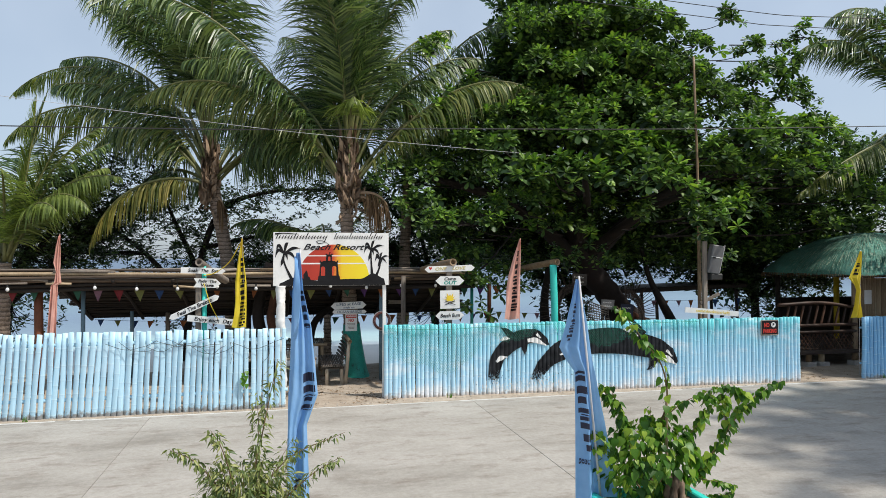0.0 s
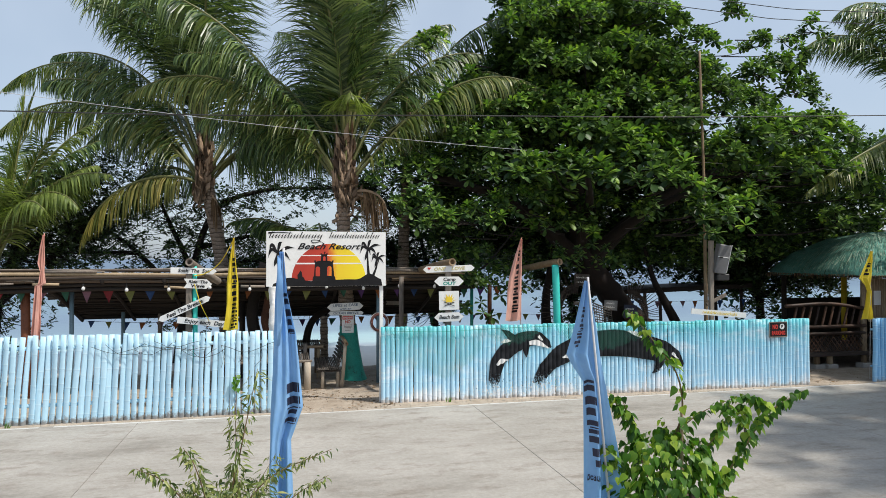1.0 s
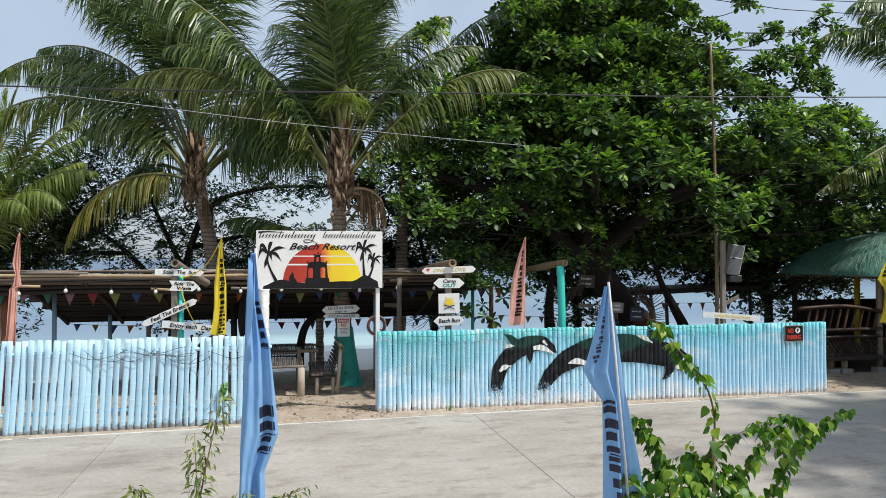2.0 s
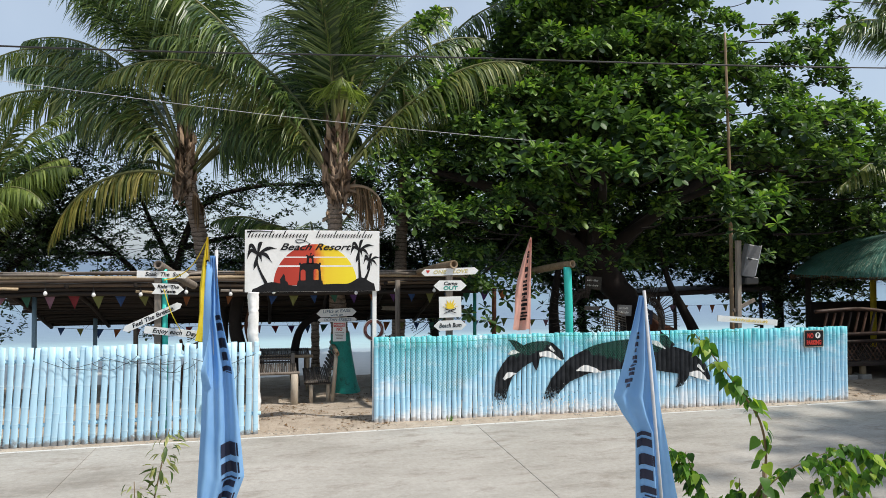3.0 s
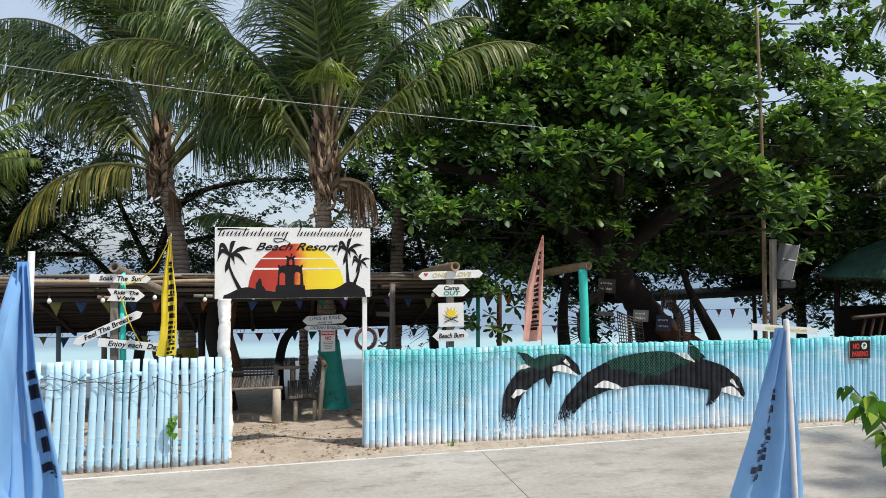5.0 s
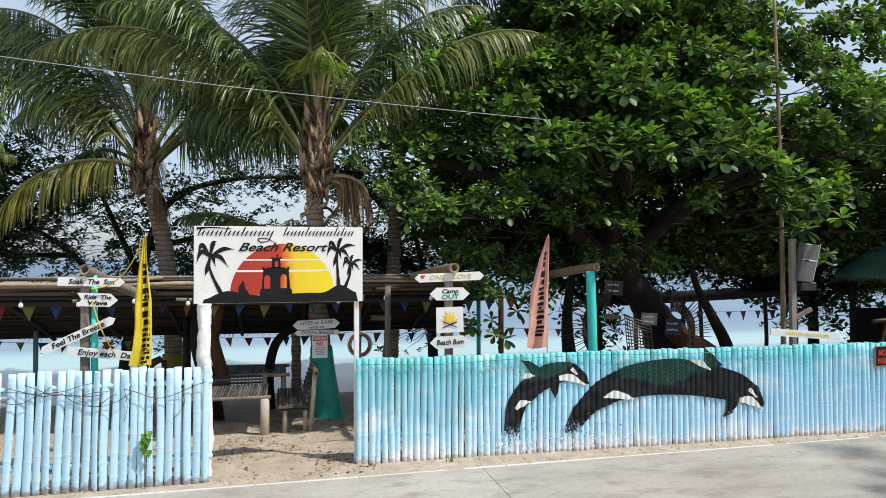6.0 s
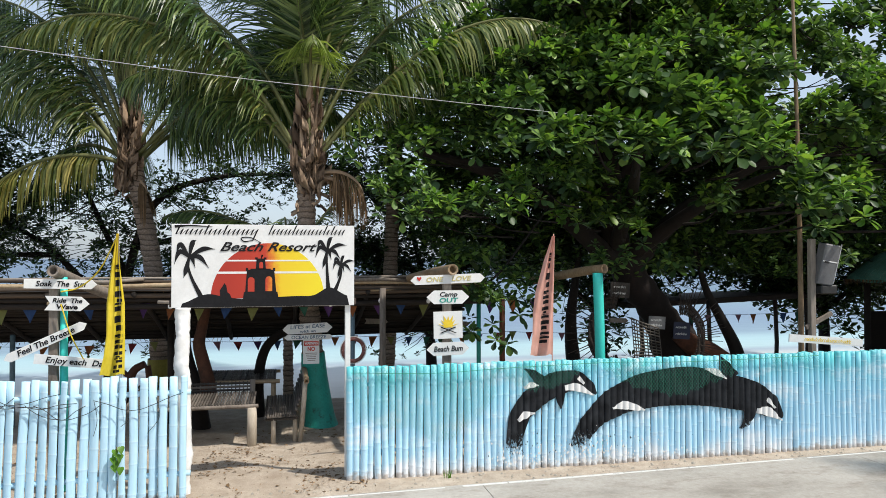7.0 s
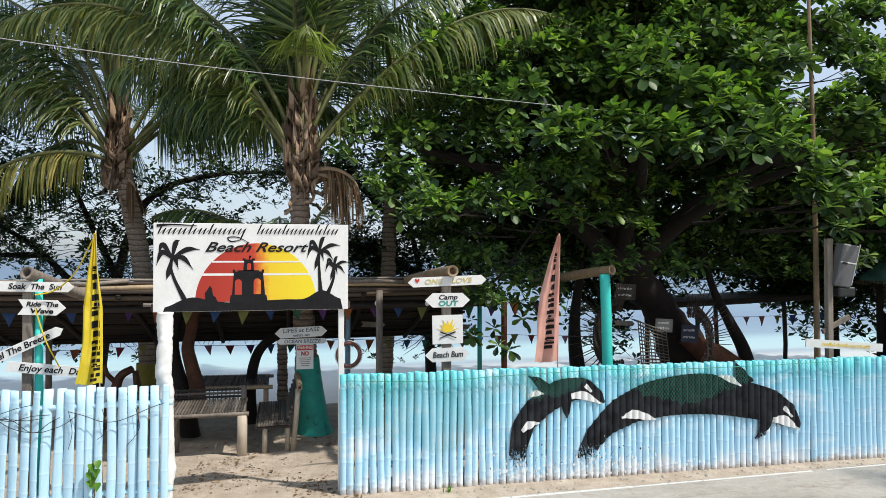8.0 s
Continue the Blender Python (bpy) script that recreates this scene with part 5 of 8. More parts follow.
def bunting(label, x0, x1, y, z, step, size, sag, seed):
    b = thing("bunting", label, "bunting", "strings of pennants")
    rnd = random.Random(seed)
    n = int((x1 - x0) / step)
    span = 9

    def zz(i):
        u = (i % span) / span
        return z - sag * 4 * u * (1 - u)
    part("string", Shape().tube([(x0 + step * i, y, zz(i)) for i in range(n + 1)], 0.005, 5), M_CABLE, b)
    for i in range(n):
        xa = x0 + step * (i + 0.15)
        wd, hgt = size * rnd.uniform(0.85, 1.1), size * rnd.uniform(1.0, 1.25)
        sw = rnd.uniform(-0.05, 0.05)
        za = zz(i)
        s = Shape().sheet(3, 4, lambda u, v: (xa + wd * 0.5 + (u - 0.5) * wd * (1 - v * 0.97) + sw * v, y + 0.03 * v * math.sin(u * 5 + i) + sw * v, za - hgt * v))
        part("pennant", s, BUNT[(i * 3 + rnd.randrange(2)) % 7], b, smooth=True)


bunting("string of coloured triangular pennants under the shed eaves", -11.8, 4.6, RF + 0.25, 2.3, 0.46, 0.24, 0.05, 3)
bunting("string of small coloured pennants along the back of the shed", -7.4, 6.5, RB - 0.1, 1.28, 0.44, 0.2, 0.08, 4)
bunting("short string of pennants by the far shelter", 9.5, 14.5, 22.5, 1.55, 0.5, 0.22, 0.05, 5)

# a second low shelter under the tree
sh2 = thing("beach_shelter", "low dark flat-roofed shelter near the water under the tree", "shelter")
# shelter roof in the same cane colour, darkened for shade
part("roof", Shape().box((11.6, 24.0, 1.9), (6.4, 2.4, 0.16), 0.03, Euler((0, radians(-2), 0)).to_matrix()), M_SHADECANE, sh2)
for x in (9.0, 10.6, 11.2, 13.5, 14.6):
    part("shelter_post", Shape().tube([(x, 23.2, -0.7), (x + 0.05, 23.2, 0.6), (x, 23.2, 1.85)], 0.06, 8), M_DARKWOOD, sh2, smooth=True)

# ---- benches and tables inside the gate ----
def slats(parent, n, a, b, c, wd, thick, mat=M_SLAT, name="slat"):
    """n slats laid side by side: from the edge a-b, each running along the step c."""
    a, b, c = Vector(a), Vector(b), Vector(c)
    for i in range(n):
        p = a.lerp(b, (i + 0.5) / n)
        part(name, Shape().tube([p, p + c * 0.5 + Vector((0, 0, 0.004 * math.sin(i * 2.1))), p + c], wd, 6), mat, parent)


daybed = thing("bamboo_counter", "grey bamboo slat counter-bench with a perforated backrest on thick legs", "bench")
slats(daybed, 44, (-3.6, 18.25, 0.53), (-1.42, 18.25, 0.52), (0.0, 0.95, 0.04), 0.021, 0.02)
for z, y in ((0.6, 19.22), (0.66, 19.24), (0.72, 19.26)):
    part("back_slat", Shape().tube([(-3.6, y, z), (-2.4, y, z + 0.01), (-1.5, y, z)], 0.024, 6), M_SLAT, daybed)
for i in range(30):
    x = -3.58 + 2.05 * i / 29
    part("back_upright", Shape().tube([(x, 19.2, 0.5), (x, 19.27, 0.76)], 0.011, 5), M_SLAT, daybed)
part("front_rail", Shape().tube([(-3.5, 18.27, 0.5), (-1.36, 18.25, 0.49)], 0.035, 9, hollow=0.6), M_OLDWOOD, daybed, smooth=True)
for x, y, z1, r in ((-1.47, 18.27, 0.47, 0.085), (-1.5, 19.2, 0.8, 0.05), (-3.3, 18.27, 0.47, 0.06), (-2.6, 18.8, 0.5, 0.06)):
    part("leg", Shape().tube([(x, y, -0.42), (x, y, 0.1), (x, y, z1)], r, 10), M_PALEBAMBOO if r > 0.065 else M_OLDWOOD, daybed, smooth=True)

table = thing("bamboo_table", "grey bamboo slat table standing in the sand", "table")
slats(table, 36, (-2.8, 19.95, 0.68), (-1.08, 19.9, 0.66), (0.0, 1.15, 0.0), 0.023, 0.02)
part("edge_rail", Shape().tube([(-2.85, 19.92, 0.64), (-1.0, 19.88, 0.62)], 0.04, 9, hollow=0.5), M_BAMBOO, table, smooth=True)
part("edge_rail", Shape().tube([(-2.85, 21.05, 0.64), (-1.0, 21.05, 0.63)], 0.035, 9), M_BAMBOO, table, smooth=True)
for x, y in ((-1.13, 19.95), (-1.15, 20.9), (-2.7, 19.98), (-2.7, 20.9)):
    part("leg", Shape().tube([(x, y, -0.5), (x, y, 0.58)], 0.05, 9), M_BAMBOO, table, smooth=True)

bench = thing("bamboo_bench", "grey bamboo slat bench with a leaning slat backrest", "bench")
slats(bench, 13, (-1.16, 18.25, 0.27), (-0.6, 18.25, 0.28), (0.0, 1.7, 0.04), 0.02, 0.02)
part("seat_rail", Shape().tube([(-1.14, 18.34, 0.21), (-0.56, 18.34, 0.22)], 0.026, 8), M_SLAT, bench, smooth=True)
for k in range(6):
    z = 0.36 + 0.085 * k
    part("back_slat", Shape().tube([(-0.6 + 0.03 * k, 18.35, z), (-0.6 + 0.03 * k, 19.2, z + 0.02), (-0.62 + 0.03 * k, 20.05, z)], 0.03, 7), M_SLAT, bench, smooth=True)
part("top_rail", Shape().tube([(-0.42, 18.28, 0.88), (-0.44, 20.1, 0.93)], 0.05, 10, hollow=0.55), M_BAMBOO, bench, smooth=True)
for x, y, z1, lean in ((-1.0, 18.36, 0.22, 0), (-0.62, 18.38, 0.24, 0), (-0.48, 18.34, 0.86, 0.12), (-1.0, 19.9, 0.22, 0), (-0.48, 19.95, 0.86, 0.12)):
    part("leg", Shape().tube([(x - lean * 0.6, y, -0.45), (x, y, z1 * 0.4), (x + lean * 0.3, y, z1)], 0.045, 8), M_PALEBAMBOO, bench, smooth=True)
bench.location = (-0.1, 0, 0)

# boards and warning plate on the palm trunk
ls = thing("trunk_sign", "two grey-white boards with blue lettering nailed to the palm trunk", "sign")
TL = pose(-0.48, 19.1, 1.75) @ pose(0, 0, 0, 0, -2, 0)
b = part("board", Shape().plate(arrow(0.95, 0.19, TL, "both"), TL, 0.02), M_WHITE, ls)
M_BLUEINK = surface("blue_grey_paint_ink", (0.05, 0.1, 0.16), (0.09, 0.16, 0.24), 6, 0.6, 0)
lettering("painted_word", "LIFES at EASE", 0.1, M_BLUEINK, b, TL @ pose(0, -0.004, 0.035), 0.66, 0.1, 0.001)
lettering("painted_word", "with an", 0.07, M_BLUEINK, b, TL @ pose(0, -0.004, -0.055), 0.3, 0.1, 0.001)
TL2 = pose(-0.46, 19.1, 1.58)
b = part("board", Shape().plate(arrow(0.92, 0.1, TL2, "both"), TL2, 0.02), M_WHITE, ls)
lettering("painted_word", "OCEAN BREEZE", 0.09, M_BLUEINK, b, TL2 @ pose(0, -0.004, 0), 0.66, 0.1, 0.001)
wp = thing("warning_plate", "white warning plate with a red heading on the palm trunk", "sign")
WP = pose(-0.41, 19.14, 1.29)
part("plate", Shape().plate(arrow(0.31, 0.46, WP, "square"), WP, 0.008), M_WHITE, wp)
part("red_heading", Shape().plate([(-0.14, 0.12), (0.14, 0.12), (0.14, 0.21), (-0.14, 0.21)], WP @ pose(0, -0.003, 0), 0.002), M_RED, wp)
lettering("printed_word", "WARNING", 0.07, M_WHITE, wp, WP @ pose(0, -0.005, 0.165), 0.25, 0, 0.002)
lettering("printed_word", "NO", 0.11, M_RED, wp, WP @ pose(0, -0.004, 0.055), 0.14, 0, 0.004)
bars = Shape()
for k in range(5):
    bars.plate([(-0.11 + 0.01 * k, -0.03 - 0.035 * k), (0.11 - 0.008 * k, -0.03 - 0.035 * k), (0.11 - 0.008 * k, -0.018 - 0.035 * k), (-0.11 + 0.01 * k, -0.018 - 0.035 * k)], WP @ pose(0, -0.003, 0), 0.002)
part("print_bars", bars, M_OLDWOOD, wp)

ring = thing("life_ring", "faded red and white life ring hanging on a post", "life buoy")
s = Shape()
s.tube([(0.36 + 0.2 * math.cos(a), 18.72, 1.36 + 0.21 * math.sin(a)) for a in np.linspace(0, TAU, 33)], 0.036, 10, caps=False)
part("ring", s, M_REDRING, ring, smooth=True)
part("grab_rope", Shape().tube([(0.36 + 0.245 * math.cos(a), 18.72, 1.36 + 0.255 * math.sin(a)) for a in np.linspace(0, TAU, 33)], 0.008, 5, caps=False), M_WHITE, ring)


# ---- palms ----
def frond_shape(base, az, elev, length, droop, leaf, rnd, pairs=78, bare=0.2, tatter=0.0, late=1.4, limp=1.0, broad=1.0):
    """Leaflets and midrib of one coconut frond. az in the ground plane (degrees, 0 = +x), elev at the base, droop in degrees to the tip."""
    base = Vector(base)
    horiz = Vector((math.cos(radians(az)), math.sin(radians(az)), 0))
    side0 = Vector((-horiz.y, horiz.x, 0))
    twist = rnd.uniform(-0.35, 0.35)
    ragged = rnd.uniform(0.3, 0.9)
    n = 22
    pts, dirs = [base.copy()], []
    for i in range(n):
        s = (i + 0.5) / n
        e = radians(elev - droop * s ** late)
        d = horiz * math.cos(e) + Vector((0, 0, math.sin(e)))
        d = (d + side0 * 0.18 * twist * s).normalized()
        dirs.append(d)
        pts.append(pts[-1] + d * length / n)
    dirs.append(dirs[-1])
    rib = Shape().tube(pts, [0.045 * (1 - i / n) ** 0.8 + 0.01 for i in range(n + 1)], 6)
    vs, fs = [], []
    for q in range(pairs):
        s = bare + (1 - bare) * (q + 0.5) / pairs
        k = s * n
        j = min(int(k), n - 1)
        p = pts[j].lerp(pts[j + 1], k - j)
        d = dirs[j]
        up = d.cross(side0).normalized()
        if up.z < 0:
            up = -up
        u = (s - bare) / (1 - bare)
        clump = math.sin(q * 0.55 + ragged * 9) * math.sin(q * 0.17 + ragged * 5)
        ln = leaf * (0.45 + 0.9 * math.sin(math.pi * min(1, u * 0.88 + 0.16)) ** 0.8) * (1 - 0.45 * max(0, u - 0.75) * 4 * 0.8)
        for sd in (-1, 1):
            if rnd.random() < tatter + 0.05 + (0.25 if 0.2 < ragged * 7 % 1 < 0.27 and abs(u - ragged) < 0.1 else 0):
                continue
            L = ln * (rnd.uniform(0.92, 1.08) if rnd.random() < 0.88 else rnd.uniform(0.35, 0.8))
            out = (side0 * sd * math.cos(twist * 0.6) + up * 0.25 * (1 - u * 0.5)) .normalized()
            dd = (out * 0.95 + d * (0.6 + 0.5 * u) + Vector((rnd.gauss(0, 0.022), rnd.gauss(0, 0.022), rnd.gauss(0, 0.022) + 0.05 * clump))).normalized()
            wv = d.cross(dd).cross(dd).normalized()
            w0 = 0.024 * broad * rnd.uniform(0.8, 1.1)
            roll = rnd.gauss(0, 0.2)
            a = p.copy()
            grav = limp * rnd.uniform(0.75, 1.3) * (1 - 0.3 * clump) * (0.25 + 2.5 * math.hypot(d.x, d.y) ** 2)
            row = len(vs)
            for m, (f, wd) in enumerate(((0, 0.5), (0.3, 1.0), (0.65, 0.7), (1.0, 0.04))):
                if m:
                    step = f - (0, 0.3, 0.65)[m - 1]
                    dd = (dd + Vector((0, 0, -1)) * step * grav * 1.5).normalized()
                    a = a + dd * L * step
                ww = d * math.cos(roll) + d.cross(dd) * math.sin(roll)
                ww = (ww - dd * ww.dot(dd)).normalized() * w0 * wd
                vs += [a - ww, a + ww]
            fs += [(row + 2 * m, row + 2 * m + 1, row + 2 * m + 3, row + 2 * m + 2) for m in range(3)]
    return rib, Shape().add(vs, fs)


def coconut_palm(label, trunk, radii, crown, fronds, seed, leaf=0.85, dead=(), sheath=True, group="coconut palms", limp=1.0):
    """fronds: (bearing, rise, length, droop, how late it bends, look)."""
    palm = thing("coconut_palm", label, "palm tree", group)
    rnd = random.Random(seed)
    path = bent(trunk, 38)
    rad = [radii[0] + (radii[1] - radii[0]) * (i / (len(path) - 1)) ** 0.5 + (0.013 if i % 2 else 0) + 0.008 * math.sin(i * 0.7) for i in range(len(path))]
    part("trunk", Shape().tube(path, rad, 14), M_BARK, palm, smooth=True)
    for az, el, ln, dr, late, look_of in fronds:
        up = (0.0 if not sheath else 1.25 * min(1.0, max(0.0, (el - 58) / 26)) * (0.3 if look_of in (2, 4) else 1.0))
        ln -= 0.8 * up
        off = Vector((math.cos(radians(az)) * (0.12 - 0.05 * up), math.sin(radians(az)) * (0.12 - 0.05 * up), up + rnd.uniform(-0.1, 0.12)))
        rib, lv = frond_shape(Vector(crown) + off, az, el, ln, dr, leaf * (0.65 if look_of in (1, 4) else 0.85 if look_of else 1), rnd, int(ln * 20), late=late, limp=1.5 if look_of == 1 else limp, bare=0.58 if look_of == 4 else 0.12 if look_of else 0.2)
        f = part("frond", lv, (M_PALM, M_PALMYEL, M_PALMNEW, M_PALMOLD, M_PALMNEW)[look_of], palm)
        part("midrib", rib, M_RACHIS, f, smooth=True)
    for az, el, ln, dr in dead:
        rib, lv = frond_shape(Vector(crown) + Vector((0, 0, -0.3)), az, el, ln, dr, 0.8, rnd, 70, 0.35, 0.15, limp=2.4, broad=0.4)
        f = part("frond", lv, M_DEADLEAF, palm, "brown withered hanging frond")
        part("midrib", rib, M_HUSK, f)
    if sheath:
        for k in range(120):
            a = k * 2.4
            z = crown[2] - 0.8 + 1.75 * k / 120
            c = Vector((crown[0], crown[1], z))
            o = Vector((math.cos(a), math.sin(a), 0))
            sd = Vector((-o.y, o.x, 0))
            low = 1.0 - k / 120
            wid, hgt = rnd.uniform(0.012, 0.045), rnd.uniform(0.25, 0.7) * (rnd.choice((1, 1, 1, -0.4)) if low > 0.4 else 1)
            flare, rag = rnd.uniform(0.02, 0.08) + 0.16 * low * rnd.random() ** 2, rnd.uniform(2, 9)
            turn = rnd.uniform(-0.25, 0.25)
            s = Shape().sheet(8, 8, lambda u, v: c + o * (0.075 + 0.1 * low + flare * v * v + 0.04 * math.sin(v * 6 + k) + 0.03 * math.sin(u * 7 + k)) + sd * ((u - 0.5) * 2 * wid * (1 - 0.92 * v) + turn * v * v + 0.04 * math.sin(v * rag)) + Vector((0, 0, hgt * v * (1 + 0.35 * math.sin(u * 11 + k)) - 0.4 * flare * v * v)))
            part("leaf_sheath", s, M_HUSK, palm, "torn brown leaf sheath" if k == 0 else "", smooth=True)
    return palm


# fronds: bearing, rise at the base, length, droop to the tip, how late it bends, look
coconut_palm("coconut palm with a ringed trunk and torn brown sheaths", [(-0.22, 19.6, -0.45), (-0.33, 19.6, 0.8), (-0.45, 19.55, 2.4), (-0.5, 19.5, 4.2), (-0.47, 19.45, 5.6)], (0.27, 0.155), (-0.46, 19.4, 5.0), [
    (176, 58, 6.6, 100, 1.7, 3), (345, 50, 6.3, 87, 2.5, 3), (185, 57, 7.2, 62, 2.8, 0), (300, 84, 6.0, 14, 1.4, 0), (190, 88, 6.2, 34, 2.0, 0), (350, 79, 6.4, 36, 2.2, 0), (170, 86, 6.2, 44, 1.8, 0), (268, 89, 3.0, 150, 3.0, 4),
    ] + [
    (166, 66, 6.2, 80, 1.6, 0), (10, 66, 6.2, 70, 1.8, 0), (20, 74, 6.2, 60, 1.6, 0), (90, 80, 6.2, 40, 1.5, 0), (110, 66, 6.0, 84, 1.6, 0), (60, 62, 6.0, 86, 1.6, 0), (215, 84, 6.4, 40, 1.8, 0)] + [
    (40, 84, 6.4, 34, 1.8, 0), (100, 86, 6.6, 20, 1.6, 0), (152, 52, 5.4, 80, 1.8, 0), (25, 52, 5.6, 80, 1.9, 0), (80, 70, 6.2, 70, 1.6, 0), (240, 82, 6.4, 50, 1.8, 0), (0, 84, 6.6, 30, 1.8, 0), (70, 82, 6.4, 40, 1.7, 0), (120, 72, 6.4, 60, 1.7, 0)],
    11, 1.2, ((345, 25, 1.4, 110), (352, 10, 1.1, 100)), limp=0.85)
coconut_palm("tall coconut palm with broad drooping and yellowing fronds", [(-3.7, 22.4, -0.6), (-3.72, 22.4, 1.0), (-3.88, 22.4, 3.0), (-4.18, 22.4, 4.6), (-4.32, 22.4, 5.4)], (0.23, 0.18), (-4.36, 22.35, 5.3), [
    (175, 55, 6.8, 111, 1.5, 3), (160, 62, 8.2, 105, 1.6, 3), (190, 24, 4.3, 108, 0.9, 1), (165, 80, 7.6, 52, 1.5, 0), (172, 72, 7.8, 44, 1.5, 0), (180, 84, 7.4, 50, 1.6, 0), (150, 76, 7.2, 60, 1.6, 0), (350, 62, 6.4, 88, 1.6, 0), (300, 84, 6.8, 40, 1.6, 0), (250, 86, 6.8, 36, 1.6, 0),
    ] + [(90, 76, 6.4, 62, 1.6, 0), (60, 60, 6.0, 92, 1.6, 0), (120, 60, 6.2, 90, 1.6, 0), (140, 50, 6.0, 90, 1.6, 0), (158, 66, 7.0, 80, 1.6, 0), (200, 78, 7.2, 60, 1.6, 0), (130, 80, 7.2, 40, 1.6, 0), (30, 50, 5.4, 96, 1.5, 0), (20, 60, 6.0, 88, 1.6, 0), (0, 54, 5.6, 100, 1.6, 0), (345, 46, 5.6, 98, 1.5, 0), (280, 80, 6.8, 60, 1.7, 0), (168, 60, 6.0, 76, 1.7, 0), (140, 30, 4.4, 100, 1.3, 0), (100, 38, 4.4, 100, 1.4, 0)],
    12, 1.3, ((340, -20, 0.6, 60),), limp=0.9)
coconut_palm("slim coconut palm trunk half hidden by the big tree", [(1.62, 23.3, -0.6), (1.75, 23.3, 1.5), (1.8, 23.3, 3.5), (1.95, 23.3, 6.6)], (0.24, 0.16), (1.98, 23.3, 6.9), [
    (175, 50, 5.2, 90, 1.5, 0), (0, 50, 5.2, 86, 1.5, 0), (300, 50, 5.2, 95, 1.5, 0), (250, 60, 5.0, 100, 1.5, 0), (90, 70, 5.0, 60, 1.5, 0), (200, 75, 5.4, 60, 1.5, 0), (330, 70, 5.4, 65, 1.5, 0), (40, 60, 5.0, 80, 1.5, 0)], 13, 1.0)
# paler looks 2 and 3 here put sunlight into the frond colour
coconut_palm("young coconut palm with long fronds springing from low down", [(-9.52, 21.2, -0.4), (-9.5, 21.2, 1.4), (-9.47, 21.2, 2.9)], (0.2, 0.15), (-9.47, 21.2, 3.0), [
    (10, 81, 4.6, -6, 2.2, 2), (330, 70, 3.6, 118, 1.6, 2), (350, 59, 3.6, 50, 2.2, 2), (315, 62, 3.2, 100, 1.6, 2), (0, 76, 4.4, 20, 1.5, 3), (20, 74, 4.6, 40, 1.6, 2), (25, 84, 4.8, 10, 1.4, 3), ] + [
    (180, 70, 4.4, 60, 1.6, 0), (160, 50, 4.2, 90, 1.6, 0), (200, 84, 4.6, 40, 1.8, 3), (90, 78, 4.6, 45, 1.6, 0), (290, 80, 3.6, 100, 1.7, 2), (60, 62, 4.4, 60, 1.6, 0), (120, 64, 4.2, 70, 1.5, 0), (0, 72, 4.2, 50, 1.6, 0), (340, 66, 4.2, 80, 1.6, 2)], 14, 0.9, ((200, 30, 1.6, 110),), False, limp=0.6)
coconut_palm("coconut palm whose fronds reach over from beyond the hut", [(18.3, 18.6, -0.3), (18.3, 18.6, 3), (18.1, 18.6, 5.6), (17.95, 18.6, 7.0)], (0.24, 0.16), (17.9, 18.6, 7.2), [
    (172, 65, 5.8, 123, 1.8, 0), (165, 95, 6.0, 146, 1.6, 0), (190, -18, 6.0, 14, 1.4, 3), (240, 60, 4.4, 100, 1.5, 0), ] + [
    (0, 50, 4.6, 90, 1.5, 0), (300, 55, 4.6, 95, 1.5, 0), (90, 70, 4.6, 60, 1.5, 0), (130, 78, 4.4, 60, 1.5, 0), (185, 0, 2.6, 70, 1.2, 0), (178, 80, 5.4, 120, 1.8, 0), (150, 70, 4.6, 84, 1.7, 0)], 15, 1.0, limp=0.45)

coconut_palm("small dark young palm behind the gate sign", [(-0.82, 22.6, -0.6), (-0.84, 22.6, 1.2), (-0.88, 22.6, 3.05)], (0.13, 0.1), (-0.88, 22.6, 3.05), [
    (2, 57, 2.7, 10, 1.5, 0), (180, 50, 3.1, 76, 1.6, 0), (150, 46, 2.7, 70, 1.6, 0), (200, 64, 2.0, 90, 1.6, 2), (90, 66, 2.2, 80, 1.6, 0), (40, 40, 2.2, 80, 1.5, 0), (310, 40, 2.0, 90, 1.5, 0)], 16, 0.7, sheath=False, limp=0.5)

yellow_foot = Shape().tube(bent([(-3.7, 22.4, -0.5), (-3.72, 22.4, 0.3), (-3.72, 22.4, 0.8)], 6), [0.3 - 0.004 * i for i in range(13)], 16, caps=False)
tagged(part("painted_trunk_wrap", yellow_foot, surface("olive_yellow_paint", (0.2, 0.17, 0.02), (0.36, 0.31, 0.04), 4, 0.6, 0.3), smooth=True), "olive yellow painted band round a palm foot", "trunk wrap")
foot_paint = Shape().tube(bent([(-0.2, 19.6, -0.3), (-0.24, 19.6, 0.1), (-0.32, 19.6, 0.7), (-0.36, 19.59, 1.22)], 6), [0.37, 0.35, 0.33, 0.313, 0.3, 0.29, 0.282] + [0.275 - 0.004 * i for i in range(12)], 16, caps=False)
tagged(part("painted_trunk_wrap", foot_paint, M_TEAL, smooth=True), "teal painted sleeve round the foot of the palm", "trunk wrap")


# ---- the big broad-leaved tree ----
BROAD = ((0.0, 0.07), (0.3, 0.5), (0.62, 0.95), (0.86, 0.9), (1.0, 0.22))


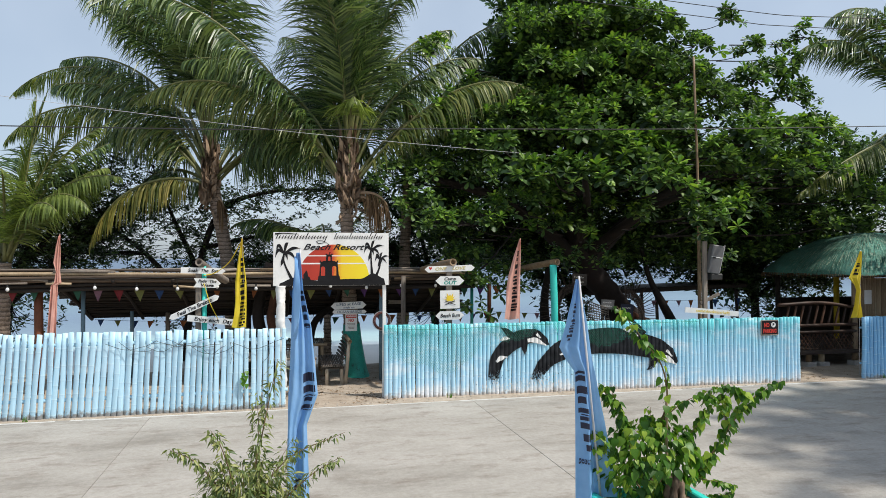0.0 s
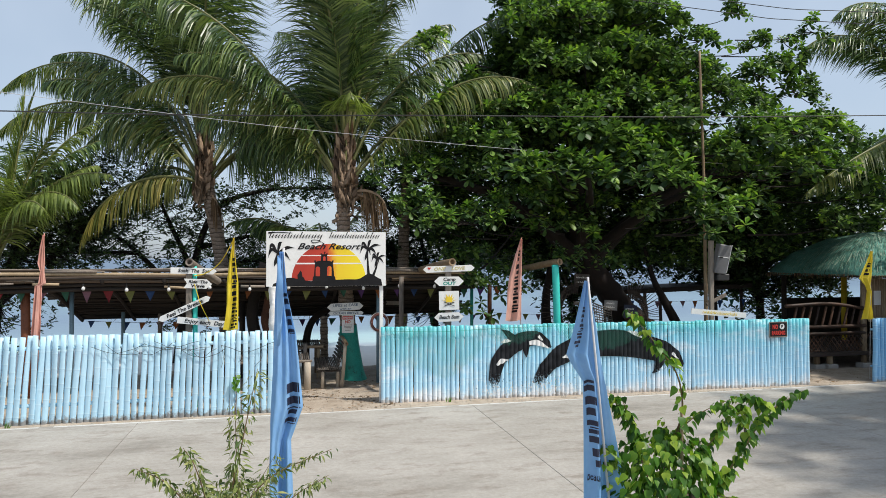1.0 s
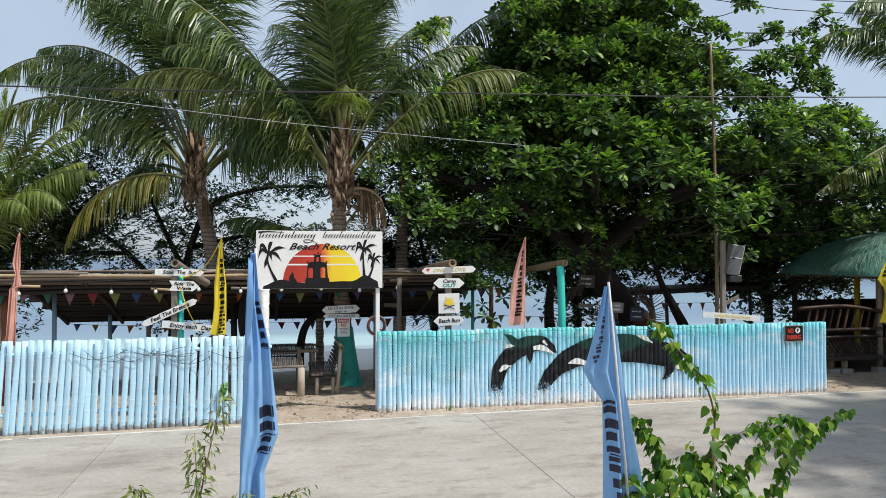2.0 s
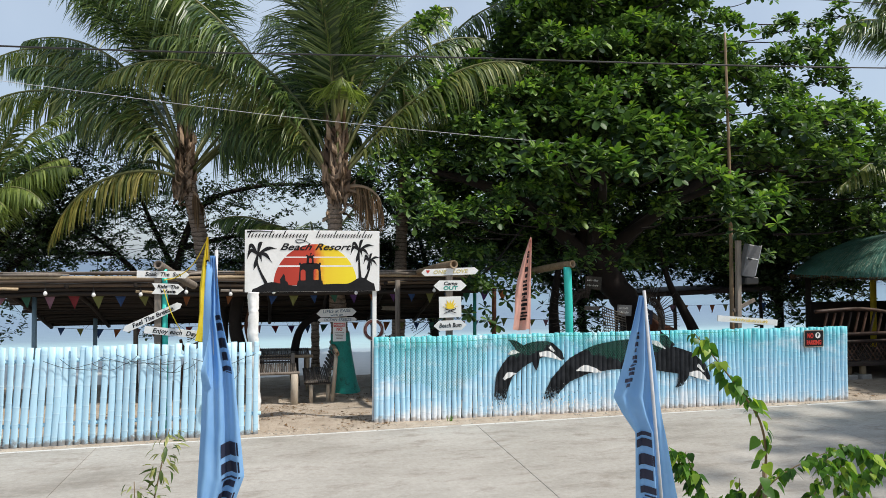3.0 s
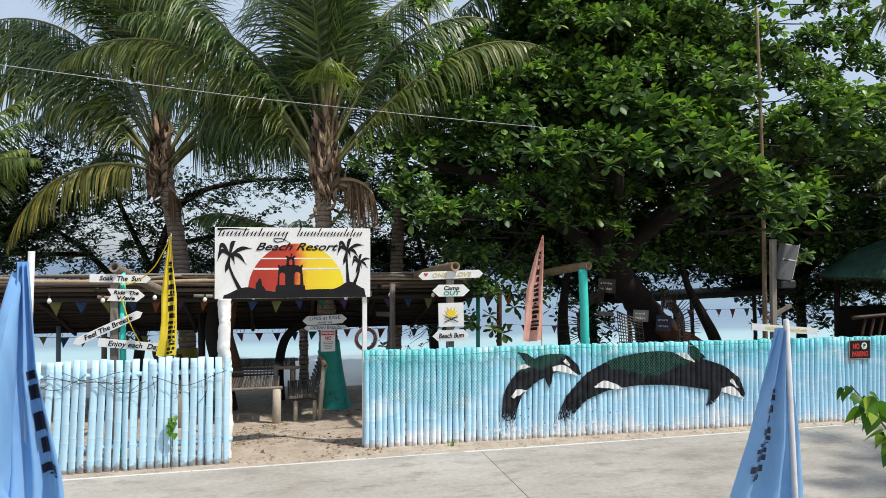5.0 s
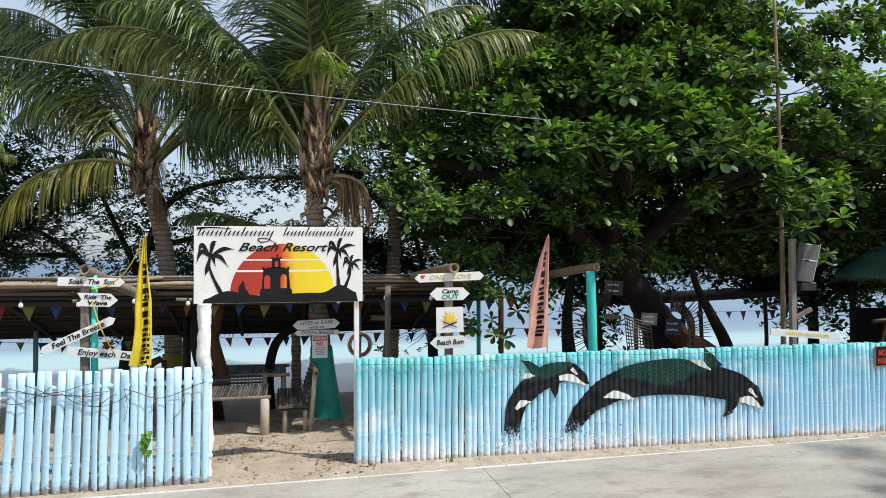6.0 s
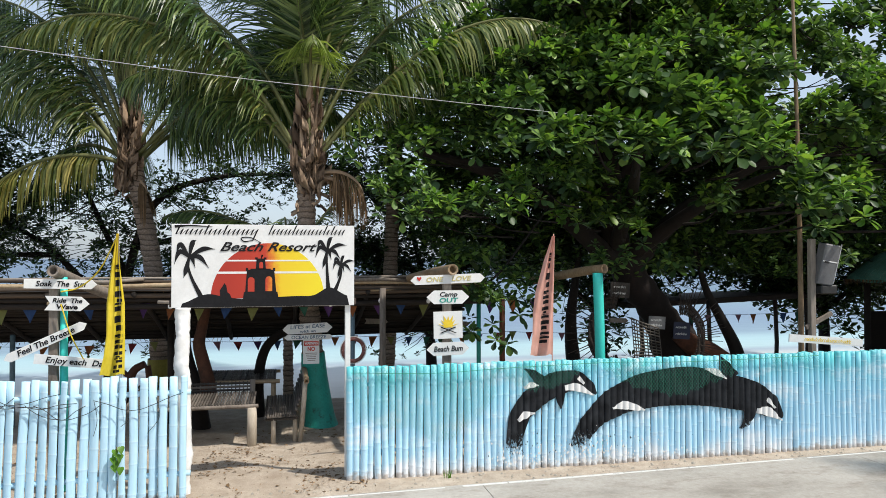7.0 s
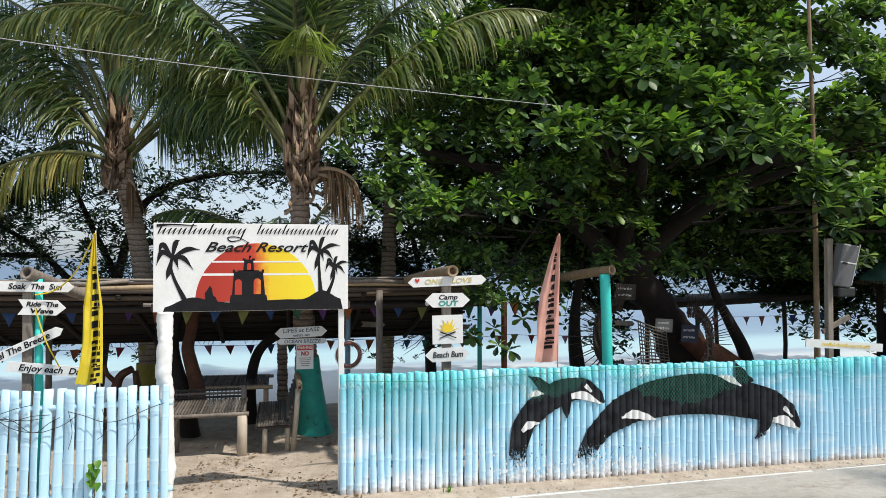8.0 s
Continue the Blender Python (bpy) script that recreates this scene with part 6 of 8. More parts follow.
def leaf_base(length, width, fold=0.12, curl=0.12, st=BROAD):
    """One blade: quads only, broadest past the middle, folded along its rib."""
    v, f = [], []
    for s, wd in st:
        x = s * length
        z = -curl * length * s * s
        w = wd * width / 2
        v += [(x, -w, z + fold * w), (x, 0, z - fold * w * 0.4), (x, w, z + fold * w)]
    for i in range(len(st) - 1):
        a = 3 * i
        f += [(a, a + 1, a + 4, a + 3), (a + 1, a + 2, a + 5, a + 4)]
    return np.array(v), np.array(f)


def turn_matrix(px, py, pz, rx, ry, rz, s):
    m = Matrix.Translation((px, py, pz)) @ Euler((rx, ry, rz)).to_matrix().to_4x4() @ Matrix.Scale(s, 4)
    return np.array(m)


def rosette(rnd, count, size, spread=0.0):
    """Leaf poses round a twig's end: the inner ones steep, the outer ones spread and drooping."""
    ms = []
    for i in range(count):
        u = i / count
        az = i * 2.4 + rnd.uniform(-0.2, 0.2)
        tip = -1.1 + (1.3 + spread) * u + rnd.uniform(-0.15, 0.15)
        ms.append(turn_matrix(0.02 * math.cos(az), 0.02 * math.sin(az), 0.07 * (1 - u), rnd.uniform(-0.35, 0.35), tip, az, size * rnd.uniform(0.75, 1.1) * (0.62 + 0.38 * u)))
    return np.array(ms)


big_tree = thing("sea_almond_tree", "large spreading broad-leaved tree with tiers of glossy dark green leaves", "tree")
rnd = random.Random(31)
def flat_leaf(length, width):
    """A far-off blade of two faces."""
    v = [(0, -0.05 * width, 0), (0, 0.05 * width, 0), (0.6 * length, -0.5 * width, -0.04 * length), (0.6 * length, 0.5 * width, -0.04 * length), (length, -0.1 * width, -0.16 * length), (length, 0.1 * width, -0.16 * length)]
    return np.array(v), np.array([(0, 1, 3, 2), (2, 3, 5, 4)])


LV, LF = leaf_base(0.325, 0.172, 0.18, 0.22)
PV, PF = flat_leaf(0.25, 0.14)
ROS = [scattered(LV, LF, rosette(rnd, 12, 1.0, 0.45)) for _ in range(6)]
SHADE_ROS = [scattered(PV, PF, rosette(rnd, 9, 1.0)) for _ in range(3)]

trunk_path = bent([(9.3, 21.2, -0.6), (8.95, 21.2, 0.6), (8.5, 21.2, 1.4), (8.15, 21.2, 1.95), (7.6, 21.1, 2.55), (7.0, 21.0, 3.6), (6.9, 20.8, 4.8)], 7)
TRUNK_R = np.interp(np.linspace(0, 1, len(trunk_path)), [0, 0.17, 0.35, 0.5, 0.68, 1], [0.95, 0.68, 0.45, 0.4, 0.4, 0.3])
# trunk colour also holds the shade under the crown
part("trunk", Shape().tube(trunk_path, [float(r) * (1 + 0.06 * math.sin(i * 1.3)) for i, r in enumerate(TRUNK_R)], 16), surface("shade_dark_trunk", (0.006, 0.004, 0.0035), (0.024, 0.013, 0.01), 2.5, 0.9, 0.9, 18), big_tree, smooth=True)
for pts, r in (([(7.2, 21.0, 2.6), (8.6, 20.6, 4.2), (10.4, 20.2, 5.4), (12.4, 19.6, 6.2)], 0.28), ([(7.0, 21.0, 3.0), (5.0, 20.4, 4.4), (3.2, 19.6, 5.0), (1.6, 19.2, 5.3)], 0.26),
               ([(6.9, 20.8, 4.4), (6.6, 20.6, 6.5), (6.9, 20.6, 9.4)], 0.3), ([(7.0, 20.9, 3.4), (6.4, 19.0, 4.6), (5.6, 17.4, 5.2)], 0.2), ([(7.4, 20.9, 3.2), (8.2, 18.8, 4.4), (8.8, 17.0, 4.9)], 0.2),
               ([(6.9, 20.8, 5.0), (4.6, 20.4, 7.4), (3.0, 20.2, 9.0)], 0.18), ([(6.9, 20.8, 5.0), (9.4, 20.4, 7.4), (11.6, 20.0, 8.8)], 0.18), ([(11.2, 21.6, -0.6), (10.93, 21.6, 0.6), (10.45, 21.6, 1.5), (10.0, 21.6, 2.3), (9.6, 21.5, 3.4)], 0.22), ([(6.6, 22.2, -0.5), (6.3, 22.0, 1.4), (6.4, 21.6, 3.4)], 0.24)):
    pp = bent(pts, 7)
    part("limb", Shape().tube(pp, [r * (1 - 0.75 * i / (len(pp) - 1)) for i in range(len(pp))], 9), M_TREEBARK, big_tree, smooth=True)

part("buttress_root", Shape().tube(bent([(8.5, 20.6, 1.25), (8.9, 20.55, 0.95), (9.3, 20.5, 0.7), (9.9, 20.45, 0.2), (10.3, 20.4, -0.3)], 6), [0.2 + 0.012 * i for i in range(25)], 10), surface("red_brown_root", (0.03, 0.014, 0.008), (0.2, 0.075, 0.04), 2.5, 0.9, 0.9, 18), big_tree, "stripped red-brown buttress root", smooth=True)

CX, CY = 7.1, 20.4


def crown_reach(z):
    """Half widths of the crown at a height: left, right, front, back."""
    t = [3.2, 4.2, 5.2, 6.4, 7.6, 9.0, 10.4, 11.6]
    return (np.interp(z, t, [5.0, 6.2, 6.2, 4.8, 3.5, 3.5, 3.8, 3.0]), np.interp(z, t, [7.4, 8.4, 8.6, 8.4, 6.5, 4.4, 2.8, 1.5]),
            np.interp(z, t, [1.2, 2.6, 4.9, 4.4, 3.4, 2.6, 2.2, 1.4]), np.interp(z, t, [3, 4, 4.5, 4.5, 4, 3.4, 2.6, 1.6]))


# boughs that carry the foliage in tiers: place and reach
TIER_MIDDLE = [(3.4, 16.7, 5.2, 0.65), (4.3, 16.5, 5.2, 0.75), (5.0, 16.3, 5.1, 0.75), (5.7, 16.2, 5.2, 0.7), (6.4, 15.9, 5.2, 0.7), (7.0, 15.7, 5.0, 0.55)]
TIER_OVER = [(4.8, 17.0, 6.2, 0.55), (5.4, 16.8, 6.3, 0.7), (6.0, 16.6, 6.0, 0.7), (6.7, 16.4, 5.7, 0.6), (7.6, 16.6, 6.6, 0.75), (7.1, 16.4, 5.9, 0.5), (3.2, 17.4, 6.0, 0.45)]
TIER_LEFT = [(3.8, 18.4, 7.3, 0.6), (3.2, 18.4, 6.8, 0.5), (4.4, 18.2, 6.9, 0.6), (2.6, 18.3, 6.2, 0.5), (2.2, 17.0, 4.0, 0.6), (2.8, 17.0, 4.2, 0.7), (3.5, 17.0, 4.5, 0.6), (3.9, 17.0, 4.8, 0.45), (0.8, 17.6, 4.3, 0.45), (1.4, 17.0, 3.9, 0.5), (1.2, 17.6, 4.4, 0.45), (0.5, 18.8, 5.4, 0.45), (1.6, 18.8, 5.4, 0.6), (2.8, 18.6, 5.4, 0.55)]
TIER_LOW = [(7.1, 17.0, 4.2, 0.4), (7.9, 15.6, 4.4, 0.45), (7.6, 15.5, 4.0, 0.4), (8.4, 15.6, 4.0, 0.4), (9.3, 16.2, 4.4, 0.5), (5.2, 19.0, 4.1, 0.7), (6.1, 19.0, 3.9, 0.6), (6.8, 19.4, 4.6, 0.6), (5.3, 19.0, 4.8, 0.6)]
TIER_RIGHT = [(8.7, 16.4, 5.8, 0.6), (9.9, 16.6, 6.2, 0.8), (11.3, 17.0, 6.6, 0.8), (12.8, 17.5, 6.8, 0.9), (9.8, 16.8, 5.4, 0.7), (11.1, 17.0, 5.7, 0.8), (12.8, 17.5, 5.8, 0.9), (10.6, 17.4, 4.7, 0.4),
              (13.6, 17.7, 4.1, 0.45), (14.3, 18.6, 5.6, 1.0), (15.6, 19.6, 5.9, 1.1), (16.4, 19.4, 5.2, 1.0)]
TIER_TOP = [(5.8, 18.0, 8.3, 0.9), (4.9, 18.4, 8.4, 0.8), (8.0, 18.0, 8.6, 0.8), (9.2, 18.0, 8.5, 0.7), (10.0, 18.0, 7.8, 0.7), (6.7, 17.6, 7.5, 0.8), (5.1, 17.6, 7.1, 0.7), (5.9, 17.4, 7.0, 0.7), (4.5, 18.6, 7.6, 0.7), (10.0, 19.0, 9.6, 0.7), (7.3, 18.6, 9.1, 0.9),
            (8.6, 17.6, 7.4, 0.7), (6.0, 18.8, 9.9, 0.9), (4.6, 19.0, 9.8, 0.9), (8.6, 19.2, 10.4, 0.7)]
TIER_OUTLINE = [(9.7, 17.0, 6.9, 0.55), (10.4, 17.0, 6.7, 0.6), (11.3, 19.0, 8.2, 0.5), (12.2, 19.0, 7.9, 0.5), (9.4, 17.2, 7.6, 0.5), (11.7, 18.5, 8.5, 0.6), (13.2, 19.0, 9.0, 0.5), (10.8, 18.0, 7.6, 0.6), (13.4, 19.2, 9.7, 0.42), (12.4, 18.8, 8.9, 0.5), (14.0, 19.0, 10.2, 0.38), (11.6, 18.4, 7.4, 0.5), (13.0, 18.6, 8.1, 0.55), (13.9, 19.0, 8.4, 0.45), (11.2, 19.0, 10.5, 0.4), (12.0, 19.0, 9.6, 0.5), (14.6, 19.0, 7.4, 0.55),
                (2.9, 19.0, 7.8, 0.4), (2.1, 18.8, 7.4, 0.3), (1.8, 19.0, 8.8, 0.45), (2.2, 18.8, 6.8, 0.4)]
pads = []
for tier, dense, size in ((TIER_MIDDLE, 34, 1.0), (TIER_OVER, 34, 1.0), (TIER_LEFT, 46, 0.72), (TIER_LOW, 34, 0.9), (TIER_RIGHT, 36, 0.88), (TIER_TOP, 40, 0.82), (TIER_OUTLINE, 44, 0.78)):
    for x, y, z, r in tier:
        pads.append((x, y, z, r, math.atan2(y - CY - 1.5, (x - CX) * 0.5), 1.0, dense, size))
# the crown behind them
for z in np.arange(5.6, 11.5, 0.5):
    lf, rt, fr, bk = crown_reach(z)
    for _ in range(int((lf + rt) * 0.9) + 3):
        dx, dy = rnd.uniform(-1, 1), rnd.uniform(-0.3, 1.0)
        if dx * dx + dy * dy > 1.0:
            continue
        x = CX + dx * (rt if dx > 0 else lf)
        y = CY + dy * (bk if dy > 0 else fr)
        if x < 4.8 and z > 6.8:
            continue
        pads.append((x, y, z + rnd.uniform(-0.25, 0.25), rnd.uniform(0.7, 1.2), math.atan2(y - CY - 1.0, x - CX), 0.8, 13, 0.9))
twigs, ros_at, new_at, shade_at = Shape(), [], [], []
for x, y, z, r, out, rr, dense, size in pads:
    p = Vector((x, y, z - 0.12))
    start = p.lerp(Vector((CX, CY, z - 0.9)), 0.35)
    if dense > 20:
        thick = 0.02 if dense > 42 else 0.034
        twigs.tube(bent([start, start.lerp(p, 0.55) + Vector((0, 0, -0.12)), p], 4), [thick * (1 - 0.09 * i) for i in range(9)], 5, caps=False)
    for _ in range(int(dense * r * r) + 6):
        a = rnd.uniform(0, TAU)
        q = math.sqrt(rnd.random())
        px, py = math.cos(a) * q * r * 1.1, math.sin(a) * q * r * 0.95
        px, py = px * math.cos(out) - py * math.sin(out), px * math.sin(out) + py * math.cos(out)
        pz = 0.3 * (1 - q * q) - 0.4 * max(0.0, px * math.cos(out) + py * math.sin(out)) / r * rr + rnd.uniform(-0.12, 0.08)
        e = Vector((x + px, y + py, z + pz))
        if rnd.random() < 0.2:
            twigs.tube([p, p.lerp(e, 0.6) + Vector((0, 0, -0.06)), e], [0.016, 0.012, 0.008], 4, caps=False)
        (new_at if rnd.random() < 0.22 else ros_at).append((e, size * rnd.uniform(0.75, 1.2), out + rnd.uniform(-0.7, 0.7)))
# the close canopy over the limbs
for _ in range(560):
    x = rnd.uniform(4.6, 8.6)
    ros_at.append((Vector((x, rnd.uniform(18.7, 20.8), rnd.uniform(6.3, 9.4) - 0.5 * max(0.0, x - 8.5))), rnd.uniform(0.75, 1.1), rnd.uniform(-2.6, -0.5)))
# the dense inside of the crown, in its own shade
for _ in range(2600):
    z = rnd.uniform(3.6, 9.8)
    lf, rt, fr, bk = crown_reach(z)
    dx = rnd.uniform(-0.85, 0.85)
    shade_at.append((Vector((CX + dx * (rt if dx > 0 else lf), CY + rnd.uniform(0.4, 3.8), z)), rnd.uniform(1.1, 1.7), rnd.uniform(0, TAU)))
# a closed roof of leaves high over them, added mostly unseen to block the sun
for _ in range(1300):
    x = rnd.uniform(4.6, 10.6)
    z = rnd.uniform(8.4, 12.6) - 0.9 * max(0.0, x - 7.6)
    shade_at.append((Vector((x, rnd.uniform(19.6, 23.5), z)), rnd.uniform(1.1, 1.6), rnd.uniform(0, TAU)))
for _ in range(1500):
    shade_at.append((Vector((rnd.uniform(2.6, 16.0), rnd.uniform(21.4, 24.4), rnd.uniform(2.9, 5.6))), rnd.uniform(1.1, 1.7), rnd.uniform(0, TAU)))
for _ in range(1500):
    shade_at.append((Vector((rnd.uniform(12.6, 24.0), rnd.uniform(20.6, 23.4), rnd.uniform(3.0, 7.6))), rnd.uniform(1.2, 1.7), rnd.uniform(0, TAU)))
for _ in range(600):
    x, y = rnd.uniform(2.2, 15.0), rnd.uniform(20.6, 23.5)
    shade_at.append((Vector((x, y, rnd.uniform(2.6, 3.9) - (0.0 if 4 < x < 12.5 else -0.7))), rnd.uniform(0.8, 1.2), rnd.uniform(0, TAU)))
# low sprays of leaves by the campfire signpost and the grey box
for cx, cy, cz, count in ((5.0, 17.3, 3.2, 9), (6.1, 17.3, 3.05, 9), (8.6, 16.2, 3.1, 6), (2.4, 17.0, 2.6, 16), (3.05, 17.3, 2.6, 14), (3.6, 17.2, 2.4, 14), (2.1, 17.4, 3.2, 14), (2.3, 17.2, 1.75, 7)):
    for _ in range(count):
        ros_at.append((Vector((rnd.gauss(cx, 0.24), rnd.gauss(cy, 0.22), rnd.gauss(cz, 0.16))), rnd.uniform(0.5, 0.8), -math.pi / 2 + rnd.uniform(-0.8, 0.8)))
twigs.tube(bent([(5.0, 20.0, 4.4), (3.8, 18.6, 3.5), (2.9, 17.4, 2.9), (2.4, 17.0, 2.6)], 5), 0.025, 5)
part("branchwork", twigs, M_TREEBARK, big_tree)["kind"] = "stuff"
ros_at.sort(key=lambda q: q[0].y)
near, rest = ros_at[:290], ros_at[290:]
groups_v, groups_f, n_v = [], [], 0
for shapes, spots in ((ROS, rest), (SHADE_ROS, shade_at)):
    for k, (rv, rf) in enumerate(shapes):
        ms = [turn_matrix(e.x, e.y, e.z, rnd.uniform(-0.35, 0.35), rnd.uniform(-0.1, 0.6), o, s) for e, s, o in spots[k::len(shapes)]]
        v, f = scattered(rv, rf, np.array(ms))
        groups_v.append(v), groups_f.append(f + n_v)
        n_v += len(v)
crown = part("crown", array_mesh("crown", np.concatenate(groups_v), np.concatenate(groups_f)), M_TREELEAF, big_tree)
tips = np.array([turn_matrix(e.x, e.y, e.z + 0.1, rnd.uniform(-0.3, 0.3), rnd.uniform(-0.1, 0.5), o, s * 0.95) for e, s, o in new_at])
v, f = scattered(ROS[0][0], ROS[0][1], tips)
young = part("young_leaves", array_mesh("young_leaves", v, f), M_TREENEW, big_tree, "bright yellow-green young leaves")
young["kind"] = "stuff"
crown["kind"] = "stuff"
ROS_ME = []
for v, f in ROS:
    me = array_mesh("leafy_twig", v, f)
    me.materials.append(M_TREELEAF)
    ROS_ME.append(me)
for i, (e, s, o) in enumerate(near):
    ob = part("leafy_twig", ROS_ME[i % 6], M_TREELEAF, crown)
    ob.matrix_basis = Matrix.Translation(e) @ Euler((rnd.uniform(-0.35, 0.35), rnd.uniform(-0.05, 0.65), o)).to_matrix().to_4x4() @ Matrix.Scale(s, 4)


# ---- thinner trees behind the shed ----
def back_tree(label, base, limbs, leaf_zone, count, seed, size=0.8):
    t = thing("shore_tree", label, "tree", "shore trees")
    rnd = random.Random(seed)
    base = Vector(base)
    ends = []
    for pts, r in limbs:
        pp = bent(pts, 6)
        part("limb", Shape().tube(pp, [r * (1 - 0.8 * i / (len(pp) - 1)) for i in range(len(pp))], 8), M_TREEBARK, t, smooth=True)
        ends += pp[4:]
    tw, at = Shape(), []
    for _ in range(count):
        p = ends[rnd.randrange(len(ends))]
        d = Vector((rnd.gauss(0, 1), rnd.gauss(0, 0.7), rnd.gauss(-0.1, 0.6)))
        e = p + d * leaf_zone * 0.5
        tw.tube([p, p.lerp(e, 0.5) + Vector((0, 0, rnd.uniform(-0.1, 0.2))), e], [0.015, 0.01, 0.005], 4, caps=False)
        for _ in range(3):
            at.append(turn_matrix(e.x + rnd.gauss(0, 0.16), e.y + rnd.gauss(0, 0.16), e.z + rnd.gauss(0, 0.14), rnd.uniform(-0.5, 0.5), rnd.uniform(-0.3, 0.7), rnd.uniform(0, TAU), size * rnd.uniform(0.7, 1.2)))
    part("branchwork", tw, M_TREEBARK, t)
    vv, ff, nn = [], [], 0
    small = [scattered(PV * 0.9, PF, rosette(rnd, 7, 1.0)) for _ in range(3)]
    for k in range(3):
        v, f = scattered(small[k][0], small[k][1], np.array(at[k::3]))
        vv.append(v), ff.append(f + nn)
        nn += len(v)
    part("crown", array_mesh("crown", np.concatenate(vv), np.concatenate(ff)), M_BACKLEAF, t)
    return t


back_tree("thin dark shore tree with crooked branches against the sea", (-5.6, 25.5, -0.6), [
    ([(-5.6, 25.5, -0.8), (-5.2, 25.5, 2.0), (-4.4, 25.5, 4.6), (-2.6, 25.5, 5.4), (-0.3, 25.5, 5.5)], 0.16), ([(-5.3, 25.5, 1.4), (-7.0, 25.4, 3.4), (-9.0, 25.3, 4.6)], 0.12),
    ([(-5.0, 25.5, 2.4), (-6.0, 25.6, 4.6), (-6.6, 25.6, 6.2)], 0.1), ([(-4.8, 25.5, 3.4), (-3.0, 25.4, 3.8), (-1.2, 25.3, 3.6)], 0.09), ([(-5.2, 25.5, 2.2), (-3.4, 25.4, 2.9), (-2.0, 25.3, 2.8)], 0.08), ([(-6.8, 25.4, 3.2), (-8.6, 25.2, 3.2), (-10.4, 25.0, 3.2)], 0.08)], 1.15, 820, 51)
back_tree("dark leafy shore tree at the far end of the shed", (-10.5, 24.0, -0.4), [
    ([(-10.5, 24, -0.6), (-10.3, 24, 2.0), (-9.6, 24, 4.2)], 0.16), ([(-10.4, 24, 1.6), (-8.6, 24, 3.4), (-7.6, 24, 4.4)], 0.12), ([(-10.3, 24, 2.4), (-12, 24, 4), (-13.6, 24, 4.8)], 0.12), ([(-9.6, 24, 3.2), (-8.6, 24, 5), (-8.3, 24, 5.6)], 0.1)], 1.4, 1000, 52)
back_tree("dark leafy tree between the palm and the big tree", (3.4, 24.5, -0.5), [
    ([(3.2, 24.5, -0.7), (3.0, 24.5, 2.0), (2.4, 24.5, 4.6)], 0.18), ([(3.1, 24.5, 1.8), (4.4, 24.3, 3.2), (5.8, 24.2, 4.2)], 0.12), ([(2.9, 24.5, 2.6), (1.4, 24.4, 3.4), (0.6, 24.3, 3.4)], 0.1), ([(3.0, 24.5, 1.6), (2.0, 24.3, 2.4), (1.6, 24.2, 3.0)], 0.08), ([(2.4, 24.5, 3.8), (1.2, 24.4, 5.0), (0.2, 24.3, 5.6)], 0.08)], 1.2, 760, 53)

back_tree("dark leafy tree in the shade behind the big tree", (8.4, 24.2, -0.5), [
    ([(8.4, 24.2, -0.6), (8.2, 24.2, 1.6), (7.6, 24.1, 3.4)], 0.16), ([(8.3, 24.2, 1.4), (6.6, 24.0, 2.7), (5.0, 23.9, 3.2)], 0.1), ([(8.3, 24.2, 1.6), (10.0, 24.0, 2.8), (11.8, 23.9, 3.2)], 0.1), ([(8.2, 24.2, 2.2), (9.2, 24.0, 3.2), (10.4, 23.9, 3.8)], 0.08), ([(8.0, 24.2, 2.2), (6.8, 24.0, 3.4), (5.8, 23.9, 3.9)], 0.08)], 0.95, 520, 57, 1.2)
back_tree("dark dense trees behind the bamboo hut", (16.5, 24.5, -0.5), [
    ([(16.5, 24.5, -0.6), (16.4, 24.5, 2.4), (15.8, 24.5, 5.4)], 0.2), ([(16.4, 24.5, 2.0), (14.4, 24.3, 3.4), (12.8, 24.2, 4.0)], 0.14), ([(16.4, 24.5, 2.4), (18.4, 24.3, 4.0), (20.4, 24.2, 4.8)], 0.14), ([(16.0, 24.5, 3.6), (14.2, 24.4, 5.4), (13.4, 24.4, 6.6)], 0.12),
    ([(16.4, 24.5, 1.4), (15.0, 24.2, 2.4), (13.6, 24.0, 2.6)], 0.1), ([(16.4, 24.5, 1.4), (18.0, 24.2, 2.4), (19.6, 24.0, 2.6)], 0.1), ([(16.2, 24.5, 4), (18, 24.4, 6), (19.4, 24.3, 7)], 0.1)], 1.5, 1300, 54, 1.3)
back_tree("tall roadside tree that shades the road beyond the planter", (21.3, 3.6, 0.0), [
    ([(21.3, 3.6, -0.1), (20.9, 3.7, 5.0), (20.2, 4.0, 11.0), (19.4, 4.3, 13.4), (18.2, 5.0, 14.2)], 0.34), ([(20.6, 3.8, 8.0), (19.2, 4.9, 13.0), (16.4, 5.5, 14.0), (14.8, 5.3, 14.2)], 0.2), ([(20.6, 3.8, 9.0), (20.0, 6.2, 13.0), (17.8, 7.6, 13.8)], 0.18),
    ([(20.3, 3.9, 10.0), (18.2, 3.7, 13.6), (15.8, 3.5, 14.2), (13.8, 3.3, 14.5)], 0.18), ([(20.0, 4.1, 11.4), (18.8, 6.5, 14.6), (17.4, 7.1, 15.2)], 0.14)], 2.6, 1150, 55, 1.6)

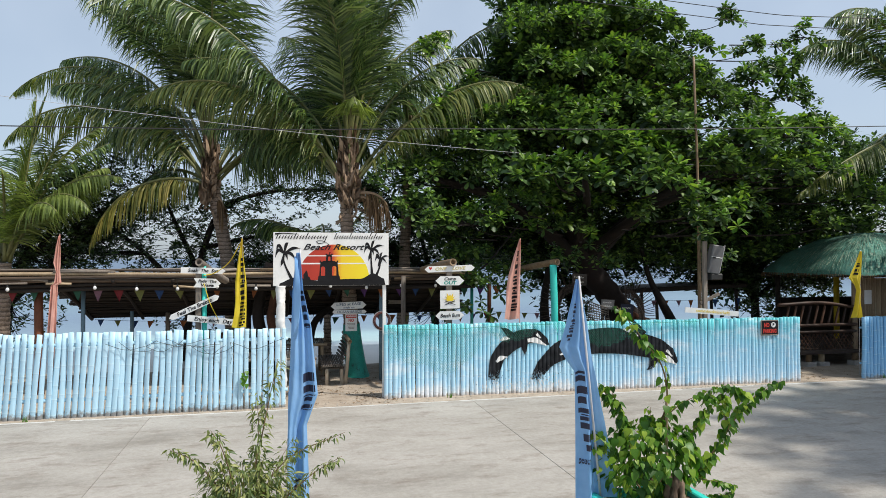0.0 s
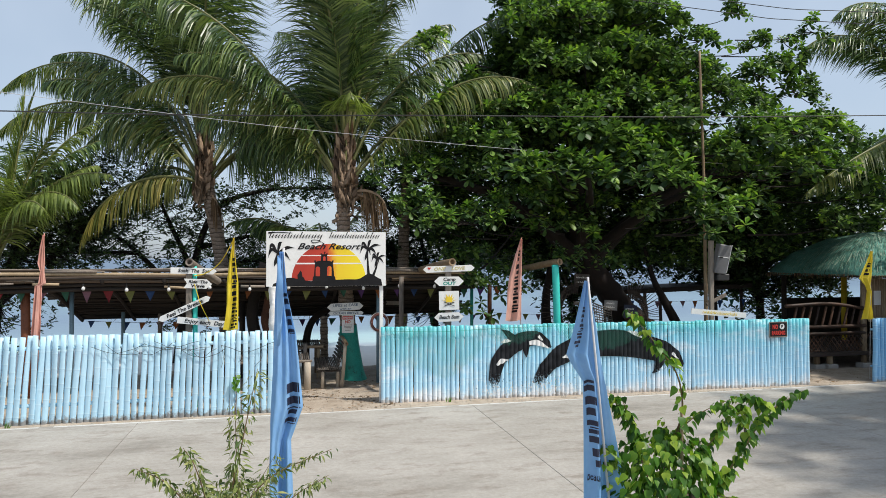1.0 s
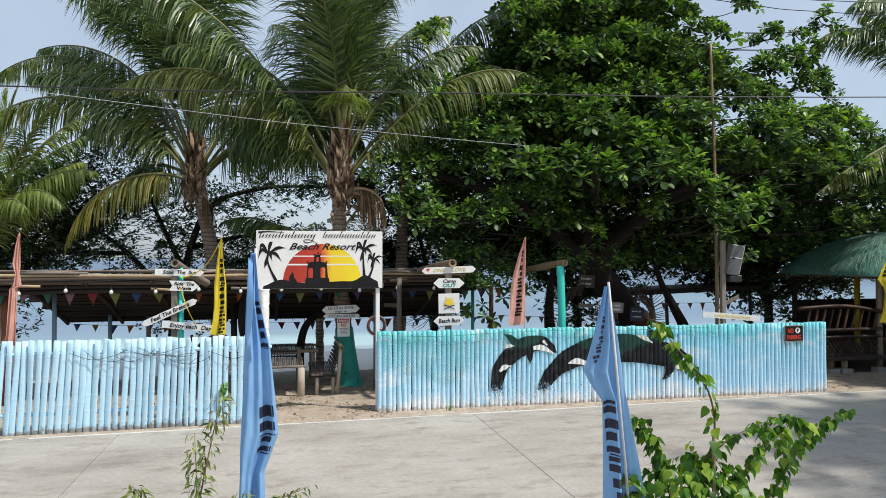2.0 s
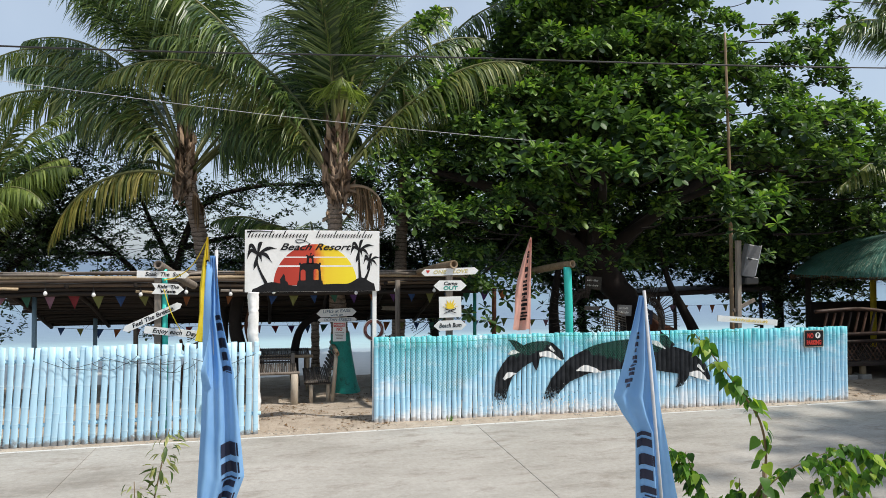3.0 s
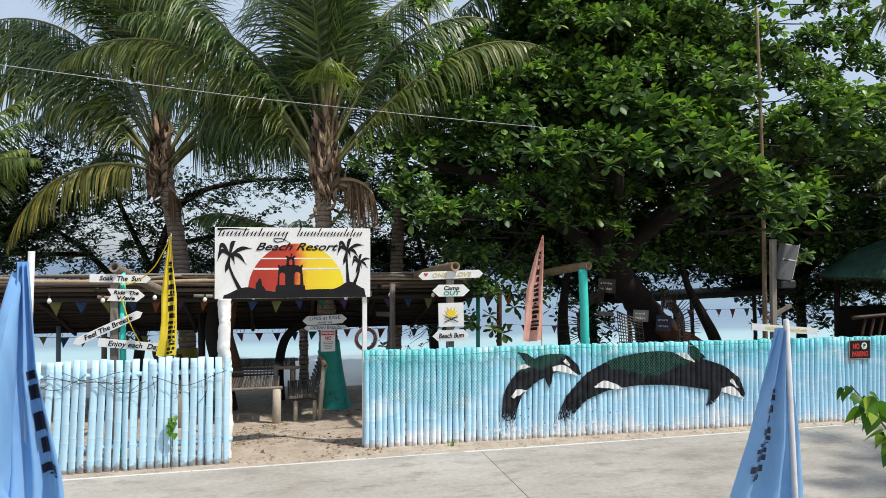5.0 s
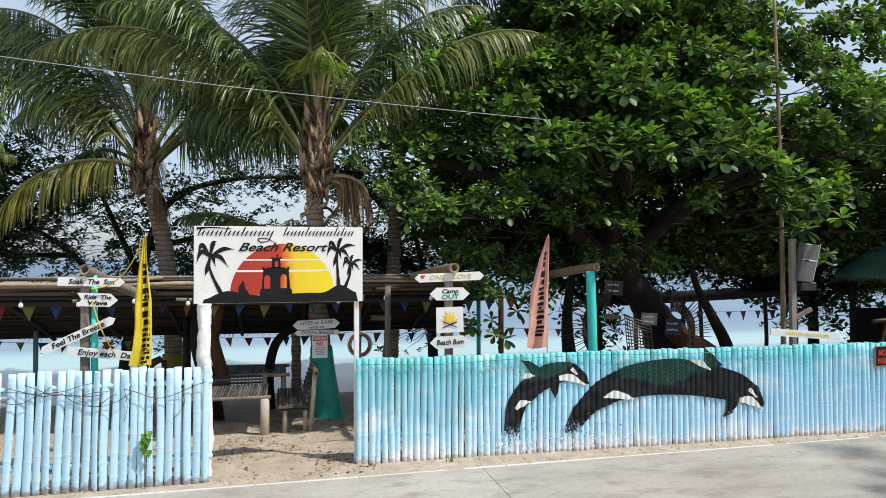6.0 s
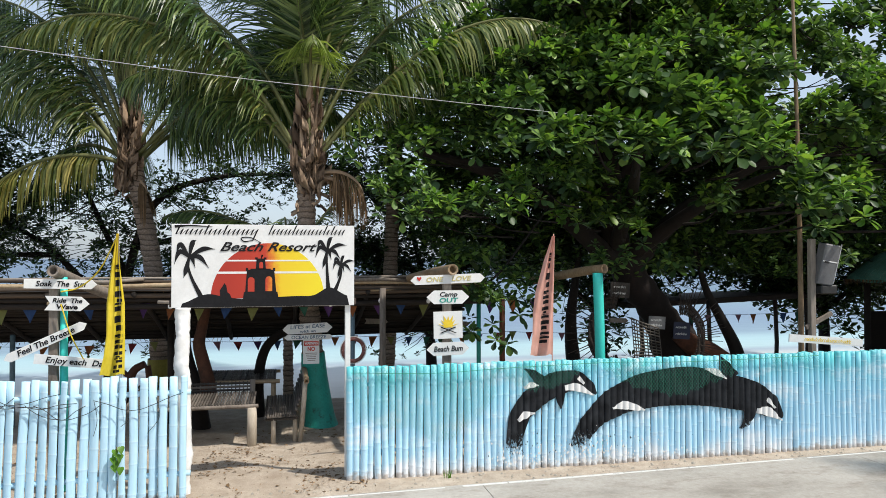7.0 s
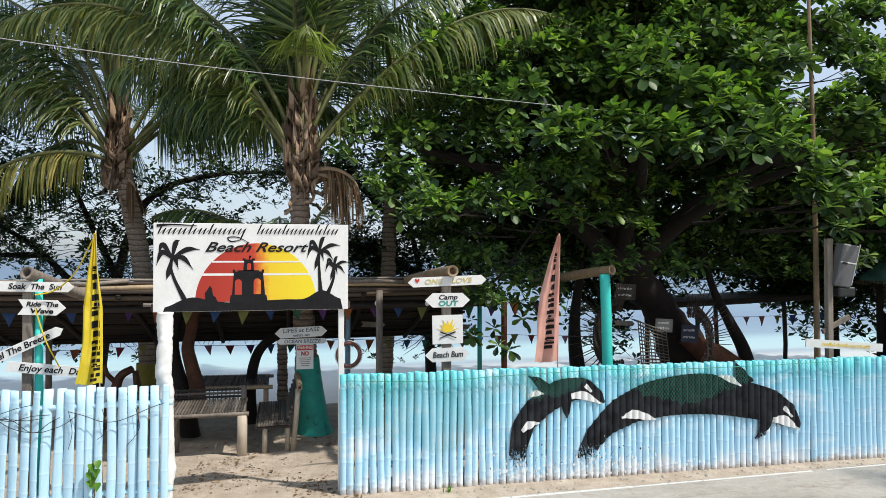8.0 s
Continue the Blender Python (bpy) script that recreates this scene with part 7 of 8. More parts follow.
# added out of view, only to keep sun off the hut's front
back_tree("unseen low leafy tree added to shade the front of the hut", (18.6, 15.4, 0.0), [
    ([(18.6, 15.4, -0.1), (18.4, 15.5, 1.6), (17.4, 15.9, 3.0), (15.6, 16.2, 3.3)], 0.14), ([(18.5, 15.5, 1.2), (17.2, 15.8, 2.4), (15.4, 15.9, 2.7)], 0.1), ([(18.4, 15.5, 1.6), (17.8, 16.1, 3.0), (16.2, 16.3, 3.7)], 0.1), ([(18.4, 15.5, 1.6), (17.6, 14.6, 4.4), (16.2, 14.0, 5.4), (15.2, 13.8, 5.8)], 0.12),
    ([(18.0, 15.0, 3.2), (17.2, 13.6, 5.0), (16.0, 13.0, 5.6)], 0.1), ([(17.6, 14.6, 4.4), (17.0, 14.6, 6.0), (16.0, 14.6, 6.8)], 0.1)], 0.85, 1500, 56, 1.2)

# a driftwood root left by the palm foot
root = thing("driftwood_root", "red-brown driftwood root lying by the painted palm foot", "driftwood")
M_ROOT = surface("wet_red_wood", (0.04, 0.016, 0.01), (0.16, 0.06, 0.03), 4, 0.7, 0.6, 20)
for pts, r in (([(-4.3, 21.0, -0.3), (-4.1, 21.0, 0.4), (-3.98, 21.0, 0.75), (-3.75, 20.95, 0.9)], 0.1), ([(-3.6, 21.0, -0.3), (-3.65, 21.0, 0.4), (-3.7, 20.98, 0.85)], 0.08), ([(-4.02, 21.0, 0.6), (-4.2, 20.95, 0.8), (-4.25, 20.9, 1.0)], 0.05)):
    pp = bent(pts, 6)
    part("limb", Shape().tube(pp, [r * (1.15 - 0.45 * i / len(pp)) for i in range(len(pp))], 9), M_ROOT, root, smooth=True)

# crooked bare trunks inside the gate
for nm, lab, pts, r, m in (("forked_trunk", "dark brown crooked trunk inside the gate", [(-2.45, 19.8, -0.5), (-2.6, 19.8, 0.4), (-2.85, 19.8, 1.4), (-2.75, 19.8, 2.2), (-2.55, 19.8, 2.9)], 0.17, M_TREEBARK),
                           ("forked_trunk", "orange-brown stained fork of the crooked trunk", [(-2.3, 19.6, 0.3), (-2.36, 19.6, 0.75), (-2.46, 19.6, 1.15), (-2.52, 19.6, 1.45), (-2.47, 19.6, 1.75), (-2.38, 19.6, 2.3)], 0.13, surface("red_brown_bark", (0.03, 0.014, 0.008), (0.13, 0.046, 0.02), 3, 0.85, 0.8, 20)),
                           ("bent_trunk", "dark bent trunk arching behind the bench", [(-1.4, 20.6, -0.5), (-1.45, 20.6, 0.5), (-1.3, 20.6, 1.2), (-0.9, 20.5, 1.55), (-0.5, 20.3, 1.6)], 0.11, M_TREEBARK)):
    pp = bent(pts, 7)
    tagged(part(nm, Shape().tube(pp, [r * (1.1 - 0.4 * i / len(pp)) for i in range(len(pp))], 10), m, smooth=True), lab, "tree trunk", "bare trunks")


# ---- the hut beyond the fence gap ----
hut = thing("bamboo_hut", "bamboo cottage with a thatched hip roof under green netting", "hut")
M_THATCH = surface("green_netted_thatch", (0.05, 0.13, 0.1), (0.13, 0.36, 0.29), 2.0, 0.9, 1.0, 26, (1, 1, 3), wear=(0.22, 0.27, 0.22), wear_at=0.62)
HX, HY = 16.8, 19.4
rf = Shape()
n = 48
lev = [(0.0, 3.0, 2.5), (0.1, 2.96, 2.64), (0.35, 2.35, 3.16), (0.7, 1.4, 3.62), (1.0, 0.35, 3.84)]
rr = random.Random(8)


def roof_ring(r, z, sag):
    out = []
    for k in range(n):
        a = TAU * k / n
        c, s_ = math.cos(a), math.sin(a)
        q = (abs(c) ** 5 + abs(s_) ** 5) ** (-1 / 5)
        out.append((HX + c * q * r * 0.92, HY + s_ * q * r * 0.8, z + rr.uniform(-1, 1) * sag))
    return out


rings = [roof_ring(r, z, 0.05 if i < 2 else 0.03) for i, (_, r, z) in enumerate(lev)]
rf.add([p for ring_ in rings for p in ring_] + [(HX, HY, 3.87)], [(i * n + k, i * n + (k + 1) % n, (i + 1) * n + (k + 1) % n, (i + 1) * n + k) for i in range(len(rings) - 1) for k in range(n)] + [((len(rings) - 1) * n + k, (len(rings) - 1) * n + (k + 1) % n, len(rings) * n) for k in range(n)])
part("roof", rf, M_THATCH, hut, "green netting over brown thatch", smooth=True)
M_STRAW = leafy("netted_straw", (0.05, 0.11, 0.08), (0.1, 0.26, 0.2), (0.3, 0.4, 0.32), 0.85, 0.1)
straw = Shape()
for i in range(7000):
    a, u = rr.uniform(0, TAU), rr.uniform(0.0, 0.85)
    c, s_ = math.cos(a), math.sin(a)
    q = (abs(c) ** 5 + abs(s_) ** 5) ** (-1 / 5)
    ln, side_ = rr.uniform(0.1, 0.3), rr.uniform(0.004, 0.011)
    edge = []
    for v_ in (u, u + ln * 0.4):
        r_ = float(np.interp(v_, [0, 0.1, 0.35, 0.7, 1.0], [3.0, 2.96, 2.35, 1.4, 0.35]))
        z_ = float(np.interp(v_, [0, 0.1, 0.35, 0.7, 1.0], [2.5, 2.64, 3.16, 3.62, 3.84])) + 0.03 + rr.uniform(0.0, 0.03)
        edge.append(Vector((HX + c * q * r_ * 0.92, HY + s_ * q * r_ * 0.8, z_)))
    across = Vector((-s_, c, 0)) * side_
    straw.add([edge[0] - across, edge[0] + across, edge[1] + across * 0.4, edge[1] - across * 0.4], [(0, 1, 2, 3)])
part("straw_layer", straw, M_STRAW, hut, "matted straw under green net")["kind"] = "stuff"
fringe = Shape()
for i in range(900):
    a = rr.uniform(0, TAU)
    c, s_ = math.cos(a), math.sin(a)
    q = (abs(c) ** 5 + abs(s_) ** 5) ** (-1 / 5)
    p = Vector((HX + c * q * 3.02 * 0.92, HY + s_ * q * 3.02 * 0.8, 2.54))
    fringe.add([p, p + Vector((0.03, 0.01, 0)), p + Vector((rr.uniform(-0.04, 0.04), rr.uniform(-0.04, 0.04), -rr.uniform(0.06, 0.2)))], [(0, 1, 2)])
part("thatch_fringe", fringe, M_DEADLEAF, hut)
part("ceiling_deck", Shape().box((HX, HY, 2.48), (5.0, 4.2, 0.06)), M_DARKWOOD, hut)
for x, y in ((12.9, 17.75), (14.5, 17.7), (18.2, 17.7), (14.6, 21.0), (18.2, 21.0), (13.32, 17.72)):
    part("post", Shape().tube([(x, y, -0.1), (x, y, 0.15), (x, y, 0.25 if x < 13.4 else 2.5)], 0.085, 10), M_BAMBOO if y < 18 else M_SHADECANE, hut, smooth=True)
    part("footing", Shape().box((x, y, -0.25), (0.34, 0.3, 0.44), 0.02), M_CONCRETE, hut)
part("floor", Shape().box((15.2, 19.3, 0.26), (6.2, 3.5, 0.1)), M_DARKWOOD, hut)
for z, y in ((0.85, 17.66), (1.05, 17.64), (1.66, 17.62)):
    part("front_rail", Shape().tube(bent([(11.75, y, z), (13.2, y - 0.02, z + (0.05 if z > 1.2 else 0)), (14.5, y, z - (0.12 if z > 1.2 else 0))], 5), 0.05, 8), M_REDCANE, hut, smooth=True)
for k in range(10):
    x = 12.0 + 0.25 * k
    part("baluster", Shape().tube([(x, 17.66, 1.06), (x + 0.16, 17.66, 1.62)], 0.035, 6), M_REDCANE, hut)
for k in range(18):
    x = 12.2 + 0.135 * k
    for sg in (1, -1):
        part("lattice_strip", Shape().box((x, 17.68 + 0.006 * sg, 0.57), (0.026, 0.008, 0.62), 0.002, Euler((0, radians(38 * sg), 0)).to_matrix()), M_REDCANE, hut)
part("inner_pole", Shape().tube([(16.08, 20.0, 0.3), (16.08, 20.0, 2.4)], 0.09, 10), M_YELLOW, hut, "yellow painted bamboo pole", smooth=True)
# walls coloured near black to stand for the hut's shaded inside
part("back_wall", Shape().box((16.5, 21.05, 0.7), (3.6, 0.05, 1.9)), M_SHADECANE, hut)
part("side_wall", Shape().box((18.2, 19.3, 1.4), (0.05, 3.4, 1.7)), M_SHADECANE, hut)
for k in range(38):
    part("wall_cane", Shape().tube([(14.72 + 0.09 * k, 17.72, 1.25), (14.72 + 0.09 * k, 17.72, 2.42)], 0.042, 6), M_BAMBOO, hut)
part("sill", Shape().tube([(14.6, 17.6, 1.22), (18.4, 17.6, 1.24)], 0.06, 9, hollow=0.5), M_BAMBOO, hut, smooth=True)
part("notice", Shape().box((14.95, 17.66, 1.85), (0.26, 0.01, 0.42), 0.002), M_WHITE, hut, "white printed notice")
fs = thing("fence_plate", "white plate with a dark letter on the mid-blue fence", "sign")
FP = pose(13.35, 14.98, 1.33)
part("plate", Shape().plate(arrow(0.7, 0.3, FP, "square"), FP, 0.012), M_WHITE, fs)
part("border", Shape().box((13.35, 14.985, 1.19), (0.7, 0.012, 0.015), 0.002).box((13.35, 14.985, 1.47), (0.7, 0.012, 0.015), 0.002), M_BLUEPOST, fs)
brush_bars(-0.3, 0.3, 0.0, 0.16, 21, FP @ pose(0, -0.004, 0), M_BLACK, fs, "print_bar")


# ---- woven ring with sticks, and notices on the big tree ----
def stick_ring(label, c, r_in, r_out, a0, a1, seed):
    t = thing("woven_ring", label, "garden ornament", "woven rings")
    rnd = random.Random(seed)
    c = Vector(c)
    for k in range(9):
        r = r_in * (0.75 + 0.3 * k / 8)
        part("hoop", Shape().tube([c + Vector((r * 0.72 * math.cos(a), 0.02 * math.sin(a * 7 + k), r * math.sin(a))) for a in np.linspace(a0, a1, 24)], 0.014, 5), M_DARKWOOD, t)
    for k in range(34):
        a = a0 + (a1 - a0) * (k + rnd.random()) / 34
        ro = r_out * rnd.uniform(0.85, 1.1)
        part("stick", Shape().tube([c + Vector((r_in * 0.5 * math.cos(a), 0, r_in * 0.7 * math.sin(a))), c + Vector((ro * 0.9 * math.cos(a), rnd.uniform(-0.1, 0.1), ro * math.sin(a)))], [0.014, 0.007], 5), M_DARKWOOD, t)
    return t


stick_ring("dark woven cane ring with sticks pointing outward", (6.2, 19.6, 1.45), 0.75, 1.15, radians(75), radians(290), 3)
stick_ring("dark woven cane ring with sticks beside the big trunk", (8.25, 20.0, 1.2), 0.8, 1.2, radians(-60), radians(100), 4)
screen = thing("woven_screen", "dark open-woven cane screen leaning by the big trunk", "screen")


def on_screen(u, v):
    return Vector((6.75 + 0.7 * u + 0.1 * v, 19.7 + 0.14 * math.sin(u * 3), 1.75 - 1.1 * v - 0.25 * u * (1 - v)))


for k in range(9):
    part("strip", Shape().tube([on_screen(k / 8, q / 6) for q in range(7)], 0.012, 5), M_SLAT, screen)
for k in range(14):
    part("strip", Shape().tube([on_screen(q / 6, k / 13) for q in range(7)], 0.016, 5), M_SLAT, screen)
for nm, x, y, z, wd, ht, m in (("notice_board", 6.74, 20.2, 2.36, 0.5, 0.36, M_SLAT), ("notice_board", 7.67, 20.15, 1.58, 0.44, 0.3, M_GREYBOX), ("notice_board", 8.3, 20.1, 1.38, 0.44, 0.4, M_NAVY)):
    nb = thing(nm, "small weathered notice nailed to the big trunk", "sign", "notices")
    P = pose(x, y, z) @ pose(0, 0, 0, 0, 4, 0)
    part("plate", Shape().plate(arrow(wd, ht, P, "square"), P, 0.015), m, nb)
    brush_bars(-wd * 0.38, wd * 0.3, ht * 0.2, 0.06, 5, P @ pose(0, -0.004, 0), M_WHITE, nb, "print_bar")
    brush_bars(-wd * 0.38, wd * 0.3, -ht * 0.2, 0.06, 6, P @ pose(0, -0.004, 0), M_WHITE, nb, "print_bar")
for x, y, z in ((2.85, 20.3, 1.65), (6.7, 20.2, 1.65), (1.0, 20.2, 1.75)):
    P = pose(x, y, z) @ pose(0, 0, 0, 0, 3, 0)
    tagged(part("small_arrow_board", Shape().plate(arrow(0.5, 0.11, P, "arrow"), P, 0.018), M_OLDWOOD), "small grey arrow board near the water", "sign", "small arrow boards")


# ---- cables overhead ----
for lab, pts, r, m in (("pale overhead cable running across in front of the palms", [(-16, 16.7, 7.1), (-4.6, 16.7, 6.12), (-0.7, 16.7, 5.84), (5.5, 16.7, 5.56), (14, 17.2, 5.5)], 0.005, M_CABLEW),
                       ("black overhead cable on the near side of the road", [(-14, 6.2, 3.7), (-4, 6.2, 3.9), (-0.9, 6.2, 4.02), (2.7, 6.2, 4.2), (12, 6.2, 4.8)], 0.0038, M_CABLE),
                       ("thin black overhead cable high above the fence", [(-10, 17, 10.6), (8.4, 17, 9.92), (13.8, 17, 9.98), (26, 17, 10.8)], 0.01, M_CABLE),
                       ("thin black overhead cable beside another above the fence", [(-10, 17, 10.2), (8.1, 17, 9.62), (12.7, 17, 9.6), (26, 17, 10.2)], 0.01, M_CABLE)):
    tagged(part("overhead_cable", Shape().tube(bent(pts, 8), r, 6), m), lab, "cable", "overhead cables")


# ---- planters and shrubs on the near side ----
planter = thing("planter", "teal painted square concrete planter filled with soil", "planter")
PX0, PX1, PY0, PY1, PZ = 0.6, 1.62, 6.1, 6.95, 0.85
for nm, c, sz in (("side_wall", (PX0 + 0.04, (PY0 + PY1) / 2, PZ / 2), (0.08, PY1 - PY0, PZ)), ("side_wall", (PX1 - 0.04, (PY0 + PY1) / 2, PZ / 2), (0.08, PY1 - PY0, PZ)),
                  ("end_wall", ((PX0 + PX1) / 2, PY0 + 0.04, PZ / 2 - 0.002), (PX1 - PX0 - 0.16, 0.08, PZ)), ("end_wall", ((PX0 + PX1) / 2, PY1 - 0.04, PZ / 2 - 0.002), (PX1 - PX0 - 0.16, 0.08, PZ))):
    part(nm, Shape().box(c, sz, 0.012), M_TEALB, planter)
part("soil", Shape().sheet(10, 8, lambda u, v: Vector((PX0 + 0.08 + (PX1 - PX0 - 0.16) * u, PY0 + 0.08 + (PY1 - PY0 - 0.16) * v, PZ - 0.07 + 0.02 * math.sin(u * 9 + v * 7)))), M_SOIL, planter)
prof = [(0.3, 0.0), (0.36, 0.05), (0.42, 0.6), (0.46, 0.64), (0.46, 0.74), (0.39, 0.74), (0.38, 0.66)]
n = 28
planter2 = thing("planter", "plain grey concrete planter under the narrow-leaved shrub", "planter")
QC = Vector((-2.38, 6.45, 0))
pl = Shape().add([(QC.x + r * 0.85 * math.cos(TAU * k / n), QC.y + r * 0.85 * math.sin(TAU * k / n), z) for r, z in prof for k in range(n)], [(i * n + k, i * n + (k + 1) % n, (i + 1) * n + (k + 1) % n, (i + 1) * n + k) for i in range(len(prof) - 1) for k in range(n)])
part("pot", pl, M_CONCRETE, planter2)
part("soil", Shape().add([(QC.x + 0.34 * math.cos(TAU * k / n), QC.y + 0.34 * math.sin(TAU * k / n), 0.67) for k in range(n)] + [(QC.x, QC.y, 0.71)], [(k, (k + 1) % n, n) for k in range(n)]), M_SOIL, planter2)


def heart_leaf(length):
    st = ((-0.1, 0.3), (-0.04, 0.74), (0.1, 1.0), (0.28, 0.97), (0.5, 0.74), (0.72, 0.42), (0.88, 0.17), (1.0, 0.02))
    v, f = [], []
    for s, wd in st:
        w = wd * length * 0.42
        z = -0.18 * length * s * s
        v += [(s * length, -w, z + 0.12 * w), (s * length + (0.06 * length if s < 0 else 0), 0, z), (s * length, w, z + 0.12 * w)]
    for i in range(len(st) - 1):
        a = 3 * i
        f += [(a, a + 1, a + 4, a + 3), (a + 1, a + 2, a + 5, a + 4)]
    return np.array(v), np.array(f)


def shrub(label, base, branches, leaf, mat, per_m, leaf_size, hang, seed, singles, fill=None):
    t = thing("shrub", label, "shrub", "shrubs by the road")
    rnd = random.Random(seed)
    poses = []
    for pts, r, *few in branches:
        pp = bent(pts, 8)
        part("stem", Shape().tube(pp, [r * (1 - 0.8 * i / (len(pp) - 1)) for i in range(len(pp))], 7), M_STEM, t, smooth=True)
        ln = sum((b - a).length for a, b in zip(pp, pp[1:]))
        for i in range(int(ln * per_m * (few[0] if few else 1.0))):
            u = rnd.uniform(0.18, 1.0)
            k = u * (len(pp) - 1)
            j = min(int(k), len(pp) - 2)
            p = pp[j].lerp(pp[j + 1], k - j)
            az = i * 2.4 + rnd.uniform(-0.5, 0.5)
            p = p + Vector((math.cos(az), math.sin(az), 0)) * rnd.uniform(0.015, 0.05)
            poses.append((p, az, rnd.uniform(*hang), rnd.uniform(-0.9, 0.9), leaf_size * rnd.uniform(0.55, 1.15) * (1.1 - 0.4 * u)))
    if fill:
        c, rad, cnt = fill
        for i in range(cnt):
            d = Vector((rnd.gauss(0, 1), rnd.gauss(0, 1), rnd.gauss(0, 1))).normalized() * rnd.uniform(0.55, 1) ** 0.6
            p = Vector(c) + Vector((d.x * rad[0], d.y * rad[1], d.z * rad[2]))
            poses.append((p, math.atan2(d.y, d.x) + rnd.uniform(-0.7, 0.7), rnd.uniform(*hang), rnd.uniform(-0.6, 0.6), leaf_size * rnd.uniform(0.5, 1.1)))
    rnd.shuffle(poses)
    lv, lf = leaf
    me = array_mesh("leaf", lv, lf, True)
    me.materials.append(mat)
    for p, az, tip, roll, s in poses[:singles]:
        ob = part("leaf", me, mat, t)
        ob.matrix_basis = Matrix.Translation(p) @ Euler((roll, tip, az)).to_matrix().to_4x4() @ Matrix.Scale(s, 4)
    if poses[singles:]:
        v, f = scattered(lv, lf, np.array([turn_matrix(p.x, p.y, p.z, roll, tip, az, s) for p, az, tip, roll, s in poses[singles:]]))
        part("foliage", array_mesh("foliage", v, f, True), mat, t)["kind"] = "stuff"
    return t


B = (1.15, 6.72, 0.76)
shrub("bright green heart-leaved climbing shrub with long arching shoots in the planter", B, [
    ([B, (1.3, 6.95, 1.2), (1.36, 6.8, 1.65), (1.27, 6.72, 2.0), (1.08, 6.7, 2.25), (0.92, 6.72, 2.45), (0.82, 6.75, 2.58)], 0.012, 0.62),
    ([B, (1.5, 6.95, 0.8), (1.78, 6.88, 1.0), (2.05, 6.85, 1.35), (2.3, 6.85, 1.62), (2.6, 6.8, 1.8)], 0.012, 1.7),
    ([B, (1.05, 6.9, 1.2), (0.88, 6.8, 1.6), (0.75, 6.75, 1.85)], 0.01), ([B, (0.95, 6.9, 1.1), (0.75, 6.8, 1.3), (0.62, 6.75, 1.45)], 0.01),
    ([B, (1.3, 6.9, 1.3), (1.5, 6.85, 1.6), (1.9, 6.8, 1.78)], 0.01), ([B, (1.5, 7.0, 0.9), (1.8, 6.8, 0.9), (2.05, 6.7, 0.85)], 0.01), ([B, (1.25, 6.9, 1.2), (1.25, 6.9, 1.6)], 0.01)] + [
    ([B, (1.5, 6.9, 1.15), (1.75, 6.8, 1.5), (1.8, 6.75, 1.75)], 0.009), ([(2.05, 6.85, 1.35), (1.98, 6.82, 1.58), (1.93, 6.8, 1.78)], 0.006, 1.8), ([(1.78, 6.88, 1.0), (1.62, 6.82, 1.24), (1.52, 6.8, 1.45)], 0.006, 2.0),
    ([(2.28, 6.85, 1.6), (2.14, 6.82, 1.74), (1.96, 6.8, 1.8)], 0.005, 1.8), ([(1.5, 6.95, 0.8), (1.76, 6.8, 0.74), (2.05, 6.75, 0.78)], 0.006, 1.8), ([(0.9, 6.85, 1.15), (0.74, 6.8, 1.3), (0.6, 6.75, 1.28)], 0.006, 1.8), ([(1.0, 6.88, 1.3), (0.86, 6.82, 1.62), (0.64, 6.76, 1.88)], 0.006, 1.8)],
    heart_leaf(1.0), M_VINE, 66, 0.094, (0.45, 1.4), 71, 280, ((1.16, 6.8, 1.14), (0.5, 0.32, 0.4), 640))
C = (-2.4, 6.45, 0.68)
rnd = random.Random(77)
narrow = [([C, (-2.38, 6.42, 1.2), (-2.28, 6.4, 1.75), (-2.18, 6.4, 2.25)], 0.01), ([C, (-2.3, 6.4, 1.2), (-2.1, 6.38, 1.5), (-1.68, 6.35, 1.68)], 0.009), ([C, (-2.2, 6.4, 1.1), (-1.95, 6.38, 1.35), (-1.7, 6.35, 1.5)], 0.008),
          ([C, (-2.55, 6.42, 1.2), (-2.75, 6.4, 1.5), (-2.95, 6.4, 1.62)], 0.009), ([C, (-2.5, 6.42, 1.3), (-2.58, 6.4, 1.6), (-2.66, 6.4, 1.74)], 0.008), ([C, (-2.36, 6.4, 1.3), (-2.32, 6.4, 1.65), (-2.33, 6.4, 2.02)], 0.008)]
for k in range(16):
    a = rnd.uniform(0, TAU)
    r = rnd.uniform(0.2, 0.42)
    h = rnd.uniform(1.15, 1.62)
    narrow.append(([C, (C[0] + r * 0.4 * math.cos(a), C[1] + r * 0.4 * math.sin(a), (C[2] + h) / 2 + 0.1), (C[0] + r * math.cos(a), C[1] + r * 0.7 * math.sin(a), h)], 0.006))
shrub("olive green narrow-leaved shrub beside the road", C, narrow, leaf_base(1.0, 0.3, 0.3, 0.4, ((0.0, 0.1), (0.3, 0.95), (0.6, 0.85), (1.0, 0.06))), M_BUSH, 130, 0.08, (-0.3, 1.25), 72, 280, ((-2.38, 6.45, 1.1), (0.44, 0.32, 0.42), 1100))
old_wood = thing("dry_stump", "gnarled dry brown stump among the heart-shaped leaves", "stump")
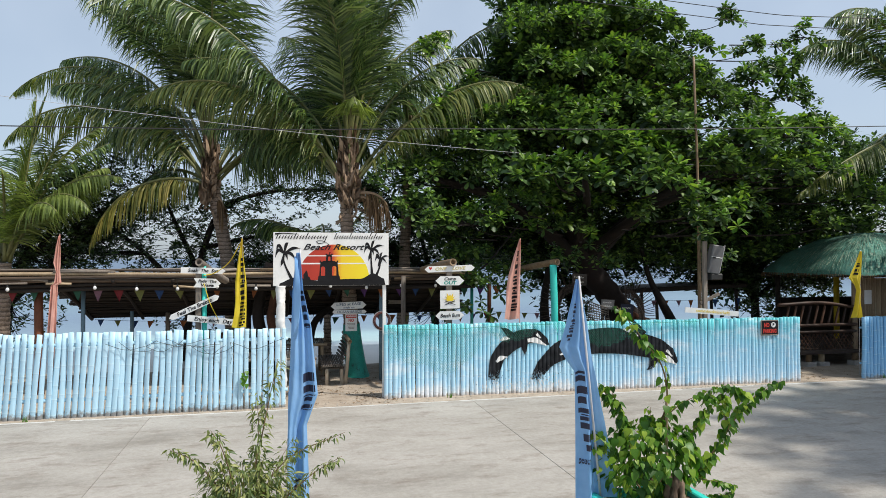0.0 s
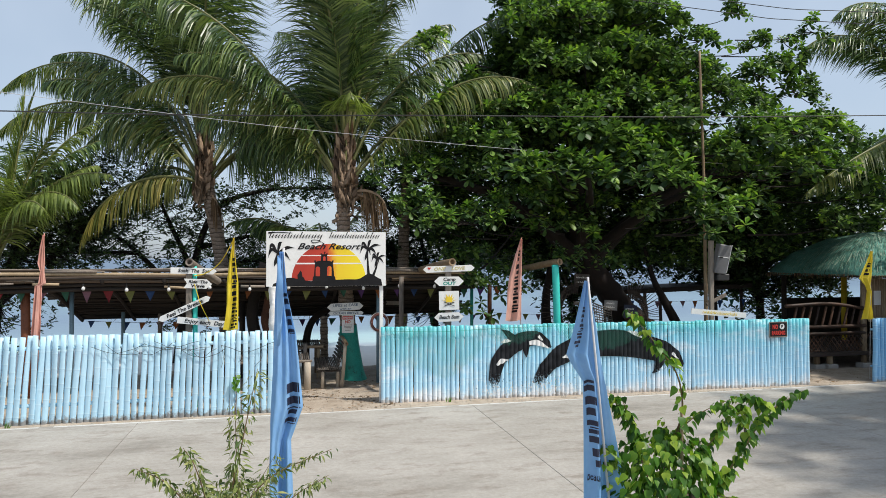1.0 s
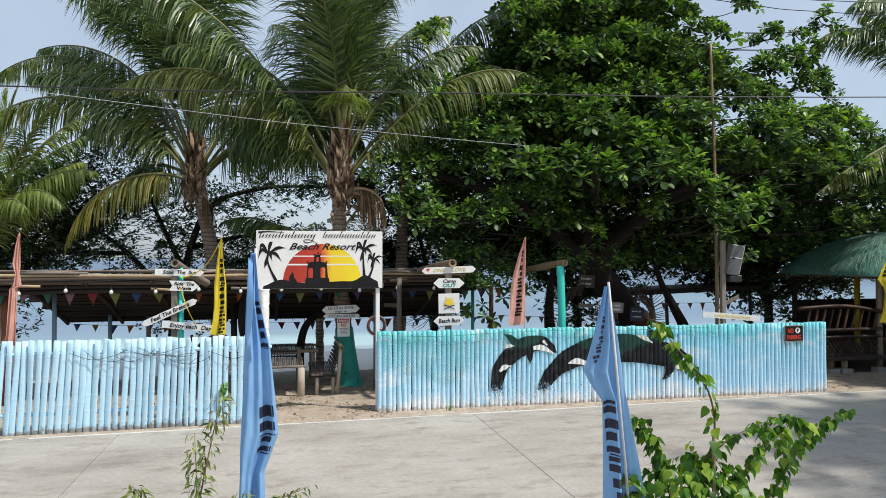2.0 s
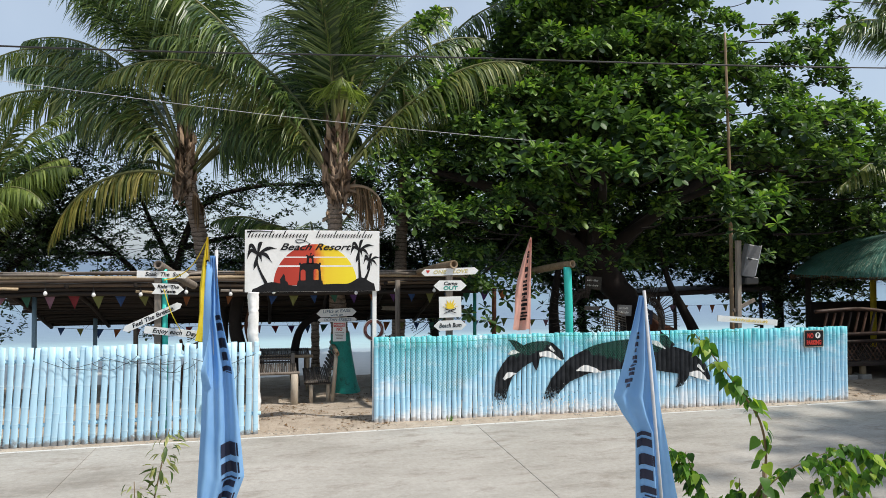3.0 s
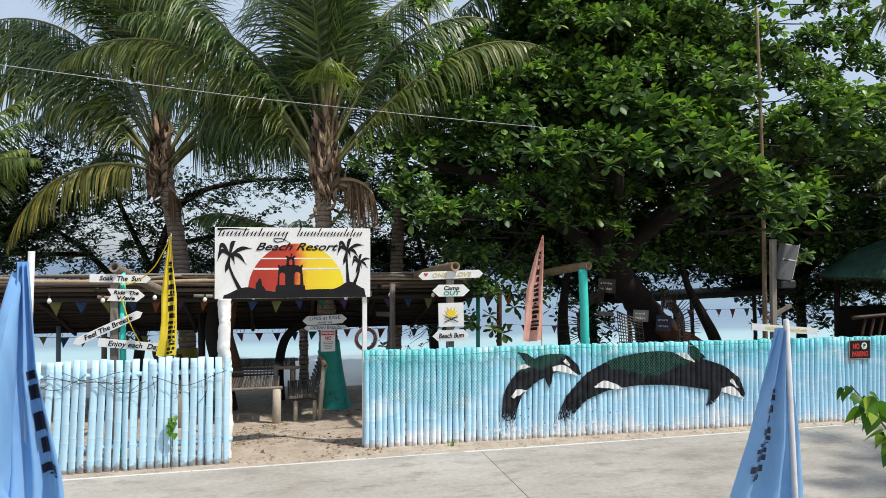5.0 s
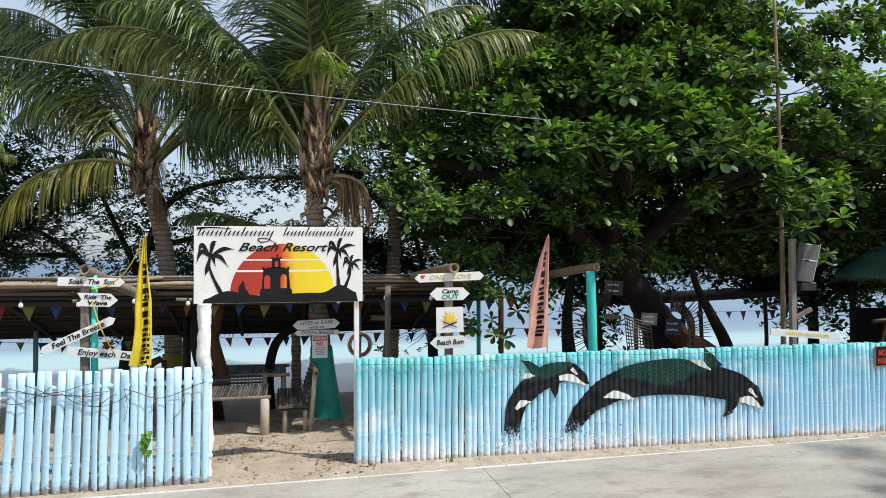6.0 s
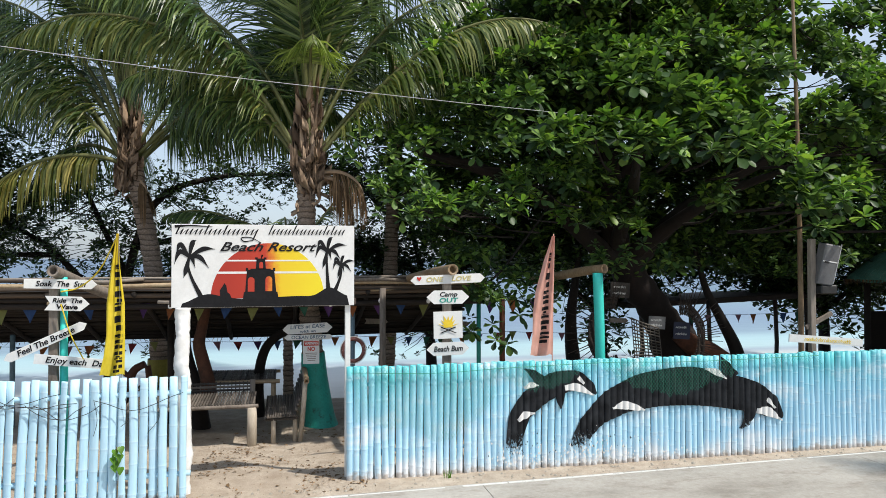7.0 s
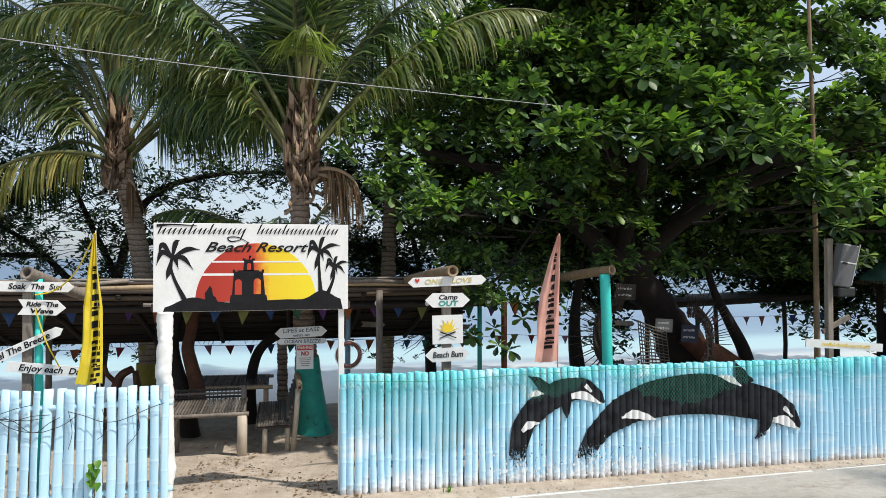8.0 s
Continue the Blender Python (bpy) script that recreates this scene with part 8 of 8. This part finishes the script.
for k in range(5):
    a = TAU * k / 5
    knot = bent([(1.31 + 0.05 * math.cos(a), 6.58 + 0.04 * math.sin(a), 0.66), (1.3 + 0.07 * math.cos(a + 0.5), 6.57 + 0.04 * math.sin(a), 0.86), (1.29 + 0.05 * math.cos(a + 1.1), 6.58 + 0.04 * math.sin(a + 1), 1.06)], 5)
    part("old_stem", Shape().tube(knot, [0.03 + 0.009 * math.sin(i * 2.1 + k) for i in range(len(knot))], 7), M_HUSK, old_wood, smooth=True)
stake = Shape().tube([(1.36, 6.8, 0.76), (1.36, 6.8, 1.72)], 0.014, 7)
tagged(part("stake", stake, M_BAMBOO), "short bamboo stake among the heart-shaped leaves", "stake")

# ---- litter on the sand ----
rnd = random.Random(91)
lt = []
for _ in range(3600):
    x, y = rnd.uniform(-6, 11), rnd.uniform(15.5, 20.6)
    if rnd.random() < 0.45:
        x, y = rnd.uniform(-2.2, 0.4), rnd.uniform(15.0, 19.2)
    elif rnd.random() < 0.2:
        x, y = rnd.uniform(10.2, 12.6), rnd.uniform(15.1, 18.0)
    if noise.noise((x * 0.8, y * 0.8, 7.7)) < -0.05 and rnd.random() < 0.8:
        continue
    lt.append(turn_matrix(x, y, ground_height(x, y) + 0.012, rnd.uniform(-0.4, 0.4), rnd.uniform(-0.3, 0.3), rnd.uniform(0, TAU), rnd.uniform(0.015, 0.06) if rnd.random() < 0.85 else rnd.uniform(0.07, 0.12)))
v, f = scattered(*leaf_base(1.0, 0.5), np.array(lt))
tagged(part("leaf_litter", array_mesh("leaf_litter", v, f), M_DEADLEAF), "dry brown leaves and bits scattered over the sand", "leaf litter", kind="stuff")
peb = Shape()
for _ in range(420):
    x = rnd.uniform(-7, 11)
    y = rnd.uniform(14.9, 15.3) if rnd.random() < 0.55 else rnd.uniform(15.3, 18.5)
    r = rnd.uniform(0.008, 0.03)
    z = ground_height(x, y) + r * 0.4
    ring = [(x + r * rnd.uniform(0.8, 1.2) * math.cos(a), y + r * rnd.uniform(0.8, 1.2) * math.sin(a), z - r * 0.3) for a in np.linspace(0, TAU, 7)[:-1]]
    peb.add(ring + [(x, y, z + r * 0.5)], [(k, (k + 1) % 6, 6) for k in range(6)])
tagged(part("pebbles", peb, M_STONE), "small pale stones and shell bits along the fence foot", "pebbles", kind="stuff")
tuft = thing("weed", "small bright green weed growing at the fence foot", "weed", "weeds")
wv, wf = heart_leaf(1.0)
for k in range(9):
    a = k * 2.4
    ob = part("leaf", array_mesh("leaf", wv * 0.1, wf, True), M_VINE, tuft)
    ob.matrix_basis = Matrix.Translation((-2.93 + 0.05 * math.cos(a), 15.02, 0.5 + 0.032 * k)) @ Euler((0.2 * math.sin(a), 0.9, -1.57 + 0.8 * math.sin(k * 1.9))).to_matrix().to_4x4()
part("stem", Shape().tube(bent([(-2.93, 15.03, -0.02), (-2.91, 15.02, 0.4), (-2.93, 15.02, 0.76)], 5), 0.006, 5), M_STEM, tuft)
for wx, wy in ((1.35, 15.2), (-6.8, 14.95), (12.6, 14.92), (12.9, 14.9)):
    tuft = thing("weed", "short tuft of green grass at the fence foot", "weed", "weeds")
    for k in range(14):
        a, ln = rnd.uniform(0, TAU), rnd.uniform(0.06, 0.14)
        bx, by = wx + rnd.uniform(-0.05, 0.05), wy + rnd.uniform(-0.03, 0.03)
        part("blade", Shape().add([(bx - 0.006, by, -0.01), (bx + 0.006, by, -0.01), (bx + 0.03 * math.cos(a), by + 0.03 * math.sin(a), ln)], [(0, 1, 2)]), M_VINE, tuft)
